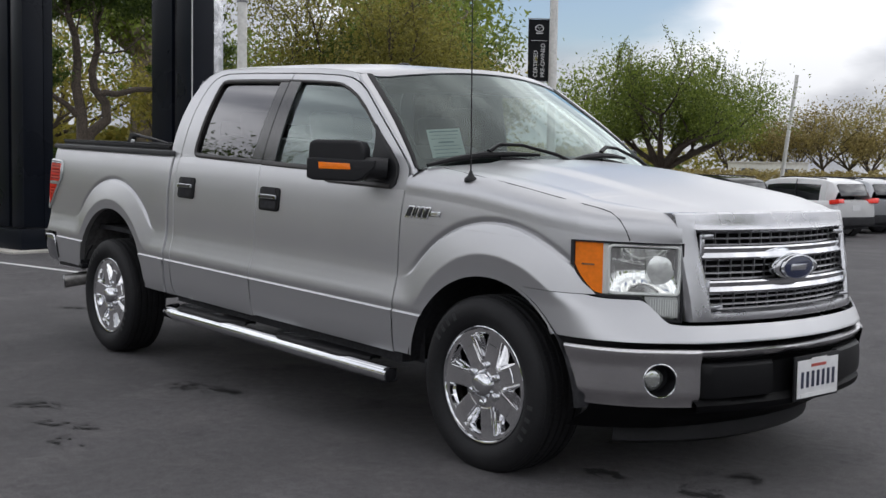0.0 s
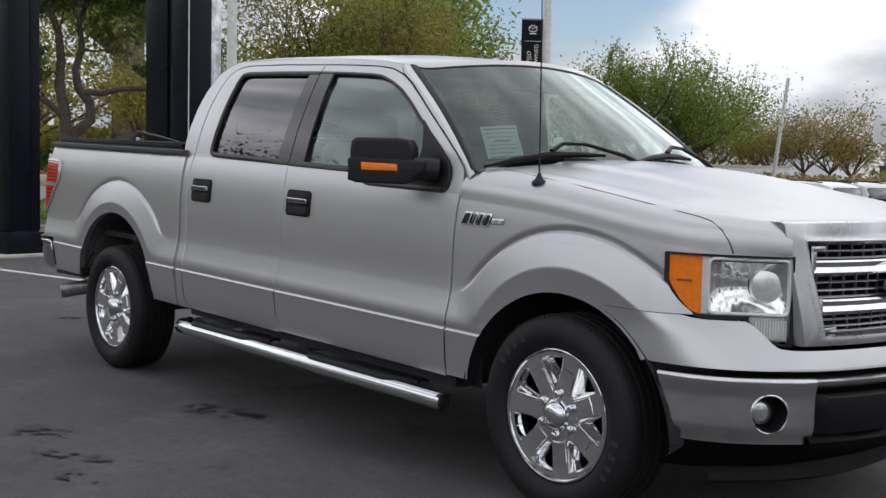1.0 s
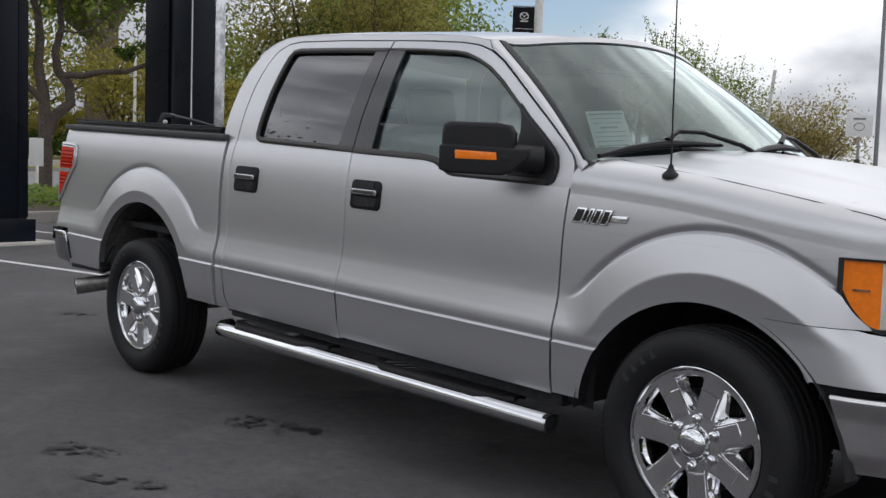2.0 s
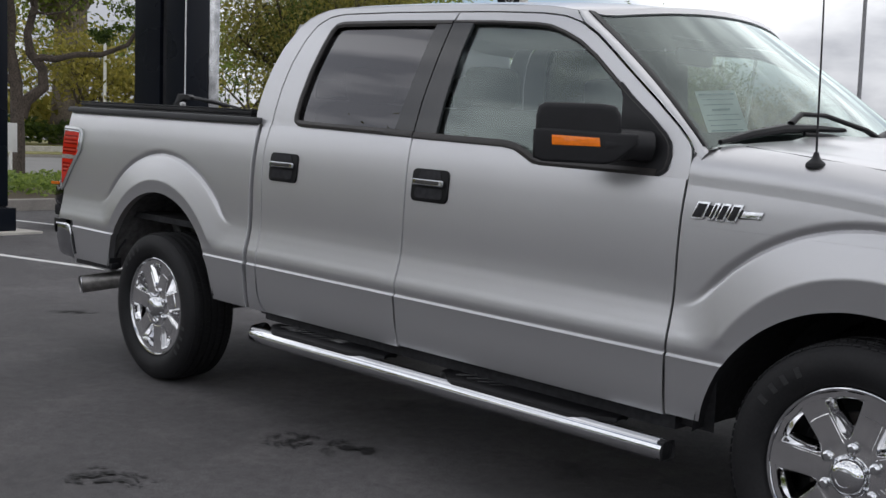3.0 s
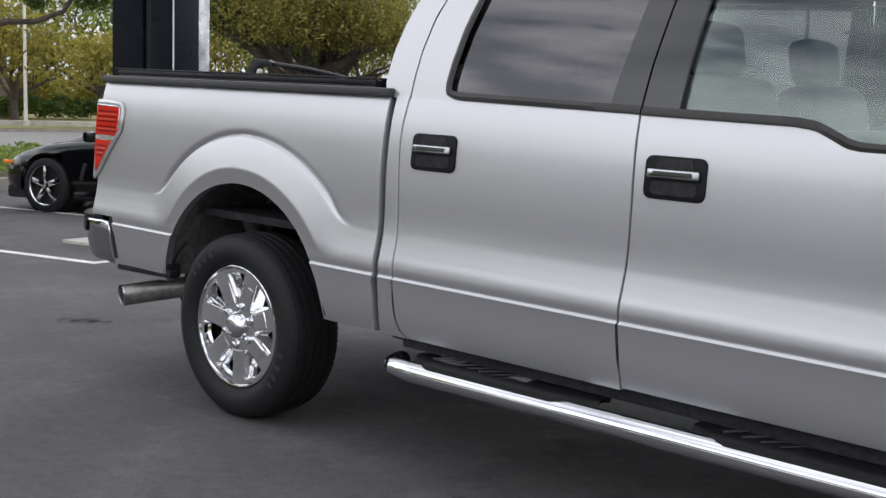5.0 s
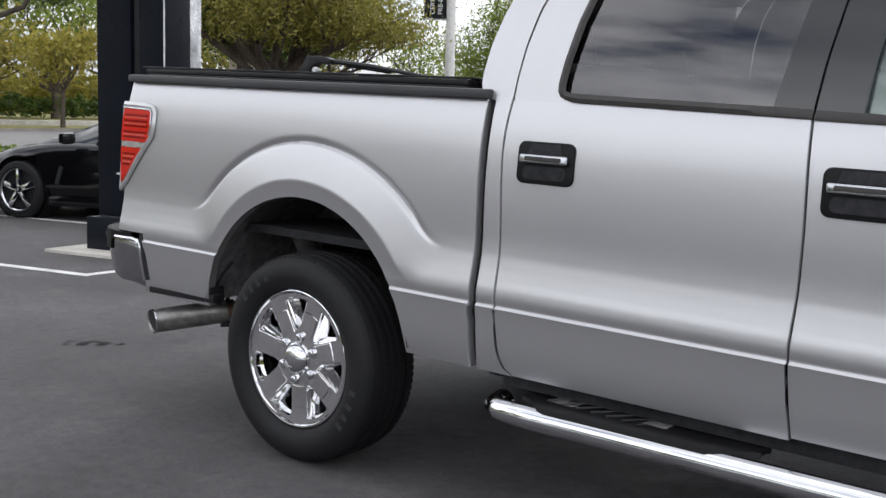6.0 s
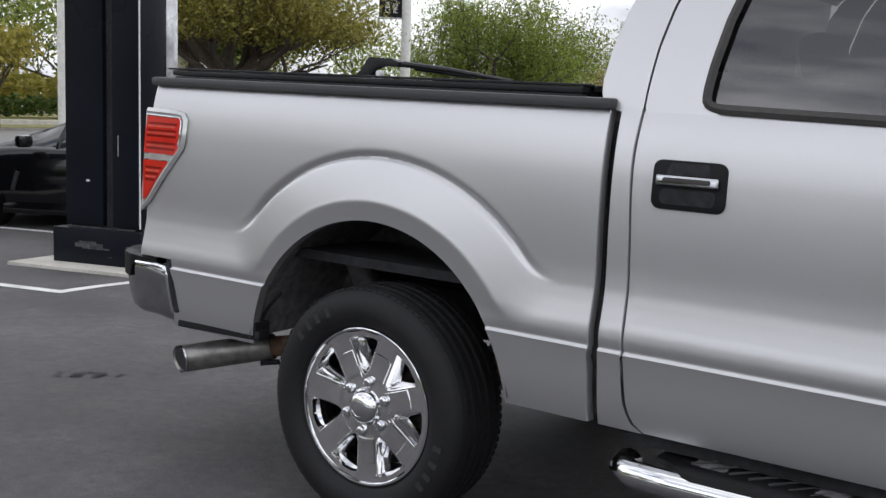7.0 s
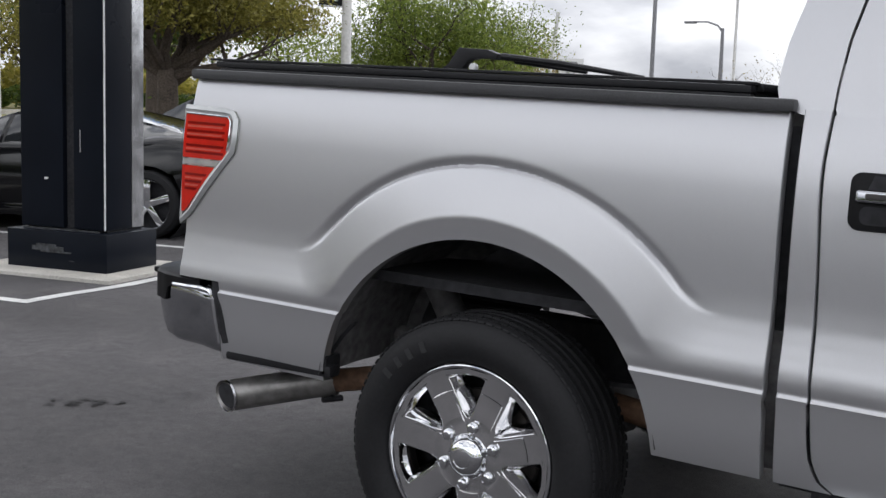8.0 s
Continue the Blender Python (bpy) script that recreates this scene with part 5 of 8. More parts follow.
pair("pad_corner", pad_corner, M["pad_black"], rbmp, "black corner of the step pad")
# edge highlight put in as a tube of brighter chrome than the bumper face
pair("bumper_edge", lambda: add_tube(bmesh.new(), [R(-1.06, -0.953, 0.704), R(-1.00, -0.959, 0.706), R(-0.94, -0.961, 0.708), R(-0.908, -0.959, 0.704), R(-0.893, -0.957, 0.680), R(-0.886, -0.951, 0.62), R(-0.878, -0.940, 0.545)], 0.008, 8), M["chrome"], rbmp, "rolled bumper edge in brighter chrome for its highlight")
pair("bumper_gap", lambda: add_tube(bmesh.new(), [R(-0.905, -0.93, 0.735), R(-0.885, -0.945, 0.70), R(-0.868, -0.945, 0.62), R(-0.855, -0.935, 0.55)], 0.016, 8), M["under"], rbmp, "black gap filler")
pair("lower_valance", lambda: add_box(bmesh.new(), R(-0.66, -0.915, 0.520), (0.40, 0.05, 0.035), 0.010), M["black"], truck)
pair("splash_guard", lambda: add_box(add_tube(bmesh.new(), [R(-0.500, -0.90, 0.555), R(-0.455, -0.895, 0.625), R(-0.415, -0.88, 0.675)], 0.006, 8), R(-0.486, -0.905, 0.540), (0.022, 0.07, 0.060), 0.006), M["black"], truck)


# ---- nose: fascia, headlamps, grille, bumper ----
CX = curve([(-w, x) for x, w in PLAN[2:]])
BPLAN = [(-.960, 4.00), (-.952, 4.05), (-.940, 4.10), (-.922, 4.18), (-.888, 4.26), (-.838, 4.335), (-.78, 4.395), (-.70, 4.455), (-.60, 4.515), (-.45, 4.568), (-.30, 4.60), (-.15, 4.622), (0, 4.628)]
_bx = curve(BPLAN)


def BX(y):
    return _bx(-abs(y))


HL_BOTTOM = curve([(4.12, 1.03), (4.16, .965), (4.215, .915), (4.26, .908), (4.385, .908), (4.40, .895), (4.455, .832), (4.47, .826), (4.55, .820)])


def on_nose(l, z, off=0.0):
    x, w = nose(l, off)
    return R(x, -w, z)


def nose_patch(l0, l1, top, bottom, off, nl=24, nz=8, thick=0.0):
    rows = []
    for l in steps(l0, l1, nl):
        a, b = (bottom(l) if callable(bottom) else bottom), (top(l) if callable(top) else top)
        rows.append([on_nose(l, z, off) for z in steps(a, b, nz)])
    bm = sheet(rows)
    bmesh.ops.recalc_face_normals(bm, faces=bm.faces[:])
    if sum(f.normal.x - f.normal.y for f in bm.faces) < 0:
        bmesh.ops.reverse_faces(bm, faces=bm.faces[:])
    if thick:
        bmesh.ops.solidify(bm, geom=bm.faces[:], thickness=thick)
    return bm


FASCIA_TOP = curve([(3.88, .912), (4.17, .912), (4.20, .905), (4.26, .900), (4.38, .900), (4.40, .888), (4.455, .824), (4.47, .817), (4.55, .812), (5.3, .812)])


def fascia():
    rows = []
    for l in [3.86 + 0.014 * i for i in range(60)] + steps(4.72, L_END, 22):
        t, b = FASCIA_TOP(l), 0.748
        col = []
        for v in steps(0, 1, 12):
            z = lerp(t, b, v)
            xa, wa = nose(l, (side_w(l, max(z, 0.86)) - 0.924) * (1 - smooth(4.1, 4.35, l)))
            xb = BX(-min(0.952, nose(l, 0.03)[1])) if l < L_END - 0.02 else 4.628
            wb = min(0.945, nose(l, 0.03)[1])
            k = min(1.0, max(0.0, (0.912 - z) / 0.160)) ** 0.85 * smooth(3.90, 4.16, l)
            x, w = lerp(xa, max(xb - 0.004, xa), k), lerp(wa, wb, k)
            # stop at the wheel arch
            cx, cz, rad = ARCHES[1]
            if math.hypot(x - cx, z - cz) < rad and l < 4.2:
                x = cx + math.sqrt(max(0, rad * rad - (z - cz) ** 2))
            col.append(R(x, -w, z))
        rows.append(col)
    bm = sheet(rows)
    bmesh.ops.remove_doubles(bm, verts=bm.verts[:], dist=0.0006)
    both(bm)
    bmesh.ops.recalc_face_normals(bm, faces=bm.faces[:])
    bmesh.ops.solidify(bm, geom=bm.faces[:], thickness=0.008)
    return bm


part("front_fascia", fascia(), M["paint"], truck, "silver strip between headlamps and bumper")


# headlamps
def hl(l0, l1, top, bottom, off, **k):
    return nose_patch(l0, l1, top, bottom, off, **k)


lamps = pair("headlamp", lambda: hl(4.112, 4.552, 1.124, lambda l: HL_BOTTOM(l) - 0.004, -0.075, thick=0.01), M["lamp_smoke"], truck, "clear headlamp with an amber corner")
subs = []
subs.append(pair("gasket", lambda: hl(4.111, 4.125, 1.122, lambda l: HL_BOTTOM(l) - 0.005, 0.002, nl=4, thick=0.012), M["under"], None))
subs.append(pair("gasket", lambda: hl(4.112, 4.552, 1.122, 1.1165, 0.002, nz=2, thick=0.012), M["under"], None))
subs.append(pair("gasket", lambda: hl(4.112, 4.552, lambda l: HL_BOTTOM(l) + 0.003, lambda l: HL_BOTTOM(l) - 0.005, 0.002, nl=40, nz=2, thick=0.012), M["under"], None))
subs.append(pair("gasket", lambda: hl(4.545, 4.552, 1.124, 0.82, 0.002, nl=3, thick=0.012), M["under"], None))
subs.append(pair("corner_lens", lambda: hl(4.126, 4.238, 1.115, lambda l: HL_BOTTOM(l) + 0.007, -0.008, nl=12, thick=0.01), M["amber"], None, "amber turn signal lens"))
subs.append(pair("corner_reflector", lambda: hl(4.155, 4.205, 1.032, 1.026, -0.004, nl=6, nz=1, thick=0.003), M["rust"], None))
# bright frame round the main bowl
subs.append(pair("lamp_frame", lambda: hl(4.238, 4.262, 1.112, 0.918, -0.012, nl=6, nz=6, thick=0.012), M["lamp_white"], None))


def frame_loop():
    """Rounded bright bead round the bowl."""
    pts = []
    for cl, cz, a0 in ((4.518, 1.088, 0), (4.280, 1.088, 90), (4.280, 0.942, 180), (4.518, 0.942, 270)):
        pts += [on_nose(cl + 0.020 * math.cos(radians(a0 + d)), cz + 0.020 * math.sin(radians(a0 + d)), -0.008) for d in (0, 30, 60, 90)]
    return add_tube(bmesh.new(), pts + pts[:2], 0.0065, 8)


subs.append(pair("lamp_frame", frame_loop, M["lamp_white"], None))


def bowl():
    """Deep reflector behind the lens with broad soft flutes."""
    rows = []
    for k in range(61):
        l = lerp(4.256, 4.544, k / 60)
        flute = 0.0026 * abs(math.sin(math.pi * (l - 4.256) / 0.034)) * (1 - smooth(4.36, 4.42, l))
        rows.append([on_nose(l, z, -0.020 - 0.055 * (1 - ((l - 4.400) / 0.144) ** 2) * (1 - ((z - 1.012) / 0.086) ** 2) + flute + 0.004 * smooth(1.030, 1.036, z + (l - 4.4) * 0.15)) for z in steps(0.927, 1.097, 30)])
    bm = sheet(rows)
    bmesh.ops.recalc_face_normals(bm, faces=bm.faces[:])
    return bm


subs.append(pair("reflector", bowl, M["lamp_mirror"], None, "", 30))


def round_lens(l, z, r, off, depth):
    bm = bmesh.new()
    p, q = on_nose(l, z, off), on_nose(l, z, off + 0.05)
    d = (q - p).normalized()
    m = Matrix.Translation(p) @ Vector((0, -1, 0)).rotation_difference(d).to_matrix().to_4x4()
    add_lathe(bm, [(0.0001, -depth), (r * 0.4, -depth * 0.93), (r * 0.75, -depth * 0.6), (r, 0.0), (r * 1.02, 0.02)], 28, m)
    return bm


subs.append(pair("bulb_shield", lambda: round_lens(4.478, 1.016, 0.062, -0.046, 0.014), M["lamp_bright"], None))
subs.append(pair("lower_reflector", lambda: hl(4.405, 4.544, 0.912, lambda l: HL_BOTTOM(l) + 0.010, -0.022, nl=10, thick=0.004), M["lamp_bright"], None, "ribbed lower lamp"))
for k in range(12):
    lk = 4.426 + 0.0098 * k
    subs.append(pair("lamp_rib", lambda: hl(lk, lk + 0.004, 0.902, lambda l: max(0.838, HL_BOTTOM(l) + 0.016), -0.014, nl=1, nz=2, thick=0.006), M["lamp_white"], None))
lens = pair("lens", lambda: hl(4.238, 4.545, 1.115, lambda l: HL_BOTTOM(l) + 0.006, 0.000, nl=30), M["glass_lamp"], None, "clear plastic lens")
for _o in lens:
    _o.visible_shadow = False
subs.append(lens)
for kid in subs:
    for host, o in zip(lamps, kid):
        o.parent = host


# grille
def gx(y, z, off=0.0):
    """A place on the grille face."""
    lean = 0.055 * smooth(0.80, 1.25, z) + 0.008 * max(0.0, (z - 1.165) / 0.075) ** 1.5
    return R(CX(-abs(y)) - lean + 0.038 + off, y, z)


def grille_frame():
    bm = bmesh.new()

    def outer(t):
        z = lerp(0.822, 1.238, t)
        return lerp(0.584, 0.616, t), z

    def inner(t):
        z = lerp(0.862, 1.168, t)
        return lerp(0.492, 0.530, t), z
    loop_o, loop_i = [], []
    n = 16
    for k in range(n + 1):
        loop_o.append((-outer(k / n)[0], outer(k / n)[1]))
        loop_i.append((-inner(k / n)[0], inner(k / n)[1]))
    for k in range(1, 25):
        t = k / 24
        loop_o.append((lerp(-0.616, 0.616, t), 1.238 + 0.008 * (1 - (2 * t - 1) ** 2)))
        loop_i.append((lerp(-0.530, 0.530, t), 1.168))
    for k in range(1, n + 1):
        loop_o.append((outer(1 - k / n)[0], outer(1 - k / n)[1]))
        loop_i.append((inner(1 - k / n)[0], inner(1 - k / n)[1]))
    for k in range(1, 24):
        t = k / 24
        loop_o.append((lerp(0.584, -0.584, t), 0.822))
        loop_i.append((lerp(0.492, -0.492, t), 0.862))
    rows = []
    for (yo, zo), (yi, zi) in zip(loop_o + loop_o[:1], loop_i + loop_i[:1]):
        rows.append([gx(yo, zo, -0.07), gx(yo, zo, -0.010), gx(lerp(yo, yi, .05), lerp(zo, zi, .05), 0.0), gx(lerp(yo, yi, .5), lerp(zo, zi, .5), 0.003), gx(lerp(yo, yi, .80), lerp(zo, zi, .80), 0.001), gx(lerp(yo, yi, .86), lerp(zo, zi, .86), 0.004), gx(yi, zi, -0.010), gx(yi * 0.99, lerp(zi, 1.01, 0.02), -0.06)])
    add_sheet(bm, rows)
    bmesh.ops.remove_doubles(bm, verts=bm.verts[:], dist=0.0005)
    bmesh.ops.recalc_face_normals(bm, faces=bm.faces[:])
    return bm


M["grille_plate"] = mat("brushed_grille_chrome", (0.58, 0.58, 0.60), 0.27, metal=1.0, noise_scale=12, noise_amount=0.05, coarse=0.05, coarse_scale=4, rough_var=0.04)
M["mesh_metal"] = mat("dull_mesh", (0.26, 0.26, 0.27), 0.32, metal=0.9, noise_scale=40, noise_amount=0.1)
grille = part("grille", grille_frame(), M["grille_plate"], truck, "chrome grille frame with two bars and a fine mesh")


def bar(y0, y1, z0, z1, off, depth, taper=1.0, n=24):
    bm = bmesh.new()
    rows = []
    for y in steps(y0, y1, n):
        rows.append([gx(y, z0, off - depth), gx(y, z0, off), gx(y, z0 + 0.006, off + 0.004), gx(y, (z0 + z1) / 2, off - 0.004), gx(y, z1 - 0.006, off + 0.004), gx(y, z1, off), gx(y, z1, off - depth)])
    add_sheet(bm, rows)
    bmesh.ops.recalc_face_normals(bm, faces=bm.faces[:])
    return bm


part("upper_bar", bar(-0.512, 0.512, 1.063, 1.110, -0.012, 0.03), M["chrome"], grille)
part("lower_bar", bar(-0.498, 0.498, 0.932, 0.978, -0.012, 0.03), M["chrome"], grille)
bm = bmesh.new()
add_sheet(bm, [[gx(y, z, -0.085) for y in steps(-0.56, 0.56, 20)] for z in steps(0.84, 1.19, 4)], thick=0.01)
part("backing", bm, M["under"], grille)
for z0, z1, hs in ((1.112, 1.168, (1.140,)), (0.980, 1.061, (1.007, 1.034)), (0.864, 0.930, (0.886, 0.908))):
    for z in hs + ((z0 + 0.004, z1 - 0.004)):
        part("mesh_bar", bar(-0.515, 0.515, z - 0.0026, z + 0.0026, -0.036, 0.008), M["mesh_metal"], grille)
    for k in range(16):
        y = -0.480 + 0.96 * k / 15
        part("mesh_upright", box((gx(y, z0, -0.038) + gx(y, z1, -0.038)) / 2, (0.008, 0.0046, z1 - z0)), M["mesh_metal"], grille)
# inner U brackets at both ends
for s in (-1, 1):
    for z0, z1, yc, zc, h in ((1.060, 1.160, 0.480, 1.150, 0.020), (0.868, 0.985, 0.470, 0.878, 0.016)):
        bm = box(gx(0.505 * s, (z0 + z1) / 2, -0.016), (0.02, 0.022, z1 - z0), 0.005)
        add_box(bm, gx(yc * s, zc, -0.014), (0.02, 0.075, h), 0.006)
        part("end_bracket", bm, M["chrome_satin"], grille)
# emblem: plain oval, no lettering
bm = bmesh.new()
mE = Matrix.Translation(gx(0, 1.022, 0.004)) @ Matrix.Rotation(radians(90), 4, "Z")
add_prism(bm, [(0.160 * math.copysign(abs(math.cos(a)) ** 1.6, math.cos(a)), 0.058 * math.sin(a)) for a in [2 * math.pi * k / 40 for k in range(40)]], 0.03, mE @ Matrix.Translation((0, 0.0, 0)), 0.006)
em = part("emblem", bm, M["chrome"], grille, "plain dark blue oval emblem in chrome")
bm = bmesh.new()
add_prism(bm, [(0.112 * math.cos(a), 0.047 * math.sin(a)) for a in [2 * math.pi * k / 40 for k in range(40)]], 0.02, mE @ Matrix.Translation((0, -0.010, 0)), 0.005)
part("oval", bm, M["emblem"], em)
bm = bmesh.new()
ring = [2 * math.pi * k / 40 for k in range(41)]
add_sheet(bm, [[mE @ Vector((0.116 * k * math.cos(a), -0.0115 - d, 0.050 * k * math.sin(a))) for k, d in ((1.02, -0.008), (1.0, 0.0), (0.93, 0.001), (0.92, -0.002))] for a in ring])
part("oval_ring", bm, M["chrome"], em)
part("oval_bar", add_prism(bmesh.new(), [(-0.06, -0.012), (-0.052, 0.014), (0.06, 0.012), (0.052, -0.014)], 0.006, mE @ Matrix.Translation((0, -0.0125, 0)), 0.003), M["chrome_satin"], em)


# front bumper
_bl = [0.0]
for _a, _b in zip(BPLAN[2:-1], BPLAN[3:]):
    _bl.append(_bl[-1] + math.hypot(_b[0] - _a[0], _b[1] - _a[1]))
_by, _bxx = curve(list(zip(_bl, [p[0] for p in BPLAN[2:]]))), curve(list(zip(_bl, [p[1] for p in BPLAN[2:]])))
B_END = _bl[-1]


def bumper_point(l, z, out):
    e = 0.004
    y0, x0, y1, x1 = _by(max(0, l - e)), _bxx(max(0, l - e)), _by(min(B_END, l + e)), _bxx(min(B_END, l + e))
    ty, tx = y1 - y0, x1 - x0
    k = math.hypot(ty, tx) or 1
    return R(_bxx(l) + out * ty / k, min(0.0, _by(l) - out * tx / k), z)


def bumper_skin(l0, l1, z0, z1, n, hole=None):
    bm = bmesh.new()
    zs = [z0, z0 + 0.006] + steps(z0 + 0.014, z1 - 0.034, 22) + [z1 - 0.026, z1 - 0.020, z1 - 0.014, z1 - 0.009, z1 - 0.005, z1 - 0.002, z1]
    grid = [[bm.verts.new((l, 0, z)) for z in zs] for l in steps(l0, l1, n)]
    for a, b in zip(grid[:-1], grid[1:]):
        for k in range(len(zs) - 1):
            bm.faces.new((a[k], b[k], b[k + 1], a[k + 1]))
    if hole:
        hl_, hz, rad = hole
        gone = [f for f in bm.faces if math.hypot(f.calc_center_median().x - hl_, f.calc_center_median().z - hz) < rad]
        bmesh.ops.delete(bm, geom=gone, context="FACES")
        for v in bm.verts:
            d = math.hypot(v.co.x - hl_, v.co.z - hz)
            if d < rad or (v.is_boundary and d < rad + 0.02 and z0 + 0.001 < v.co.z < z1 - 0.001 and l0 + 0.001 < v.co.x < l1 - 0.001):
                k = rad / max(d, 1e-5)
                v.co.x, v.co.z = hl_ + (v.co.x - hl_) * k, hz + (v.co.z - hz) * k
    for v in bm.verts:
        z = v.co.z
        e = smooth(z1 - 0.020, z1, z)
        out = -0.045 * e ** 2 + 0.010 * smooth(z1 - 0.085, z1 - 0.022, z) * (1 - e) - 0.022 * smooth(z0 + 0.06, z0, z)
        l = v.co.x
        if l0 < 0.01:
            # the end is cut on the slant behind the wheel
            l = l + lerp(0.09, 0.026, (z - z0) / (z1 - z0)) * max(0.0, 1 - l / 0.3)
        v.co = bumper_point(l, z, out)
    bmesh.ops.recalc_face_normals(bm, faces=bm.faces[:])
    if sum(f.normal.x - f.normal.y for f in bm.faces) < 0:
        bmesh.ops.reverse_faces(bm, faces=bm.faces[:])
    return bm


# arc lengths of the fog pocket and of the inner end of the chrome ends
def _arc_of(y):
    return min(steps(0, B_END, 800), key=lambda q: abs(_by(q) - y))


FOG_L, FOG_Z, FOG_R = _arc_of(-0.728), 0.604, 0.064
FOG = (-0.728, FOG_Z)
L_IN = _arc_of(-0.590)
bm = bumper_skin(0.0, L_IN, 0.497, 0.735, 72, hole=(FOG_L, FOG_Z, FOG_R))
for f in bumper_skin(L_IN, B_END, 0.676, 0.735, 50),:
    _me = bpy.data.meshes.new("tmp")
    f.to_mesh(_me)
    f.free()
    bm.from_mesh(_me)
    bpy.data.meshes.remove(_me)
both(bm)
fb = part("front_bumper", bm, M["chrome_bumper"], truck, "dull chrome front bumper with black inserts")
bm = bmesh.new()
add_sheet(bm, [[R(BX(y) - 0.055 * 1.0 + d, y, z) for y in steps(-0.93, 0.93, 40)] for z, d in ((0.70, 0.0), (0.748, 0.0), (0.752, 0.03))], thick=0.006)
part("gap_filler", bm, M["under"], fb)
# black centre: lower lip, pads and plate pocket
bm = bmesh.new()
add_sheet(bm, [[R(BX(y) - d, y, z) for y in steps(-0.600, 0.600, 40)] for z, d in ((0.468, 0.05), (0.480, 0.005), (0.505, 0.0), (0.53, 0.022), (0.66, 0.026), (0.682, 0.008))], thick=0.008)
part("centre_insert", bm, M["pad_black"], fb)
for s in (-1, 1):
    rows = []
    for y in steps(-0.575, -0.225, 16):
        e = max(0, min(1, (y + 0.575) / 0.02, (-0.225 - y) / 0.02))
        rows.append([R(BX(y) + d * e ** 0.5 - 0.02 * (1 - e ** 0.5), y * -s, z) for z, d in ((0.528, -0.02), (0.534, 0.002), (0.56, 0.008), (0.62, 0.008), (0.656, 0.004), (0.668, -0.01), (0.670, -0.02))])
    bm = sheet(rows)
    bmesh.ops.recalc_face_normals(bm, faces=bm.faces[:])
    if sum(f.normal.x for f in bm.faces) < 0:
        bmesh.ops.reverse_faces(bm, faces=bm.faces[:])
    part("bumper_pad", bm, M["pad_black"], fb)
bm = bmesh.new()
add_sheet(bm, [[R(BX(y) - d, y, z) for y in steps(-0.88, 0.88, 44)] for z, d in ((0.385, 0.18), (0.43, 0.12), (0.465, 0.075), (0.50, 0.055), (0.515, 0.05))], thick=0.008)
part("valance", bm, M["pad_black"], fb)
bm = bmesh.new()
add_sheet(bm, [[R(4.50 - 0.26 * abs(y / 0.72) ** 2.4 - d, y, z) for y in steps(-0.70, 0.70, 36)] for z, d in ((0.300, 0.10), (0.315, 0.075), (0.40, 0.06), (0.45, 0.05))], thick=0.01)
part("air_dam", bm, M["grey_plastic"], fb, "scuffed dark plastic air dam")


def fog_ring(k, r=FOG_R, out=0.0):
    a = 2 * math.pi * k / 32
    return bumper_point(FOG_L + r * math.cos(a), FOG_Z + r * math.sin(a), out)


def fog_tube():
    bm = bmesh.new()
    c = bumper_point(FOG_L, FOG_Z, -0.085)
    rows = [[fog_ring(k), fog_ring(k, FOG_R * .97, -0.03), fog_ring(k, FOG_R * .9, -0.085), c] for k in range(33)]
    add_sheet(bm, rows)
    bmesh.ops.recalc_face_normals(bm, faces=bm.faces[:])
    bmesh.ops.reverse_faces(bm, faces=bm.faces[:])
    return bm


fog = pair("fog_lamp", fog_tube, M["black"], fb, "round clear fog lamp in a deep black pocket")
pf = bumper_point(FOG_L - 0.024, FOG_Z, -0.034)


def fog_glass():
    m = Matrix.Translation(pf) @ Matrix.Rotation(radians(58), 4, "Z")
    return add_lathe(bmesh.new(), [(0.0001, -0.012), (0.02, -0.011), (0.036, -0.007), (0.043, 0.000), (0.044, 0.03)], 26, m)


for host, g, r in zip(fog, pair("lens", fog_glass, M["clear_lamp"], None), pair("rim", lambda: add_tube(bmesh.new(), [fog_ring(k, FOG_R, 0.001) for k in range(33)], 0.0032, 6), M["chrome"], None)):
    g.parent, r.parent = host, host
# number plate: plain bars instead of characters
pl = part("number_plate", box(R(4.640, 0.045, 0.575), (0.004, 0.305, 0.155), 0.0015), M["plate"], truck, "white number plate in a black frame with plain bars")
part("plate_frame", box(R(4.632, 0.045, 0.578), (0.010, 0.335, 0.185), 0.004), M["black"], pl)
for k in range(7):
    part("character_bar", box(R(4.6435, -0.075 + k * 0.039, 0.572), (0.002, 0.018, 0.066), 0), M["plate_ink"], pl)
part("heading_bar", box(R(4.6435, 0.045, 0.628), (0.002, 0.11, 0.012), 0), M["plate_red"], pl)
part("frame_bar", box(R(4.644, 0.045, 0.507), (0.002, 0.26, 0.017), 0), M["white"], pl)
part("frame_bar", box(R(4.644, 0.045, 0.654), (0.002, 0.12, 0.010), 0), M["white"], pl)

# seam between hood and fender
pair("hood_seam", lambda: add_tube(bmesh.new(), [shoulder(l, p) + Vector((0, 0, -0.0008)) for l, p in ((3.2, 1.3), (3.45, 1.1), (3.7, 1.03), (4.0, 0.98), (4.15, 0.95), (4.22, 0.90), (4.265, 0.80), (4.30, 0.55), (4.325, 0.25), (4.34, 0.02))], 0.0026, 6), M["under"], truck)
# ---- fender badge, antenna, wipers, paper, roof antenna ----
BADGE = ((-0.072, 0.044), (-0.024, 0.020), (0.008, 0.030), (0.046, 0.034))


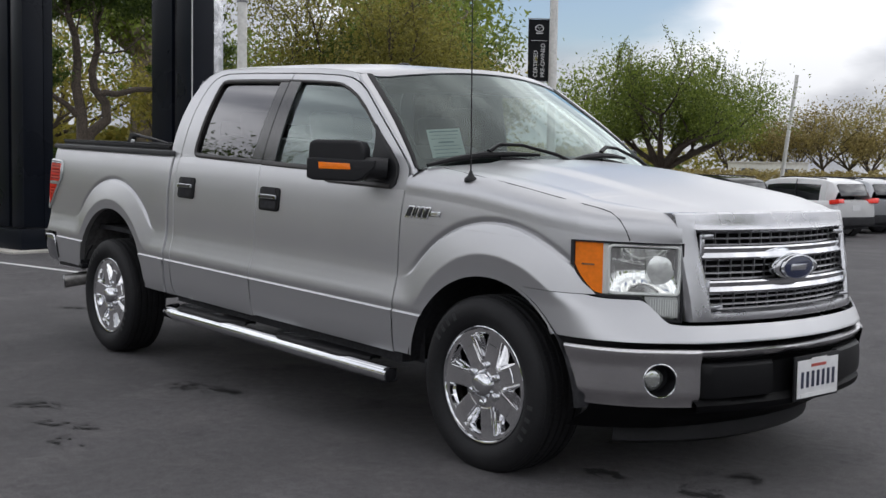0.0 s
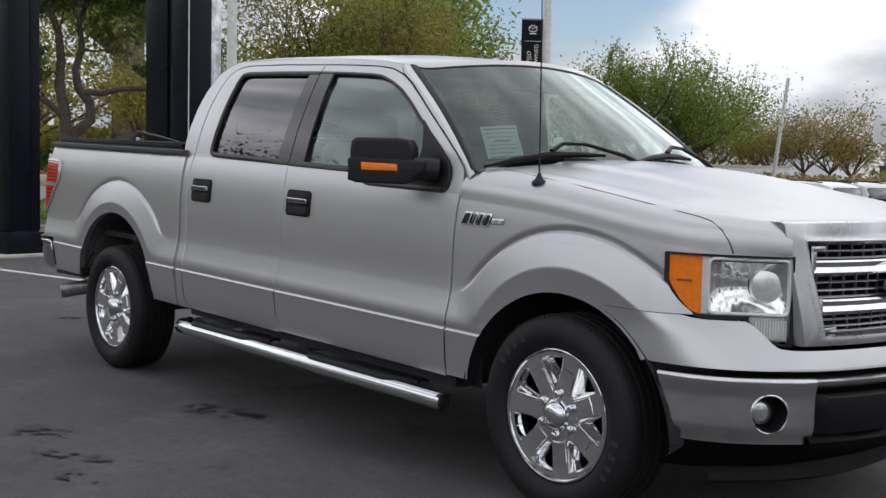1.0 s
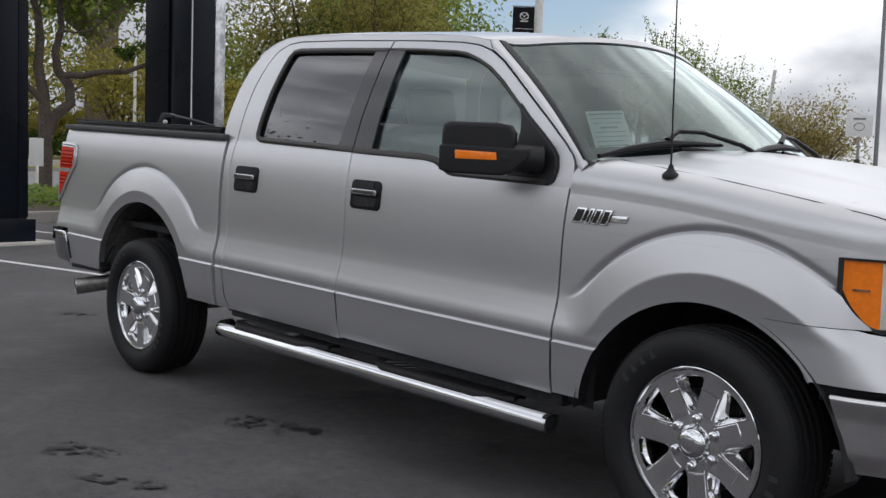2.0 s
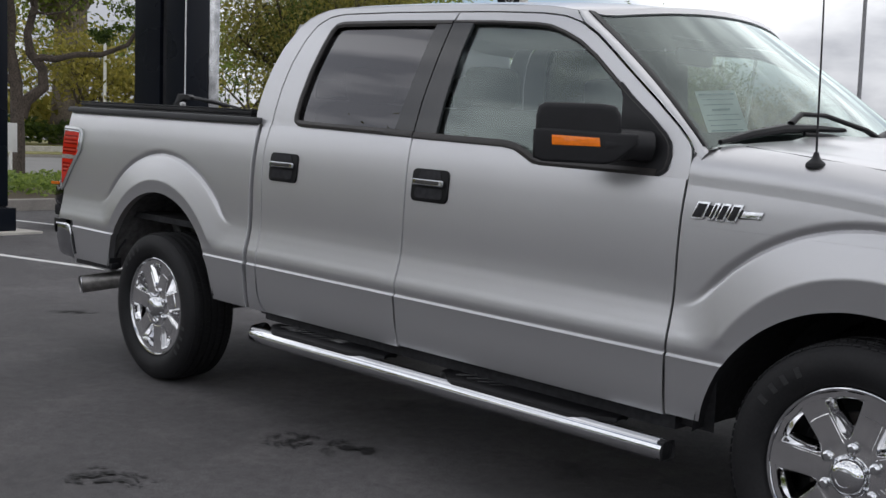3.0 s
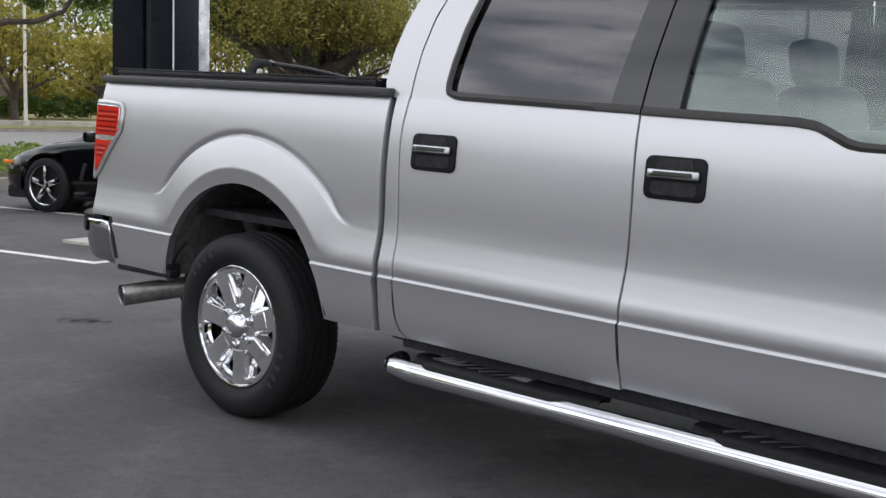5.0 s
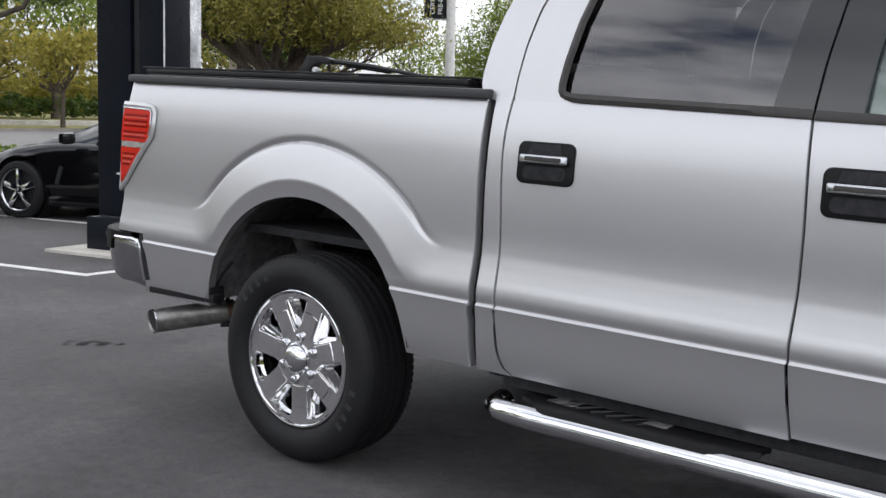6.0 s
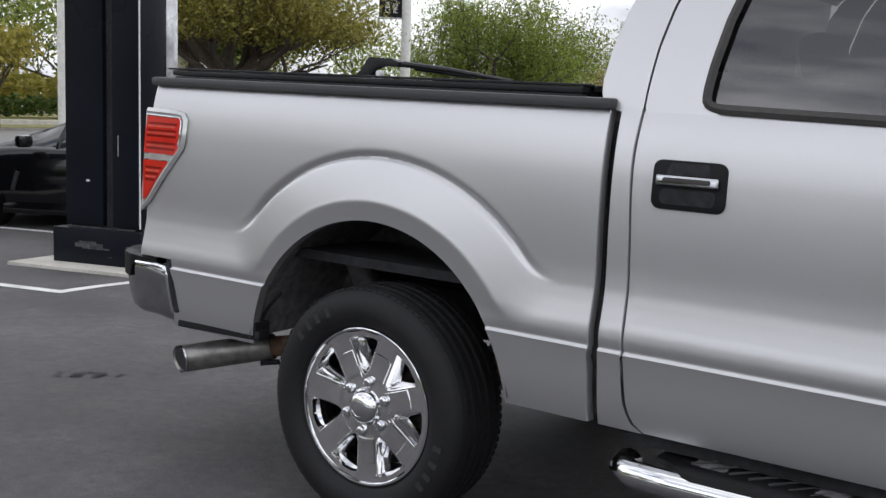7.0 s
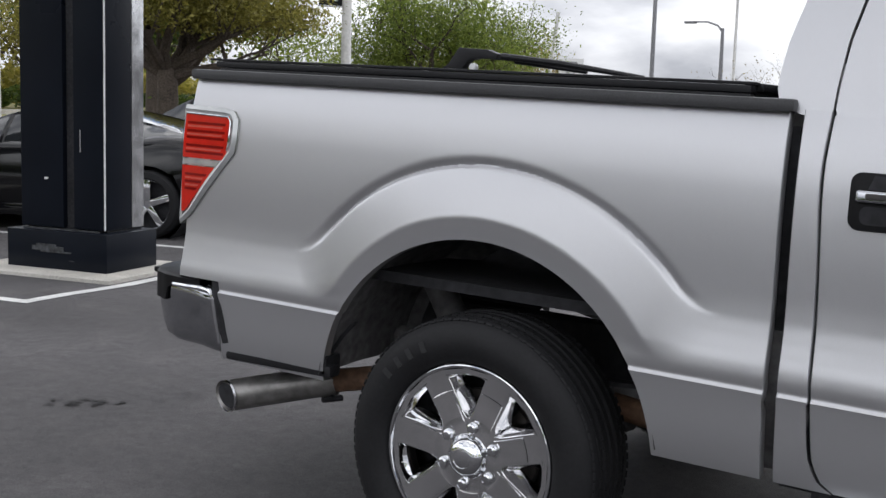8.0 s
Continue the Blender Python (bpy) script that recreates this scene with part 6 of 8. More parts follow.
def slanted(x, w, h):
    return [(x - w / 2 - h * 0.2, -h / 2), (x - w / 2 + h * 0.2, h / 2), (x + w / 2 + h * 0.2, h / 2), (x + w / 2 - h * 0.2, -h / 2)]


def badge_plate():
    return add_prism(bmesh.new(), [(-0.092, -0.020), (-0.084, 0.020), (0.135, 0.010), (0.133, -0.012)], 0.004, on_side(3.215, 1.163, 0.002), 0.001)


def badge_block(x, w, h, off, depth):
    return lambda: add_prism(bmesh.new(), slanted(x, w, h), depth, on_side(3.215, 1.163, off), 0.0015)


for host in [pair("fender_badge", badge_plate, M["black"], truck, "chrome-edged black badge of slanted plain blocks")]:
    for bx_, bw_ in BADGE:
        for o, h_ in zip(host, pair("block", badge_block(bx_, bw_, 0.056, 0.0065, 0.006), M["chrome_satin"], None)):
            h_.parent = o
        for o, h_ in zip(host, pair("inlay", badge_block(bx_ - 0.001, bw_ - 0.011, 0.043, 0.0082, 0.003), M["black"], None)):
            h_.parent = o
    for o, h_ in zip(host, pair("block", badge_block(0.104, 0.066, 0.022, 0.0065, 0.006), M["chrome_satin"], None)):
        h_.parent = o
ant = shoulder(3.475, 0.86)
bm = add_lathe(bmesh.new(), [(0.0001, -0.036), (0.007, -0.035), (0.009, -0.026), (0.014, -0.015), (0.025, -0.006), (0.029, 0.0), (0.029, 0.01)], 24, Matrix.Translation(ant) @ Matrix.Rotation(radians(-90), 4, "X"))
an = part("antenna", bm, M["black"], truck, "thin black whip antenna on a conical base")
part("mast", add_tube(bmesh.new(), [ant + Vector((0, 0, 0.03)), ant + Vector((-0.004, 0, 0.35)), ant + Vector((-0.012, 0.0, 0.80))], [0.0035, 0.0028, 0.002], 8), M["black"], an)
part("roof_antenna", add_lathe(bmesh.new(), [(0.0001, -0.015), (0.020, -0.013), (0.036, -0.006), (0.041, 0.0), (0.041, 0.02)], 24, Matrix.Translation(R(1.93, 0, 1.918)) @ Matrix.Diagonal((1.25, 1, 1, 1)) @ Matrix.Rotation(radians(-90), 4, "X")), M["black"], truck)


def on_screen(u, v, off):
    p = screen(u, v)
    n = (screen(u, v + 0.05) - p).cross(screen(u + 0.05, v) - p)
    n.normalize()
    if n.x < 0:
        n = -n
    return p + n * off


for uu in ((-0.70, -0.98, -0.10), (0.12, -0.12, 0.78)):
    bm = bmesh.new()
    pivot, tip, far = uu
    a = lambda u, v, o=0.03: on_screen(u, v, o)
    if pivot < 0:
        blade = [a(-0.93, 0.005, 0.018), a(-0.78, 0.045, 0.022), a(-0.60, 0.075, 0.024), a(-0.40, 0.075, 0.024), a(-0.22, 0.07, 0.022)]
        arm = [a(0.02, -0.05, 0.03), a(-0.12, 0.04, 0.045), a(-0.34, 0.125, 0.05), a(-0.48, 0.135, 0.048), a(-0.56, 0.09, 0.035)]
    else:
        blade = [a(-0.02, 0.02, 0.018), a(0.14, 0.06, 0.022), a(0.30, 0.085, 0.024), a(0.46, 0.09, 0.024), a(0.60, 0.085, 0.022)]
        arm = [a(0.82, -0.05, 0.03), a(0.70, 0.05, 0.045), a(0.52, 0.14, 0.05), a(0.40, 0.145, 0.048), a(0.32, 0.10, 0.035)]
    add_tube(bm, arm, [0.015, 0.013, 0.012, 0.012, 0.014], 8, 0.7)
    wp = part("wiper", bm, M["pad_black"], truck)
    bm = add_tube(bmesh.new(), blade, [0.010, 0.017, 0.020, 0.016, 0.009], 8, 0.8)
    part("blade", bm, M["pad_black"], wp)
    link = [a(u + (0.0 if pivot < 0 else 0.80), v, 0.020) for u, v in ((-0.50, 0.045), (-0.36, 0.030), (-0.20, -0.005))]
    part("link", add_tube(bmesh.new(), link, [0.007, 0.008, 0.007], 8), M["pad_black"], wp)
# sheet of paper behind the windscreen
def on_sheet(u, v, off=0.0):
    """The sheet leans with its top edge against the glass."""
    top = on_screen(lerp(-0.83, -0.615, u), 0.40, -0.014)
    return top + Vector((0.075 - off, -0.012, -0.150)) * (1 - v) + Vector((off - 0.010 * math.sin(math.pi * u), 0, 0))


pp = part("notice_sheet", sheet([[on_sheet(u, v) for u in steps(0, 1, 6)] for v in steps(0, 1, 6)], thick=0.001), M["paper"], truck, "pale green printed sheet behind the windscreen")
for k, (w0, w1, t) in enumerate([(0.06, 0.94, 0.012), (0.1, 0.9, 0.006), (0.1, 0.85, 0.006), (0.3, 0.75, 0.016), (0.1, 0.9, 0.006), (0.1, 0.92, 0.006), (0.12, 0.8, 0.006), (0.1, 0.9, 0.010)]):
    v = 0.92 - k * 0.115
    part("print_bar", sheet([[on_sheet(u, vv, 0.003) for u in steps(w0, w1, 5)] for vv in (v - t * 1.5, v + t * 1.5)]), M["ink"], pp)

# ---- cabin ----
bm = bmesh.new()
rows = []
for x, z in ((3.15, 1.34), (2.95, 1.36), (2.72, 1.34), (2.62, 1.27), (2.62, 1.05), (2.75, 0.80)):
    rows.append([R(x, y, z - 0.02 * abs(y)) for y in steps(-0.80, 0.80, 14)])
add_sheet(bm, rows)
part("dashboard", bm, M["interior_dark"], truck)
bm = bmesh.new()
mS = Matrix.Translation(R(2.50, 0.40, 1.20)) @ Matrix.Rotation(radians(65), 4, "Y")
add_tube(bm, [mS @ Vector((0.19 * math.cos(a), 0.19 * math.sin(a), 0)) for a in [2 * math.pi * k / 28 for k in range(29)]], 0.016, 8)
add_tube(bm, [mS @ Vector((-0.18, 0, 0)), mS @ Vector((0, 0, -0.03)), mS @ Vector((0.18, 0, 0))], [0.015, 0.06, 0.015], 8)
part("steering_wheel", bm, M["interior_dark"], truck)
for name, x, y, w in (("front_seat", 1.95, -0.40, 0.52), ("front_seat", 1.95, 0.40, 0.52), ("rear_seat", 1.12, -0.36, 0.66), ("rear_seat", 1.12, 0.36, 0.66)):
    bm = bmesh.new()
    add_box(bm, R(x + 0.18, y, 0.93), (0.52, w, 0.20), 0.06, None, 3)
    add_box(bm, R(x - 0.08, y, 1.20), (0.16, w, 0.52), 0.06, Euler((0, radians(-14), 0)).to_matrix(), 3)
    seat = part(name, bm, M["interior"], truck)
    part("headrest", box(R(x - 0.17, y, 1.545), (0.11, 0.27, 0.17), 0.05, Euler((0, radians(-10), 0)).to_matrix(), 3), M["interior"], seat)
bm = bmesh.new()
add_sheet(bm, [[R(x, 0.66 * u, 1.80 + 0.06 * (1 - u * u)) for u in steps(-1, 1, 10)] for x in steps(0.92, 2.46, 8)])
part("headliner", bm, M["headliner"], truck)
part("cabin_floor", box(R(1.9, 0, 0.72), (2.2, 1.6, 0.04)), M["interior_dark"], truck)
part("interior_mirror", box(R(2.50, 0.0, 1.70), (0.03, 0.25, 0.065), 0.02), M["interior_dark"], truck)
for s in (-1, 1):
    part("visor", box(R(2.36, 0.36 * s, 1.785), (0.17, 0.40, 0.02), 0.008, Euler((0, radians(12), 0)).to_matrix()), M["headliner"], truck)
    part("door_card", box(R(2.0, 0.835 * s, 1.02), (2.25, 0.05, 0.56), 0.02), M["interior"], truck)


# ---- the lot ----
# Lot axes: A along the parking row, B across it, turned by LOT_RZ from the truck's axes.
LOT_RZ = 10.0
AX = Vector((math.cos(radians(LOT_RZ)), math.sin(radians(LOT_RZ)), 0))
BV = Vector((-AX.y, AX.x, 0))
LOT_ROT = Euler((0, 0, radians(LOT_RZ))).to_matrix()


def gz(x):
    """The lot is level; the ground rises gently towards the street."""
    return 0.002 - 0.0035 * min(0.0, max(-80.0, x) + 10.0)


def dip(a, b):
    """The lot falls a little behind the first painted line, and its far end lies lower."""
    return -0.030 * smooth(2.0, 3.1, b) * smooth(-11.4, -10.4, a) - 0.48 * smooth(9.0, 25.0, b) * smooth(-11.4, -9.8, a)


def lot(a, b, z=0.0):
    p = AX * a + BV * b
    return Vector((p.x, p.y, z + gz(p.x) + dip(a, b)))


def ground_z(x, y):
    p = Vector((x, y, 0))
    return gz(x) + dip(p.dot(AX), p.dot(BV))


def strip(name, a0, a1, b0, b1, z0, z1, material, label, category="", n=1):
    """A long low slab of the lot, following the fall of the ground."""
    rows = []
    for a in steps(a0, a1, n):
        rows.append((lot(a, b0), lot(a, b1)))
    bm = bmesh.new()
    for z in (z1,):
        add_sheet(bm, [[p + Vector((0, 0, z)), q + Vector((0, 0, z))] for p, q in rows], flip=True)
    bmesh.ops.recalc_face_normals(bm, faces=bm.faces[:])
    if sum(f.normal.z for f in bm.faces) < 0:
        bmesh.ops.reverse_faces(bm, faces=bm.faces[:])
    rim = [e for e in bm.edges if e.is_boundary]
    out = bmesh.ops.extrude_edge_only(bm, edges=rim)["geom"]
    bmesh.ops.translate(bm, vec=(0, 0, z0 - z1), verts=[g for g in out if isinstance(g, bmesh.types.BMVert)])
    bmesh.ops.recalc_face_normals(bm, faces=bm.faces[:])
    top = [e for e in bm.edges if all(abs(v.co.z - z1 - gz(v.co.x)) < 1e-4 for v in e.verts) and len(e.link_faces) == 2 and abs(e.calc_face_angle(0)) > 0.5]
    if z1 - z0 > 0.08:
        bmesh.ops.bevel(bm, geom=top, offset=0.02, segments=2, affect="EDGES")
    return tagged(new(name, finish(bm, name, material)), label, category or name, "", "structure")


bm = bmesh.new()
_xs = (-1500, -400, -80, -60, -40, -20, -11.4, -11.15, -10.9, -10.65, -10.4, -10.2, -9.8, -6, -2, 2, 6, 12, 20, 60, 400, 1500)
add_sheet(bm, [[lot(a, b) for a in _xs] for b in [-1500, -400, -60, -12, -6, -2, 1] + steps(1.9, 3.2, 8) + [6] + steps(9, 25, 12) + [60, 400, 1500]])
tagged(new("ground", finish(bm, "ground", M["asphalt"])), "dark worn asphalt of the parking lot with oil stains", "ground", "", "structure")
strip("kerb", -11.75, -11.45, -30, 60, -0.05, 0.17, M["kerb"], "worn concrete kerb along the planting strip", "kerb")
strip("planting_bed", -17.0, -11.75, -30, 60, -0.05, 0.13, M["soil"], "bare soil of the planting strip", "planting bed")
strip("road", -42.0, -20.0, -150, 200, -0.05, 0.025, M["road"], "pale grey street beyond the planting strip", "road")
strip("kerb", -42.3, -42.0, -150, 200, -0.05, 0.16, M["kerb"], "pale kerb on the far side of the street", "kerb")
strip("verge", -47.0, -42.3, -150, 200, -0.05, 0.20, M["grass"], "mown dry grass verge", "grass")
strip("pavement", -51.0, -47.0, -150, 200, -0.05, 0.45, M["concrete"], "pale concrete pavement on a low bank", "pavement")
strip("verge", -95.0, -51.0, -150, 200, -0.05, 0.50, M["grass"], "dry grass below the far trees", "grass")


def paint_line(a0, a1, b0, b1):
    bm = bmesh.new()
    n = 14
    rnd = random.Random(int(a0 * 10 + b1 * 7))
    if abs(a1 - a0) > abs(b1 - b0):
        rows = [[lot(a, b0 + rnd.uniform(-.004, .004), 0.005), lot(a, b1 + rnd.uniform(-.004, .004), 0.005)] for a in steps(a0, a1, n)]
    else:
        rows = [[lot(a0 + rnd.uniform(-.004, .004), b, 0.005), lot(a1 + rnd.uniform(-.004, .004), b, 0.005)] for b in steps(b0, b1, n)]
    add_sheet(bm, rows)
    bmesh.ops.recalc_face_normals(bm, faces=bm.faces[:])
    tagged(new("parking_line", finish(bm, "parking_line", M["line"])), "worn white painted parking line", "line", "", "structure")


paint_line(-11.2, -4.17, 1.90, 2.00)
paint_line(-4.27, -4.17, 2.00, 6.6)
paint_line(-11.2, -4.9, 4.96, 5.06)


# dark cracked stains on the asphalt beside the truck
def stain(x, y, rx, ry, seed, rot=0.0):
    rnd = random.Random(seed)
    bm = bmesh.new()
    for k in range(420):
        a, d = rnd.uniform(0, 6.28), math.sqrt(rnd.random())
        d *= 0.7 + 0.5 * noise.noise(Vector((math.cos(a) * 1.6, math.sin(a) * 1.6, seed * 3.1)))
        cx, cy = math.cos(a) * d * rx * 1.2, math.sin(a) * d * ry * 1.5
        if noise.noise(Vector((cx * 16, cy * 16, seed * 5.3))) < 0.04:
            continue
        r = rnd.uniform(0.002, 0.0115) * (1.35 - 0.8 * d)
        vs = []
        for j in range(9):
            t = 2 * math.pi * j / 9
            q = r * rnd.uniform(0.35, 1.4)
            px, py = cx + math.cos(t) * q * 1.3, cy + math.sin(t) * q * 0.8
            wx, wy = x + px * math.cos(rot) - py * math.sin(rot), y + px * math.sin(rot) + py * math.cos(rot)
            vs.append(bm.verts.new((wx, wy, gz(wx) + 0.0042 + 0.000012 * k)))
        bm.faces.new(vs)
    bmesh.ops.recalc_face_normals(bm, faces=bm.faces[:])
    for f in bm.faces:
        if f.normal.z < 0:
            f.normal_flip()
    tagged(new("oil_stain", finish(bm, "oil_stain", M["stain"])), "dark oily stain soaked into the asphalt", "stain", "", "stuff")


M["stain"] = mat("oil_stain", (0.026, 0.025, 0.026), 0.7, noise_scale=60, noise_amount=0.3)
for _k, (_x, _y, _rx, _ry, _r) in enumerate([(1.42, -1.08, 0.24, 0.13, 0.4), (1.66, -1.02, 0.12, 0.08, 0.2), (1.36, -1.95, 0.22, 0.10, 0.6), (1.90, -2.02, 0.26, 0.06, 0.5), (2.20, -2.15, 0.14, 0.05, 0.2), (4.42, -0.20, 0.16, 0.07, 0.5), (4.48, -0.50, 0.18, 0.06, 0.3), (4.06, -0.60, 0.10, 0.05, 0.2), (-2.30, -0.25, 0.24, 0.07, 0.6)]):
    stain(_x, _y, _rx, _ry, _k + 1, _r)


# ---- portal columns ----
def column(a, b, metal=True):
    c = thing("portal_column", "dark blue-black clad entrance column on a plinth", "column", group="entrance columns")

    def bx(a0, a1, b0, b1, z0, z1, bevel=0.0):
        return box(lot((a0 + a1) / 2, (b0 + b1) / 2, (z0 + z1) / 2), (a1 - a0, b1 - b0, z1 - z0), bevel, LOT_ROT)
    part("pad", bx(a - 1.20, a + 0.22, b - 0.26, b + 0.86, -0.1, 0.032, 0.012), M["concrete"], c, "pale concrete pad")
    part("plinth", bx(a - 0.94, a, b, b + 0.62, 0.02, 0.325, 0.008), M["column"], c)
    H = 5.2
    part("core", bx(a - 0.84, a - 0.09, b + 0.12, b + 0.54, 0.3, H), M["under"], c)
    part("front_panel", bx(a - 0.86, a - 0.46, b + 0.075, b + 0.135, 0.345, H, 0.006), M["column"], c)
    part("front_panel", bx(a - 0.36, a - 0.082, b + 0.075, b + 0.135, 0.345, H, 0.006), M["column"], c)
    part("side_panel", bx(a - 0.135, a - 0.075, b + 0.088, b + 0.40, 0.345, H, 0.006), M["column"], c)
    part("side_panel", bx(a - 0.875, a - 0.815, b + 0.088, b + 0.54, 0.345, H, 0.006), M["column"], c)
    part("corner_joint", bx(a - 0.0800, a - 0.072, b + 0.074, b + 0.086, 0.345, H), M["joint" if metal else "column"], c, "thin white corner joint" if metal else "")
    part("metal_panel" if metal else "side_panel", bx(a - 0.140, a - 0.072, b + 0.405, b + 0.55, 0.345, H, 0.004), M["alu" if metal else "column"], c, "stained bright metal panel" if metal else "")
    if metal:
        bm = bx(a - 0.70, a - 0.40, b - 0.0012, b + 0.002, 0.170, 0.205)
        for a0, a1, z0, z1 in ((-0.66, -0.47, 0.205, 0.222), (-0.62, -0.33, 0.158, 0.170), (-0.35, -0.30, 0.10, 0.106)):
            add_box(bm, lot(a + (a0 + a1) / 2, b + 0.0004, (z0 + z1) / 2), (a1 - a0, 0.0032, z1 - z0), 0, LOT_ROT)
        part("scuff_mark", bm, M["scuff"], c, "pale scuff mark")
        bm = bx(a - 0.30, a - 0.295, b + 0.0735, b + 0.077, 0.93, 1.10)
        add_box(bm, lot(a - 0.62, b + 0.0745, 0.72), (0.035, 0.003, 0.016), 0, LOT_ROT)
        part("scratch", bm, M["joint"], c, "pale scratch")
        part("plinth_seal", bx(a - 0.84, a - 0.12, b + 0.062, b + 0.076, 0.325, 0.337), M["scuff"], c)
    part("back_panel", bx(a - 0.86, a - 0.14, b + 0.50, b + 0.56, 0.345, H, 0.006), M["column"], c)
    return c


column(-4.55, 3.17)
column(-8.33, 3.17, False)


# ---- poles, banner, signs ----
def pole(at, h, r0, r1, material, label, lean=(0, 0), group=""):
    p = thing("light_pole", label, "pole", (at[0], at[1], gz(at[0])), group=group)
    part("shaft", add_tube(bmesh.new(), [(0, 0, 0), (lean[0] * 0.5, lean[1] * 0.5, h * 0.5), (lean[0], lean[1], h)], [r0, (r0 + r1) / 2, r1], 14), material, p)
    part("base", add_lathe(bmesh.new(), [(r0 * 2.2, 0.0), (r0 * 2.2, -0.45), (r0 * 1.9, -0.5), (0.0001, -0.5)], 18, Matrix.Rotation(radians(-90), 4, "X")), M["concrete"], p)
    return p


p1 = pole((-15.50, 9.20), 9.0, 0.118, 0.100, M["pole"], "weathered white steel light pole")
part("strap", add_tube(bmesh.new(), [(0, 0, 4.93), (0, 0, 4.97)], 0.128, 14), M["galv"], p1)
part("strap", add_tube(bmesh.new(), [(0, 0, 5.06), (0, 0, 5.10)], 0.128, 14), M["galv"], p1)
p2 = pole((-15.45, 19.35), 9.9, 0.130, 0.105, M["pole"], "tall pale light pole carrying a banner")
bdir = Vector((-0.62, -0.78, 0)).normalized()
for z in (3.77, 5.55):
    part("banner_arm", add_tube(bmesh.new(), [(0, 0, z), bdir * 0.74 + Vector((0, 0, z))], 0.016, 8), M["galv"], p2)
bn = thing("banner", "black cloth banner with white lettering hung on a pole", "banner", (-15.45, 19.35, gz(-15.45)))
rows = []
for z in steps(3.79, 5.53, 10):
    rows.append([bdir * (0.12 + 0.60 * u) + Vector((0.78, -0.62, 0)) * (0.03 * math.sin(z * 3 + u * 2) * u) + Vector((0, 0, z)) for u in steps(0, 1, 6)])
part("cloth", sheet(rows, thick=0.006), M["banner"], bn)
bnrm = Vector((0.78, -0.62, 0))


def banner_text(body, size, u, z):
    cu = bpy.data.curves.new("lettering", "FONT")
    cu.body, cu.size, cu.extrude = body, size, 0.002
    cu.align_x = "LEFT"
    tmp = bpy.data.objects.new("lettering", cu)
    dg = bpy.context.evaluated_depsgraph_get()
    me = bpy.data.meshes.new_from_object(tmp.evaluated_get(dg))
    bpy.data.objects.remove(tmp)
    o = new("lettering", me)
    me.materials.clear()
    me.materials.append(M["white"])
    o.parent = bn
    # letters run upwards; their tops face the pole-far side
    p = bdir * u + bnrm * 0.05 + Vector((0, 0, z))
    ex, ey = Vector((0, 0, 1)), bdir
    ez = ex.cross(ey)
    o.matrix_basis = Matrix(((ex.x, ey.x, ez.x, p.x), (ex.y, ey.y, ez.y, p.y), (ex.z, ey.z, ez.z, p.z), (0, 0, 0, 1)))
    return o


banner_text("CERTIFIED", 0.165, 0.45, 3.89)
banner_text("PRE-OWNED", 0.165, 0.245, 3.89)
mB = Matrix(((bdir.x, -bnrm.x, 0, 0), (bdir.y, -bnrm.y, 0, 0), (0, 0, 1, 0), (0, 0, 0, 1)))
bm = bmesh.new()
ringm = Matrix.Translation(bdir * 0.41 + bnrm * 0.05 + Vector((0, 0, 5.28))) @ mB
add_tube(bm, [ringm @ Vector((0.115 * math.cos(a), 0, 0.09 * math.sin(a))) for a in [2 * math.pi * k / 24 for k in range(25)]], 0.012, 6)
add_tube(bm, [ringm @ Vector((x, 0, z)) for x, z in ((-0.12, 0.03), (-0.05, 0.035), (0, -0.03), (0.05, 0.035), (0.12, 0.03))], 0.010, 6)
part("winged_ring", bm, M["white"], bn, "plain white ring mark")
part("rule", box(bdir * 0.41 + bnrm * 0.05 + Vector((0, 0, 4.93)), (0.47, 0.01, 0.011), 0, Matrix((bdir, bnrm, Vector((0, 0, 1)))).transposed()), M["white"], bn)
part("small_bar", box(bdir * 0.41 + bnrm * 0.05 + Vector((0, 0, 5.14)), (0.20, 0.01, 0.03), 0, Matrix((bdir, bnrm, Vector((0, 0, 1)))).transposed()), M["white"], bn)
pole((-17.45, 34.2), 5.05, 0.085, 0.068, M["pole"], "short leaning pale pole beside trees", (0.45, 0.30))
pole((-15.0, 39.0), 10.0, 0.095, 0.07, M["galv"], "tall dark grey steel pole")
# curved street lamp
for (x, y, h) in ((-13.89, 44.2, 5.2),):
    sl = thing("street_lamp", "grey street lamp with a curved arm", "street lamp", (x, y, gz(x)))
    part("shaft", add_tube(bmesh.new(), [(0, 0, 0), (0, 0, h * 0.6), (-0.02, 0, h)], [0.11, 0.09, 0.07], 12), M["galv"], sl)
    part("arm", add_tube(bmesh.new(), [(-0.02, 0, h - 0.15), (-0.25, 0.02, h + 0.12), (-0.7, 0.05, h + 0.28), (-1.25, 0.1, h + 0.30)], [0.05, 0.045, 0.04, 0.035], 10), M["galv"], sl)
    part("head", box((-1.5, 0.11, h + 0.28), (0.55, 0.2, 0.11), 0.04), M["galv"], sl)
pole((-14.8, 48.94), 9.5, 0.08, 0.06, M["pole"], "slender pale pole far behind the lot")
pole((-52.0, 26.5), 6.5, 0.10, 0.08, M["pole"], "slender pale lamp pole on the far verge")
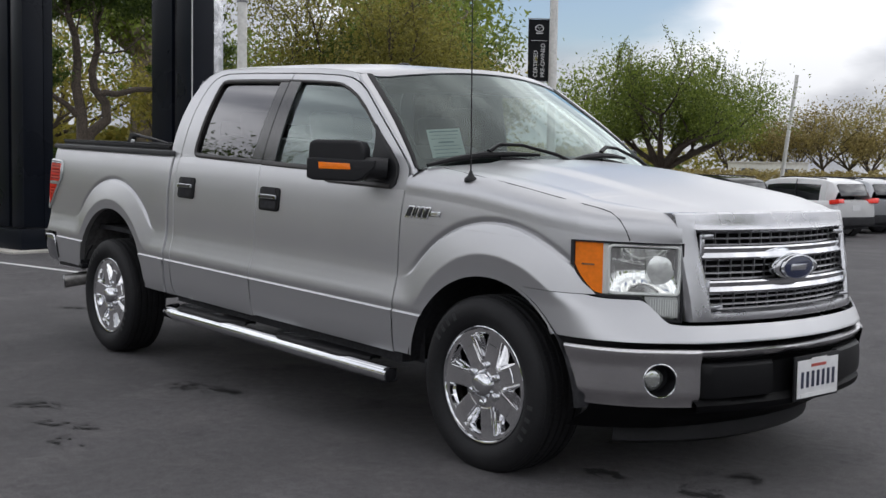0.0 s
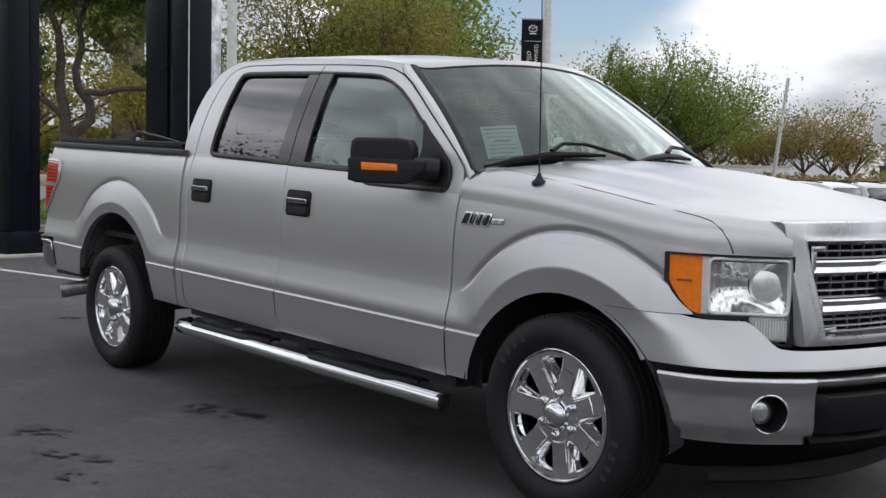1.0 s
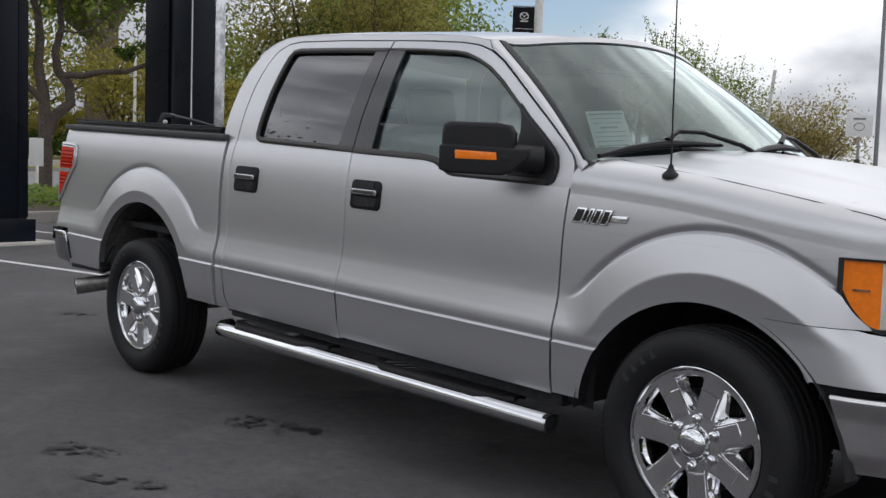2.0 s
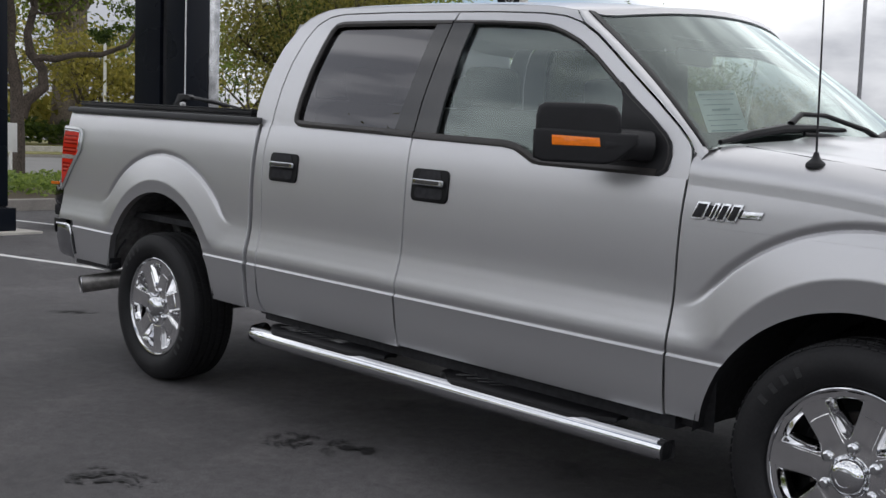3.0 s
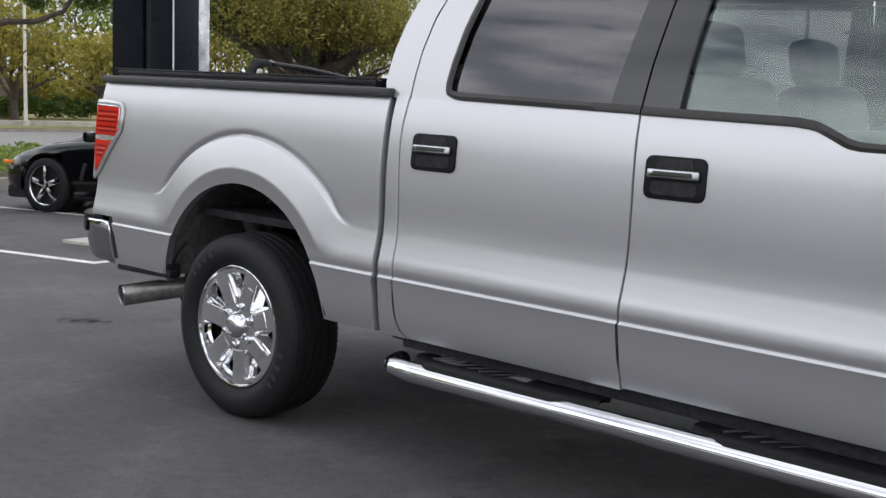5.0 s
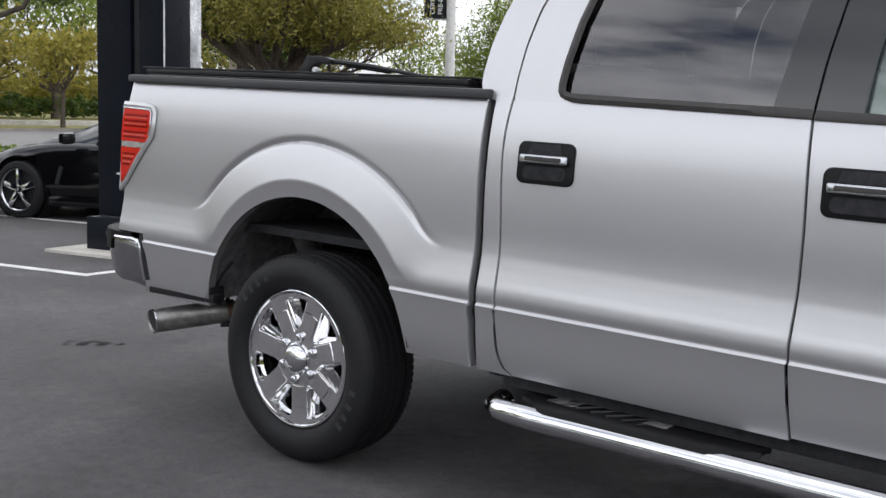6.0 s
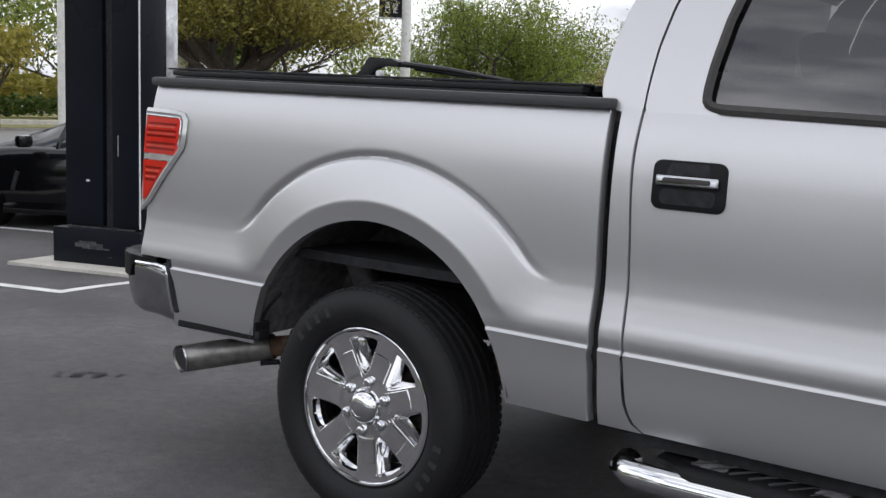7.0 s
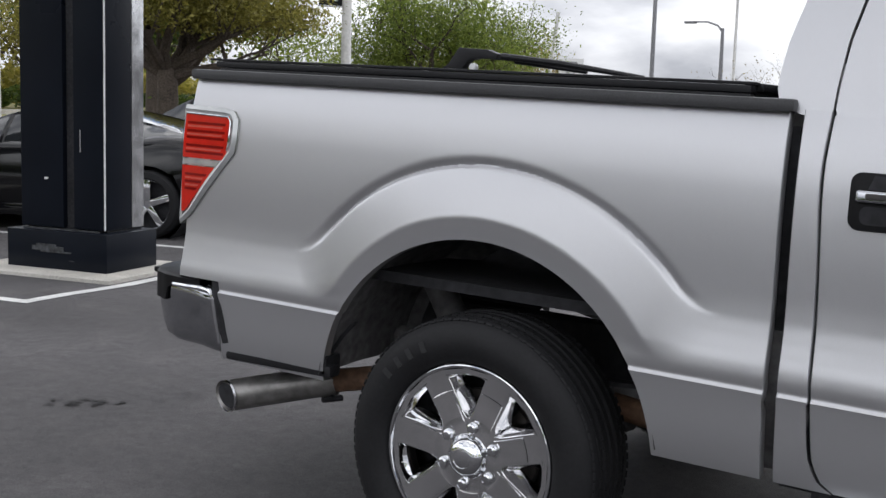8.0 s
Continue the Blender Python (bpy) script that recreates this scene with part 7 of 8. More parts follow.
# square sign on a post, far off: plain shapes only
sg = thing("pylon_sign", "white square pylon sign far behind the lot", "sign", (-62.37, 132.39, 2.2), rz=26)
part("face", box((0, 0, 5.2), (3.2, 0.25, 2.8), 0.03), M["sign_white"], sg)
part("post", box((0, 0, 0.85), (0.35, 0.2, 6.1), 0.02), M["galv"], sg)
part("heading_bar", box((0, -0.14, 6.05), (1.5, 0.02, 0.26)), M["galv"], sg)
bm = bmesh.new()
add_tube(bm, [(0.62 * math.cos(a), -0.15, 5.05 + 0.48 * math.sin(a)) for a in [2 * math.pi * k / 24 for k in range(25)]], 0.06, 6)
part("ring_mark", bm, M["galv"], sg)
# small post with a pale notice by the planting bed
ns = thing("notice_board", "small white notice board on a short post", "sign", (-18.3, 6.36, gz(-18.3)), rz=-65)
part("board", box((0, 0, 1.12), (0.42, 0.03, 0.62), 0.01), M["sign_white"], ns)
part("post", box((0, 0.02, 0.42), (0.06, 0.04, 0.84), 0.005), M["pole"], ns)
part("red_bar", box((0, -0.018, 1.14), (0.26, 0.006, 0.05)), M["plate_red"], ns)


# ---- trees ----
def tree(label, at, h, spread, trunk_r, fork, leaf, n_leaf, size, seed, bark="bark", limbs=6, droop=0.0, lean=(0, 0), clump=0.16, name="tree", kind_group="", top_twigs=0, z0=None, squash=0.75, rise=(0.45, 1.3), base_z=None):
    rnd = random.Random(seed)
    t = thing(name, label, "tree", (at[0], at[1], gz(at[0]) if z0 is None else z0), group=kind_group)
    bm = bmesh.new()
    ends = []

    def limb(p, d, length, r, depth):
        pts, rs = [p], [r]
        n = 4
        for k in range(n):
            d = (d + Vector((rnd.uniform(-.25, .25), rnd.uniform(-.25, .25), rnd.uniform(-.06, .16) - droop))).normalized()
            p = p + d * length / n
            pts.append(p)
            rs.append(r * (1 - 0.5 * (k + 1) / n))
        add_tube(bm, pts, rs, 7 if depth < 2 else 5, caps=False)
        if depth < 3:
            for _ in range(3 if depth < 2 else 2):
                a = rnd.uniform(0, 6.28)
                side = Vector((math.cos(a), math.sin(a), rnd.uniform(0.0, 0.7)))
                limb(pts[rnd.choice((2, 3, 4))], (d * 0.7 + side * 0.8).normalized(), length * rnd.uniform(0.5, 0.72), rs[-1] * 0.8, depth + 1)
        if depth >= 1:
            ends.append((pts[-1], depth))
            ends.append((pts[2], depth))
    base = Vector((0, 0, -0.1))
    pts = [base, Vector((lean[0] * .3 + rnd.uniform(-.05, .05), lean[1] * .3, fork * .35)), Vector((lean[0] * .6 + rnd.uniform(-.1, .1), lean[1] * .6, fork * .7)), Vector((lean[0], lean[1], fork))]
    add_tube(bm, pts, [trunk_r * 1.25, trunk_r, trunk_r * .92, trunk_r * .85], 10, caps=False)
    for k in range(limbs):
        a = 2 * math.pi * k / limbs + rnd.uniform(-.4, .4)
        up = rnd.uniform(*rise)
        d = Vector((math.cos(a), math.sin(a), up)).normalized()
        limb(pts[-1] - Vector((0, 0, rnd.uniform(0, fork * .15))), d, (spread * 0.62 if up < 0.8 else (h - fork) * 0.5) * rnd.uniform(.8, 1.1), trunk_r * rnd.uniform(.42, .6), 0)
    # slender shoots above the crown
    shoots = []
    for _ in range(top_twigs):
        p, dep = rnd.choice([e for e in ends if e[0].z > h * 0.55] or ends)
        d = Vector((rnd.uniform(-.5, .5), rnd.uniform(-.5, .5), 1.0)).normalized()
        n = rnd.uniform(0.10, 0.22) * h
        q = [p, p + d * n * .5, p + (d + Vector((rnd.uniform(-.3, .3), rnd.uniform(-.3, .3), 0))) * n]
        add_tube(bm, q, [0.018, 0.012, 0.006], 4, caps=False)
        shoots += [q[1].lerp(q[2], rnd.random()) if rnd.random() < .7 else q[0].lerp(q[1], rnd.random()) for _ in range(34)]
    part("trunk", bm, M[bark], t)
    # leaves round the limb ends
    verts, faces = [], []
    top = [e for e in ends if e[0].z < h * 1.05]
    cl = spread * clump
    for k in range(n_leaf + len(shoots)):
        if k < len(shoots):
            p = shoots[k] + Vector((rnd.gauss(0, .07), rnd.gauss(0, .07), rnd.gauss(0, .07)))
        else:
            e, dep = rnd.choice(top)
            p = e + Vector((rnd.gauss(0, cl), rnd.gauss(0, cl), rnd.gauss(0, cl * squash)))
            if base_z is not None and p.z < base_z + 0.35 * noise.noise(p * 0.9):
                p.z = base_z + abs(p.z - base_z) * 0.5 + rnd.uniform(0.0, 0.5)
        s = size * rnd.uniform(0.6, 1.3)
        u = Vector((rnd.gauss(0, 1), rnd.gauss(0, 1), rnd.gauss(0, 1))).normalized()
        v = u.cross(Vector((rnd.gauss(0, 1), rnd.gauss(0, 1), rnd.gauss(0, 1)))).normalized()
        i = len(verts)
        verts += [p - u * s, p + v * s * 0.42, p + u * s, p - v * s * 0.42]
        faces.append((i, i + 1, i + 2, i + 3))
    me = bpy.data.meshes.new("crown")
    me.from_pydata(verts, [], faces)
    me.materials.append(M[leaf])
    cr = new("crown", me)
    cr.parent = t
    tagged(cr, kind="stuff")
    return t


# street side, from the planting strip northwards
def winding_tree(label, at, across, boughs, clumps, leaf, n_leaf, size, seed):
    """A tree of a few winding stems and ragged clumps of leaves; across is the direction its stems spread in."""
    rnd = random.Random(seed)
    t = thing("tree", label, "tree", (at[0], at[1], gz(at[0])))
    side = Vector((across[0], across[1], 0)).normalized()
    deep = Vector((-side.y, side.x, 0))
    bm = bmesh.new()
    tips = []

    def twig(p, d, length, r, depth):
        pts = [p]
        for _ in range(3):
            d = (d + Vector((rnd.uniform(-.4, .4), rnd.uniform(-.4, .4), rnd.uniform(-.25, .35)))).normalized()
            pts.append(pts[-1] + d * length / 3)
        add_tube(bm, pts, [r, r * .8, r * .6, r * .4], 5, caps=False)
        tips.append(pts[-1])
        if depth:
            for q in pts[1:]:
                twig(q, (d + Vector((rnd.uniform(-1, 1), rnd.uniform(-1, 1), rnd.uniform(-.1, .8)))).normalized(), length * .6, r * .5, depth - 1)
    for r0, r1, line in boughs:
        pts = [side * s + deep * d + Vector((0, 0, z)) for s, d, z in line]
        n = len(pts) - 1
        add_tube(bm, pts, [lerp(r0, r1, k / n) for k in range(n + 1)], 9, caps=False)
        for p in pts[n // 2:]:
            if p.z > 4.2:
                for _ in range(2):
                    twig(p, Vector((rnd.uniform(-1, 1), rnd.uniform(-1, 1), rnd.uniform(.2, 1))).normalized(), rnd.uniform(.7, 1.3), r1 * .45, 1)
    part("trunk", bm, M["bark"], t)
    verts, faces = [], []
    total = sum(c[5] for c in clumps)
    for s, d, z, rad, flat, share in clumps:
        knots = []
        for _ in range(max(6, int(26 * share))):
            v = Vector((rnd.gauss(0, 1), rnd.gauss(0, 1), rnd.gauss(0, 1))).normalized() * rad * rnd.random() ** 0.4
            knots.append(side * s + deep * d + Vector((v.x, v.y, z + v.z * flat)))
        for _ in range(int(n_leaf * share / total)):
            c = rnd.choice(knots)
            k = rad * 0.20
            p = c + Vector((rnd.gauss(0, k), rnd.gauss(0, k), rnd.gauss(0, k * .6)))
            w = size * rnd.uniform(0.6, 1.3)
            u = Vector((rnd.gauss(0, 1), rnd.gauss(0, 1), rnd.gauss(0, 1))).normalized()
            v = u.cross(Vector((rnd.gauss(0, 1), rnd.gauss(0, 1), rnd.gauss(0, 1)))).normalized()
            i = len(verts)
            verts += [p - u * w, p + v * w * 0.42, p + u * w, p - v * w * 0.42]
            faces.append((i, i + 1, i + 2, i + 3))
    me = bpy.data.meshes.new("crown")
    me.from_pydata(verts, [], faces)
    me.materials.append(M[leaf])
    cr = new("crown", me)
    cr.parent = t
    tagged(cr, kind="stuff")
    return t


winding_tree("tall leafy tree with two winding dark stems and one level limb", (-22.0, 8.5), (0.40, 0.916), [
    (0.19, 0.07, [(-0.30, 0, -0.1), (-0.28, 0, 1.0), (-0.31, 0, 2.0), (-0.32, 0, 2.5), (-0.47, 0.05, 3.27), (-0.42, 0.1, 3.9), (-0.47, 0.1, 4.55), (-0.65, 0, 5.1), (-0.8, -0.1, 6.0)]),
    (0.17, 0.06, [(-0.22, 0.1, 1.6), (-0.10, 0.1, 2.0), (0.32, 0.2, 2.37), (0.29, 0.2, 2.82), (0.0, 0.2, 3.2), (-0.06, 0.2, 3.66), (0.10, 0.25, 4.3), (0.03, 0.3, 4.9), (0.4, 0.4, 5.9)]),
    (0.10, 0.05, [(0.08, 0.2, 3.02), (0.30, 0.1, 3.10), (0.58, 0.0, 3.06), (1.08, -0.1, 3.20), (1.66, -0.2, 3.22), (2.3, -0.2, 3.5), (2.9, -0.2, 4.5)]),
    (0.045, 0.02, [(-0.04, 0.2, 4.05), (0.18, 0.1, 4.20), (0.39, 0.1, 4.16), (0.82, 0.0, 4.24), (1.3, 0.0, 4.7)]),
    (0.09, 0.04, [(-0.36, 0, 2.4), (-0.72, -0.1, 2.75), (-1.1, -0.2, 3.0), (-1.6, -0.2, 3.6), (-2.2, -0.2, 4.6)])],
    [(-0.2, 0.0, 5.9, 1.15, 0.62, 1.6), (1.1, 0.2, 5.75, 0.95, 0.65, 1.2), (-1.5, 0.0, 5.6, 1.0, 0.8, 1.2), (2.2, -0.1, 5.5, 0.9, 0.9, 1.0), (0.3, 0.1, 7.2, 1.9, 0.6, 1.8), (-1.35, -0.2, 3.9, 0.75, 0.9, 0.5), (1.75, -0.3, 3.75, 0.42, 0.9, 0.16), (2.9, -0.2, 4.3, 0.8, 1.0, 0.6)],
    "leaf_dark", 26000, 0.062, 11)
tree("broad olive-green tree with many low dark limbs", (-16.0, 13.8), 7.0, 3.5, 0.24, 2.0, "leaf_olive", 40000, 0.054, 12, limbs=10, clump=0.125, top_twigs=50, rise=(0.3, 1.2), base_z=2.7)
tree("dense green tree with bare twigs on top", (-19.3, 29.4), 6.3, 3.7, 0.27, 1.4, "leaf_green", 44000, 0.056, 14, limbs=9, clump=0.135, top_twigs=90, rise=(0.22, 1.05), base_z=2.35)
tree("dark-leaved tree between the lot and the street", (-20.0, 17.9), 6.0, 3.4, 0.20, 2.0, "leaf_dark", 16000, 0.075, 15, limbs=7, clump=0.16)
tree("slender dark-trunked tree beside a broader one", (-17.6, 13.9), 6.4, 2.6, 0.15, 2.6, "leaf_dark", 9000, 0.06, 13, limbs=5, clump=0.15, lean=(0.25, 0.1))
tree("green street tree with an open crown", (-27.0, 24.0), 8.0, 4.2, 0.22, 2.6, "leaf_green", 12000, 0.11, 16, limbs=6)
for k, (az, d, h, sp, leafm) in enumerate([(125.0, 172, 12.0, 6.5, "leaf_olive"), (123.3, 176, 12.5, 6.5, "leaf_brown"), (121.9, 182, 12.0, 6.0, "leaf_brown"), (120.6, 178, 14.5, 7.0, "leaf_brown"), (119.4, 186, 13.5, 6.5, "leaf_olive"), (118.4, 178, 11.5, 6.0, "leaf_brown")]):
    tree("thin brownish tree in early leaf" if leafm == "leaf_brown" else "olive tree in early leaf beyond the cars", (7.09 + d * math.cos(radians(az)), -4.17 + d * math.sin(radians(az))), h, sp, 0.28, h * 0.16, leafm, 3800, 0.24, 17 + k, limbs=9, clump=0.17, z0=0.0, kind_group="distant trees")
tree("bare grey tree with thin twigs", (-10.7, 39.9), 4.4, 2.4, 0.09, 1.2, "leaf_brown", 260, 0.05, 26, limbs=9)
# far side of the street
far = [(-55.0, 12.0, 9, "leaf_olive"), (-58.0, 20.0, 11, "leaf_yellow"), (-56.0, 28.0, 8, "leaf_yellow"), (-60.0, 36.0, 11, "leaf_green"), (-57.0, 44.0, 9, "leaf_olive"), (-59.0, 52.0, 12, "leaf_green"), (-62.0, 60.0, 10, "leaf_olive"), (-60.0, 4.0, 11, "leaf_green"), (-58.0, 70.0, 11, "leaf_green"), (-64.0, 24.0, 14, "leaf_green"), (-66.0, 46.0, 14, "leaf_dark"), (-63.0, -5.0, 12, "leaf_olive")]
for k, (x, y, h, leafm) in enumerate(far):
    tree("tall roadside tree across the street", (x, y), h, h * 0.55, 0.25, h * 0.22, leafm, 3800, 0.19, 40 + k, limbs=7, kind_group="roadside trees", clump=0.19)
tree("young yellow-green street tree on the verge", (-48.26, 29.02), 5.6, 3.0, 0.12, 2.1, "leaf_yellow", 3000, 0.16, 60, limbs=6)
tree("eucalyptus with a thick pale peeling trunk", (-62.0, 29.5), 17, 6, 1.15, 9.0, "leaf_green", 6000, 0.26, 61, bark="bark_pale", limbs=6)
tree("eucalyptus with a thick pale peeling trunk", (-38.5, 32.4), 13, 5, 0.60, 6.0, "leaf_green", 5000, 0.22, 62, bark="bark_pale", limbs=6)
# behind the camera, seen only as reflections
# the one at (30, 18) is made tall to darken the grille chrome
for k, (x, y, h, leafm) in enumerate([(-14, -31, 9, "leaf_dark"), (-6, -38, 9, "leaf_dark"), (2, -36, 8, "leaf_olive"), (10, -37, 9, "leaf_green"), (18, -33, 8, "leaf_dark"), (26, -24, 8, "leaf_olive"), (30, -10, 9, "leaf_green"), (32, 4, 8, "leaf_dark"), (-20, -22, 9.5, "leaf_olive"), (30, 18, 13, "leaf_dark"), (-29, -20, 10.5, "leaf_dark"), (-42, -22, 9, "leaf_green"), (-52, -16, 10, "leaf_dark"), (-19, -36, 9, "leaf_dark"), (-62, -30, 10, "leaf_olive")]):
    tree("leafy tree out of view, added for reflections", (x, y), h, h * 0.6, 0.22, h * 0.2, leafm, 15000 if k in (0, 8, 10) else 7000, 0.13 if k in (0, 8, 10) else 0.20, 80 + k, limbs=7, kind_group="trees behind the lot", clump=0.2)


def leaf_bank(name, label, boxes, leaf, n, size, seed, category):
    """A hedge or ground cover: small leaves packed in lumpy banks."""
    rnd = random.Random(seed)
    verts, faces = [], []
    vol = [(a1 - a0) * (b1 - b0) for a0, a1, b0, b1, z0, z1 in boxes]
    for (a0, a1, b0, b1, z0, z1), q in zip(boxes, vol):
        for _ in range(int(n * q / sum(vol))):
            a, b = rnd.uniform(a0, a1), rnd.uniform(b0, b1)
            lump = 0.65 + 0.35 * noise.noise(Vector((a * 1.1, b * 1.1, 3.0)))
            z = z0 + (z1 - z0) * lump * (1 - rnd.random() ** 2 * 0.8)
            p = lot(a, b, z)
            s = size * rnd.uniform(0.6, 1.3)
            u = Vector((rnd.gauss(0, 1), rnd.gauss(0, 1), rnd.gauss(0, 0.6))).normalized()
            v = u.cross(Vector((rnd.gauss(0, 1), rnd.gauss(0, 1), rnd.gauss(0, 1)))).normalized()
            i = len(verts)
            verts += [p - u * s, p + v * s * 0.5, p + u * s, p - v * s * 0.5]
            faces.append((i, i + 1, i + 2, i + 3))
    me = bpy.data.meshes.new(name)
    me.from_pydata(verts, [], faces)
    me.materials.append(M[leaf])
    return tagged(new(name, me), label, category, "", "stuff")


leaf_bank("ground_cover", "low green leafy ground cover in the planting strip", [(-16.0, -11.85, -2, 14, 0.12, 0.62)], "leaf_hedge", 14000, 0.055, 5, "hedge")
leaf_bank("far_hedge", "dark clipped hedge across the street", [(-55, -52.5, -10, 110, 0.4, 2.3)], "leaf_dark", 16000, 0.22, 6, "hedge")
leaf_bank("far_bushes", "yellow-green bushes behind the far hedge", [(-62, -55.5, -20, 110, 0.4, 4.2)], "leaf_yellow", 14000, 0.36, 7, "bushes")
leaf_bank("distant_wood", "dense distant roadside trees", [(-90, -66, -60, 160, 0.0, 5.5)], "leaf_olive", 10000, 0.50, 8, "woods")
leaf_bank("back_hedge", "brownish bushes behind the parked cars", [(-60, -2, 92, 100, 0.0, 1.9)], "leaf_brown", 9000, 0.20, 9, "bushes")


# ---- palm ----
pm = thing("palm_tree", "short fan palm with drooping dry fronds", "tree", (-47.9, 103.2, 0.1))
part("trunk", add_tube(bmesh.new(), [(0, 0, -0.1), (0.05, 0, 1.2), (0.02, 0.05, 2.6)], [0.42, 0.34, 0.30], 12), M["bark"], pm)
rnd_p = random.Random(5)
verts, faces = [], []
for k in range(46):
    a, up = rnd_p.uniform(0, 6.28), rnd_p.uniform(-0.9, 1.1)
    d = Vector((math.cos(a), math.sin(a), up)).normalized()
    tip = Vector((0, 0, 2.7)) + d * rnd_p.uniform(1.0, 1.5)
    side = d.cross(Vector((0, 0, 1))).normalized()
    for j in range(9):
        w = (j - 4) / 4
        e = tip + (side * w * 0.75 + d * (0.8 - 0.35 * abs(w))) + Vector((0, 0, -0.35 * abs(w) - rnd_p.uniform(0.05, 0.3)))
        n = (e - tip).cross(Vector((0, 0, 1))).normalized() * 0.05
        i = len(verts)
        verts += [tip, (tip + e) / 2 + n, e, (tip + e) / 2 - n]
        faces.append((i, i + 1, i + 2, i + 3))
me = bpy.data.meshes.new("fronds")
me.from_pydata(verts, [], faces)
me.materials.append(M["leaf_olive"])
fr = new("fronds", me)
fr.parent = pm
tagged(fr, kind="stuff")


# ---- parked vehicles ----
def car_wheel(parent, x, y, r, w, spokes=5):
    s = 1 if y > 0 else -1
    m = Matrix.Translation((x, y, r))
    bm = bmesh.new()
    add_lathe(bm, [(r * .74, -w / 2), (r * .78, -w * .55), (r * .93, -w * .5), (r, -w * .36), (r, w * .36), (r * .93, w * .5), (r * .78, w * .55), (r * .74, w / 2)], 36, m)
    wh = part("wheel", bm, M["rubber"], parent)
    bm = bmesh.new()
    f = s * w / 2
    add_lathe(bm, [(r * .77, f), (r * .76, f * .92), (r * .71, f * .8), (r * .69, 0), ], 36, m)
    add_lathe(bm, [(0.0001, f * .75), (r * .13, f * .74), (r * .15, f * .5)], 20, m)
    for k in range(spokes):
        a = 2 * math.pi * k / spokes + 0.3
        rot = Matrix.Rotation(-a, 3, "Y")
        add_box(bm, m @ (rot @ Vector((r * .42, f * .66, 0))), (r * .62, abs(f) * .3, r * .20), 0.004, rot)
    part("rim", bm, M["chrome"], wh)
    bm = bmesh.new()
    add_lathe(bm, [(r * .70, f * .2), (0.0001, f * .2)], 24, m)
    part("rim_back", bm, M["under"], wh)


def car(name, label, at, rz, L, Wd, body, glassline, paint, lower, r_wheel, wheels, tail=None, spokes=5):
    """body: stations (x, bottom, top, width factor); glassline: stations (x, roof height, roof width factor)."""
    c = thing(name, label, "car", at, rz)
    hw = Wd / 2
    zb_, zt_, wf_ = (curve([(s[0], s[k]) for s in body]) for k in (1, 2, 3))
    xs = steps(body[0][0], body[-1][0], 56)
    rows = []
    for x in xs:
        zb, zt, w = zb_(x), zt_(x), hw * wf_(x)
        h = zt - zb
        sec = [(0, zb), (w * .80, zb), (w * .95, zb + h * .08), (w, zb + h * .30), (w * 1.0, zb + h * .55), (w * .975, zb + h * .80), (w * .93, zb + h * .93), (w * .84, zt), (w * .45, zt + .012), (0, zt + .018)]
        rows.append([Vector((x, y, z)) for y, z in sec])
    bm = sheet(rows)
    for row in (rows[0], rows[-1]):
        bm.faces.new([bm.verts.new(p) for p in row])
    both(bm)
    bmesh.ops.recalc_face_normals(bm, faces=bm.faces[:])
    # wheel openings
    for wx in wheels:
        gone = [f for f in bm.faces if math.hypot(f.calc_center_median().x - wx, f.calc_center_median().z - r_wheel) < r_wheel * 1.12 and abs(f.calc_center_median().y) > hw * .62]
        bmesh.ops.delete(bm, geom=gone, context="FACES")
        for v in bm.verts:
            d = math.hypot(v.co.x - wx, v.co.z - r_wheel)
            if v.is_boundary and 0.01 < d < r_wheel * 1.3 and abs(v.co.y) > hw * .6:
                k = r_wheel * 1.13 / d
                v.co.x, v.co.z = wx + (v.co.x - wx) * k, max(v.co.z if k < 1 else 0, r_wheel + (v.co.z - r_wheel) * k)
    part("body", bm, M[paint], c, sharp=50)
    # lower cladding
    bm = bmesh.new()
    add_box(bm, ((body[0][0] + body[-1][0]) / 2, 0, body[len(body) // 2][1] + .06), (L * .93, Wd * .86, .16), .04)
    part("underside", bm, M["under"], c)
    for wx in wheels:
        for s in (-1, 1):
            bm = bmesh.new()
            add_lathe(bm, [(r_wheel * 1.14, -.02), (r_wheel * 1.20, -.015), (r_wheel * 1.20, .02)], 40, Matrix.Translation((wx, s * hw * .965, r_wheel)))
            bmesh.ops.delete(bm, geom=[v for v in bm.verts if v.co.z < r_wheel * .75], context="VERTS")
            part("arch_trim", bm, M[lower], c)
            bm = bmesh.new()
            add_lathe(bm, [(r_wheel * 1.15, 0), (r_wheel * 1.15, -s * .28), (0.001, -s * .28)], 30, Matrix.Translation((wx, s * hw * .95, r_wheel)))
            part("arch_liner", bm, M["under"], c)
            car_wheel(c, wx, s * (hw * .90), r_wheel, .22, spokes)
    # greenhouse
    zr_, wr_ = (curve([(s[0], s[k]) for s in glassline]) for k in (1, 2))
    gs = steps(glassline[0][0], glassline[-1][0], 30)
    rows_g, rows_r = [], []
    for x in gs:
        zb = zt_(x) - .03
        zr = max(zr_(x), zb + .002)
        wb, wr = hw * wf_(x) * .87, hw * wr_(x)
        k = min(1, (zr - zb) / .2)
        rows_g.append([Vector((x, lerp(wb, lerp(wb, wr, k), t) + .02 * math.sin(math.pi * t) * k, lerp(zb, zr - .045 * k, t))) for t in steps(0, 1, 5)])
        rr = lerp(wb, wr, k)
        rows_r.append([Vector((x, rr, zr - .05 * k)), Vector((x, rr * .97, zr - .018)), Vector((x, rr * .8, zr)), Vector((x, rr * .4, zr + .02)), Vector((x, 0, zr + .026))])
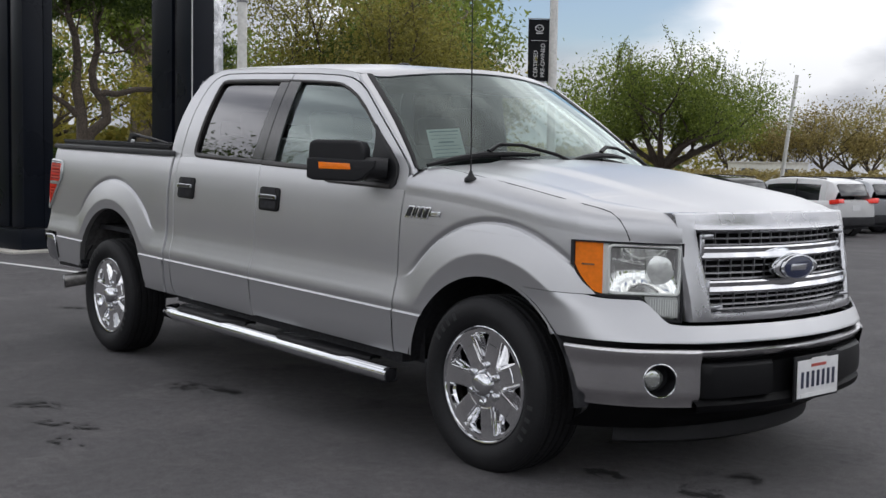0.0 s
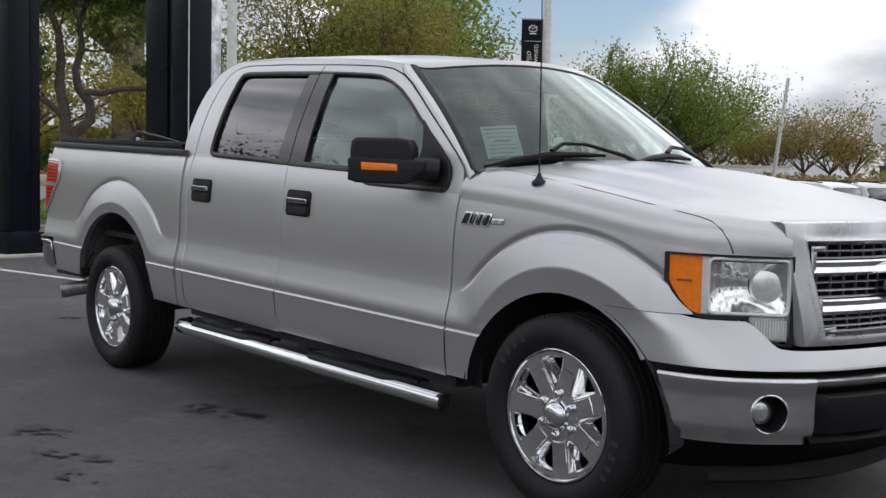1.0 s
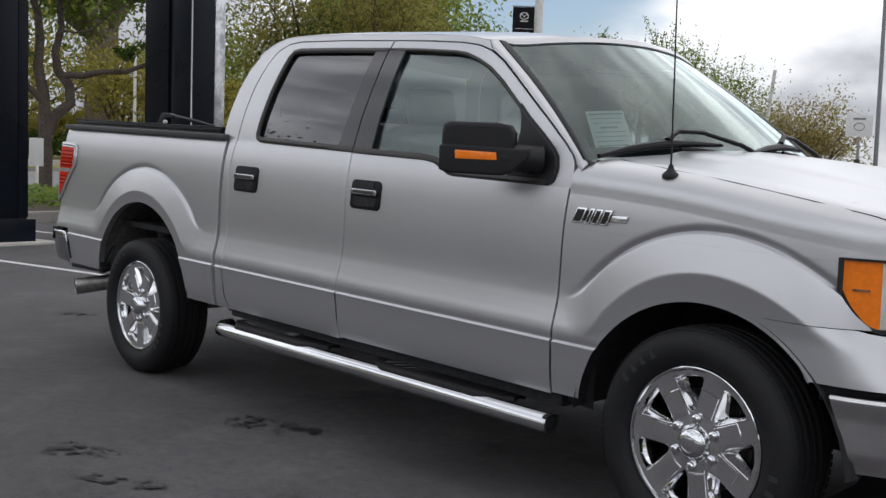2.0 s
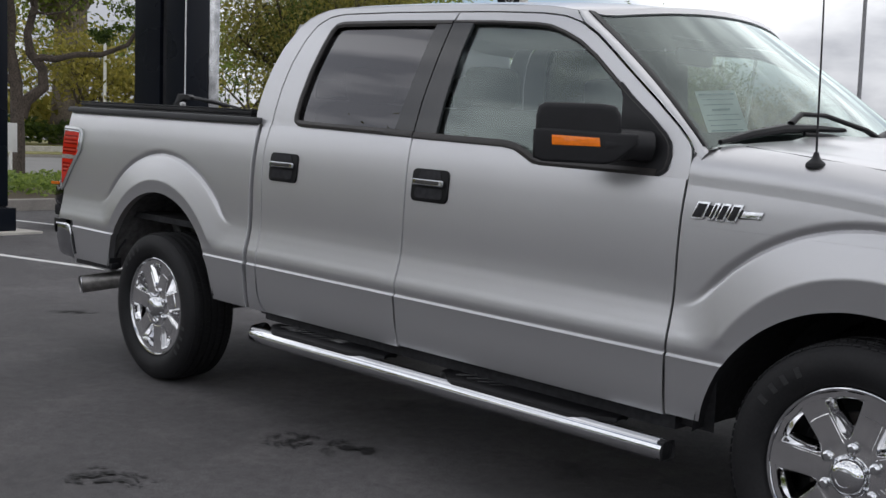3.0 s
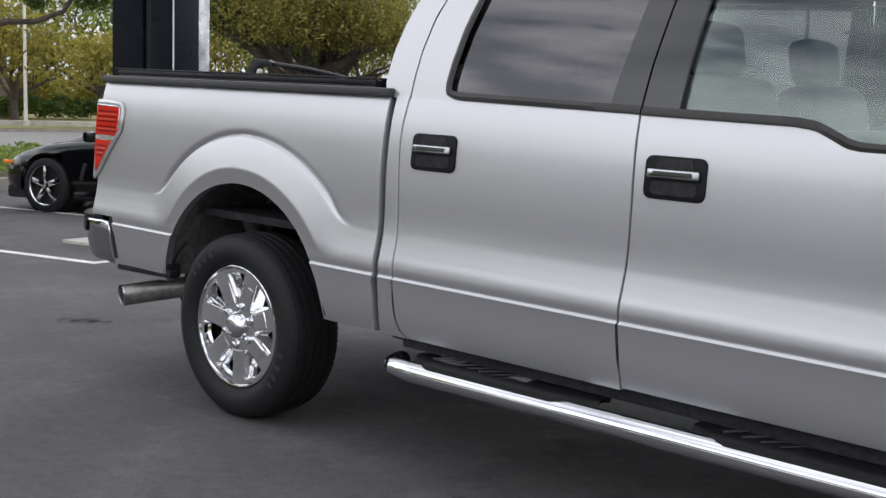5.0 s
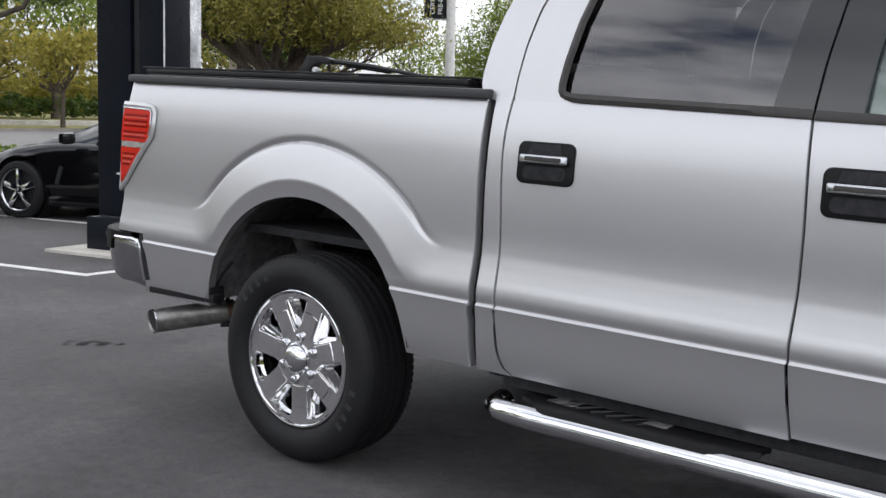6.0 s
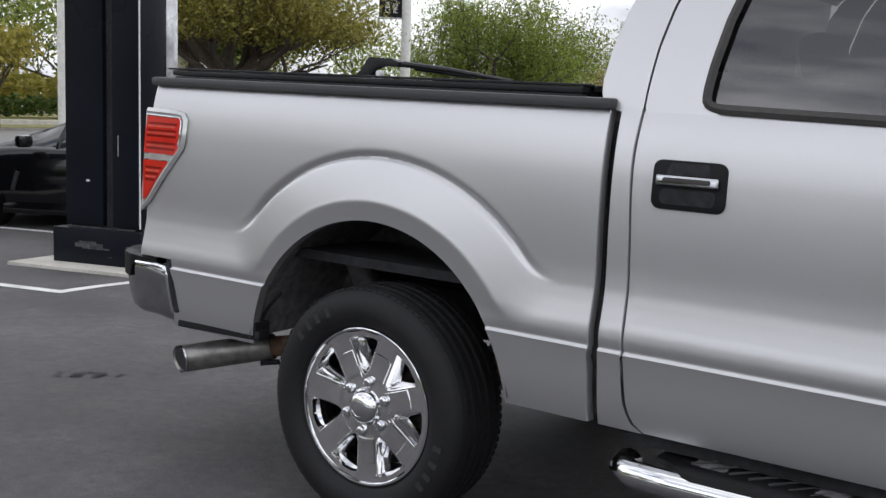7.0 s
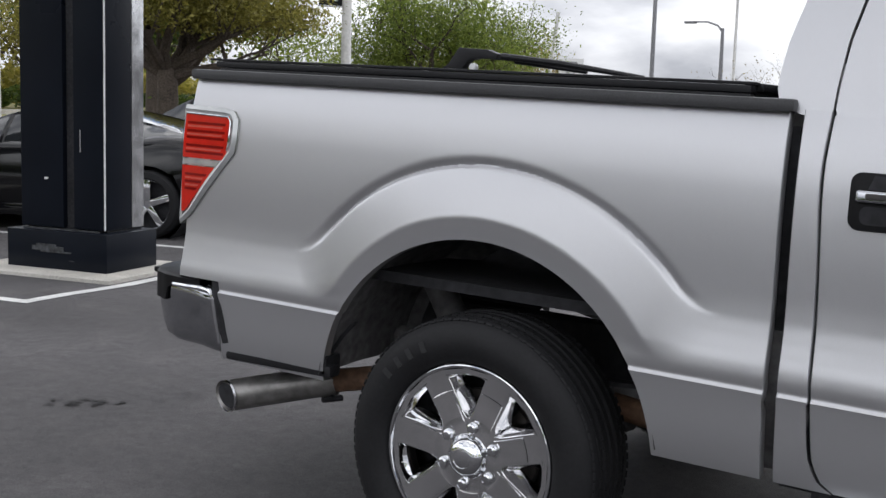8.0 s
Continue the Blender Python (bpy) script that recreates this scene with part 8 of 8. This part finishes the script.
    k_q = next(i for i, x in enumerate(gs) if x > glassline[0][0] + 0.50) if tail else 0
    if tail:
        pair("rear_quarter", lambda: mirrored(sheet(rows_g[:k_q + 1])), M[paint], c)
        pair("roof_side", lambda: mirrored(sheet([[p + Vector((0, 0.006, 0)) for p in row[-2:]] for row in rows_g[:-4]])), M[paint], c)
        pair("roof_rail", lambda: mirrored(add_tube(bmesh.new(), [rows_r[i][1] + Vector((0, -0.03, 0.045)) for i in range(4, len(gs) - 9, 3)], 0.018, 6)), M["under"], c)
    pair("side_window", lambda: mirrored(sheet(rows_g[k_q:])), M["car_glass"], c)
    # roof panel only over the flat part; glass in front and behind
    zmax = max(s[1] for s in glassline)
    i0 = next(i for i, x in enumerate(gs) if zr_(x) > zmax * .94)
    i1 = len(gs) - 1 - next(i for i, x in enumerate(reversed(gs)) if zr_(x) > zmax * .94)
    for nm, sub_, mt in (("hatch_top" if tail else "rear_window", rows_r[:i0 + 1], paint if tail else "car_glass"), ("roof", rows_r[i0:i1 + 1], paint), ("windscreen", rows_r[i1:], "car_glass")):
        if len(sub_) > 1:
            bm = sheet(sub_)
            both(bm)
            bmesh.ops.recalc_face_normals(bm, faces=bm.faces[:])
            if sum(f.normal.z for f in bm.faces) < 0:
                bmesh.ops.reverse_faces(bm, faces=bm.faces[:])
            part(nm, bm, M[mt], c)
    for i in (i0, i1, (i0 + i1) // 2):
        for s in (-1, 1):
            bm = bmesh.new()
            pts = [Vector((p.x, p.y * s + .004 * s, p.z)) for p in rows_g[i]]
            add_tube(bm, pts, .03, 6, .5)
            part("pillar", bm, M[paint if i != (i0 + i1) // 2 else "under"], c)
    for s in (-1, 1):
        mx = gs[i1] + .28
        part("door_mirror", box((mx, s * (hw * .98 + .06), zt_(mx) + .05), (.12, .18, .13), .04), M[paint], c)
        part("sill", box(((wheels[0] + wheels[1]) / 2, s * hw * .93, zb_(0) + .05), (abs(wheels[1] - wheels[0]) - r_wheel * 2.3, .06, .12), .02), M[lower], c)
        if tail:
            tz, th, tw = tail
            part("tail_lamp", box((body[0][0] + .10, s * hw * .80, tz), (.30, .46 * tw, th), .03, Euler((0, radians(8), radians(14 * s))).to_matrix()), M["red_lens"], c)
    if tail:
        part("rear_bumper", box((body[0][0] + .07, 0, .46), (.18, Wd * .93, .26), .05), M["under"], c)
        part("plate", box((body[0][0] - .004, 0, .84), (.02, .34, .16)), M["plate"], c)
        part("rear_glass", box((body[0][0] + .155, 0, 1.345), (.05, Wd * .66, .36), .05, Euler((0, radians(24), 0)).to_matrix()), M["car_glass"], c)
    return c


COUPE = [(-2.20, .42, .92, .84), (-2.05, .30, .96, .92), (-1.55, .20, 1.00, 1.0), (-0.8, .17, .93, .985), (0.0, .17, .90, .96), (0.7, .17, .90, .97), (1.30, .20, .86, 1.0), (1.75, .22, .76, .97), (2.05, .25, .64, .86), (2.22, .30, .50, .66)]
cp = car("sports_car", "black low sports coupe with chrome five-spoke wheels", (-8.23, 4.73, ground_z(-8.23, 4.73)), 199, 4.44, 1.84, COUPE, [(-1.9, .98, .60), (-1.2, 1.13, .60), (-0.45, 1.235, .60), (0.15, 1.22, .60), (0.75, 1.05, .66), (1.15, .90, .72)], "car_black", "car_black", .335, (-1.34, 1.345))
for s in (-1, 1):
    part("side_lamp", box((2.02, s * .80, .60), (.16, .05, .045), .012), M["amber"], cp)
    part("fender_vent", box((.78, s * .905, .52), (.05, .02, .22), .005, Euler((0, radians(-18), 0)).to_matrix()), M["under"], cp)
SEDAN = [(-2.30, .42, 1.02, .86), (-2.15, .32, 1.06, .94), (-1.5, .22, 1.05, 1.0), (0.0, .20, .98, .98), (0.9, .20, .98, .99), (1.45, .22, .94, .98), (2.0, .26, .84, .90), (2.30, .34, .66, .74)]
car("sedan", "black sedan parked beyond the sports coupe", (-8.9, 8.1, ground_z(-8.9, 8.1)), 190, 4.6, 1.82, SEDAN, [(-1.95, 1.06, .64), (-1.2, 1.40, .66), (-0.5, 1.46, .68), (0.2, 1.43, .68), (0.75, 1.20, .74), (1.15, 1.0, .80)], "car_black", "car_black", .33, (-1.36, 1.36))
SUV = [(-2.24, .45, 1.02, .90), (-2.15, .34, 1.06, .97), (-1.5, .24, 1.06, 1.0), (0.0, .24, 1.03, .98), (1.0, .24, 1.04, 1.0), (1.6, .26, .98, .98), (2.05, .30, .88, .90), (2.24, .38, .70, .78)]
SUV_G = [(-2.12, 1.30, .74), (-1.95, 1.56, .74), (-1.5, 1.65, .74), (-0.4, 1.68, .74), (0.35, 1.62, .74), (0.9, 1.28, .80), (1.15, 1.06, .84)]


def suv(label, x, y, paint):
    return car("parked_suv", label, (x, y, ground_z(x, y)), 172, 4.5, 1.84, SUV, SUV_G, paint, "under", .345, (-1.38, 1.38), (1.02, .13, .8))


for x, y, pn, tx in ((-11.6, 25.9, "car_white", "white compact SUV with red tail lamps"), (-12.1, 28.8, "car_silver", "silver compact SUV with red tail lamps"), (-12.6, 31.6, "car_white", "white compact SUV with red tail lamps"), (-13.1, 34.5, "car_white", "white compact SUV with red tail lamps"), (-13.6, 23.9, "car_black", "black SUV parked beside a white one"), (-13.2, 20.9, "car_black", "black SUV parked beside a white one")):
    suv(tx, x, y, pn)
# pale building far behind the parked cars
pb = thing("far_building", "low pale commercial building far behind the lot", "building", (-78.0, 126.0, 0), rz=34)
part("wall", box((0, 0, 1.3), (10, 6, 2.6), 0.05), M["stucco"], pb)
part("parapet", box((0, 0, 2.72), (10.3, 6.3, 0.25), 0.03), M["concrete"], pb)
for k in range(2):
    part("window", box((-2.5 + k * 5.0, -3.03, 1.4), (1.6, 0.08, 1.1), 0.02), M["car_glass"], pb)
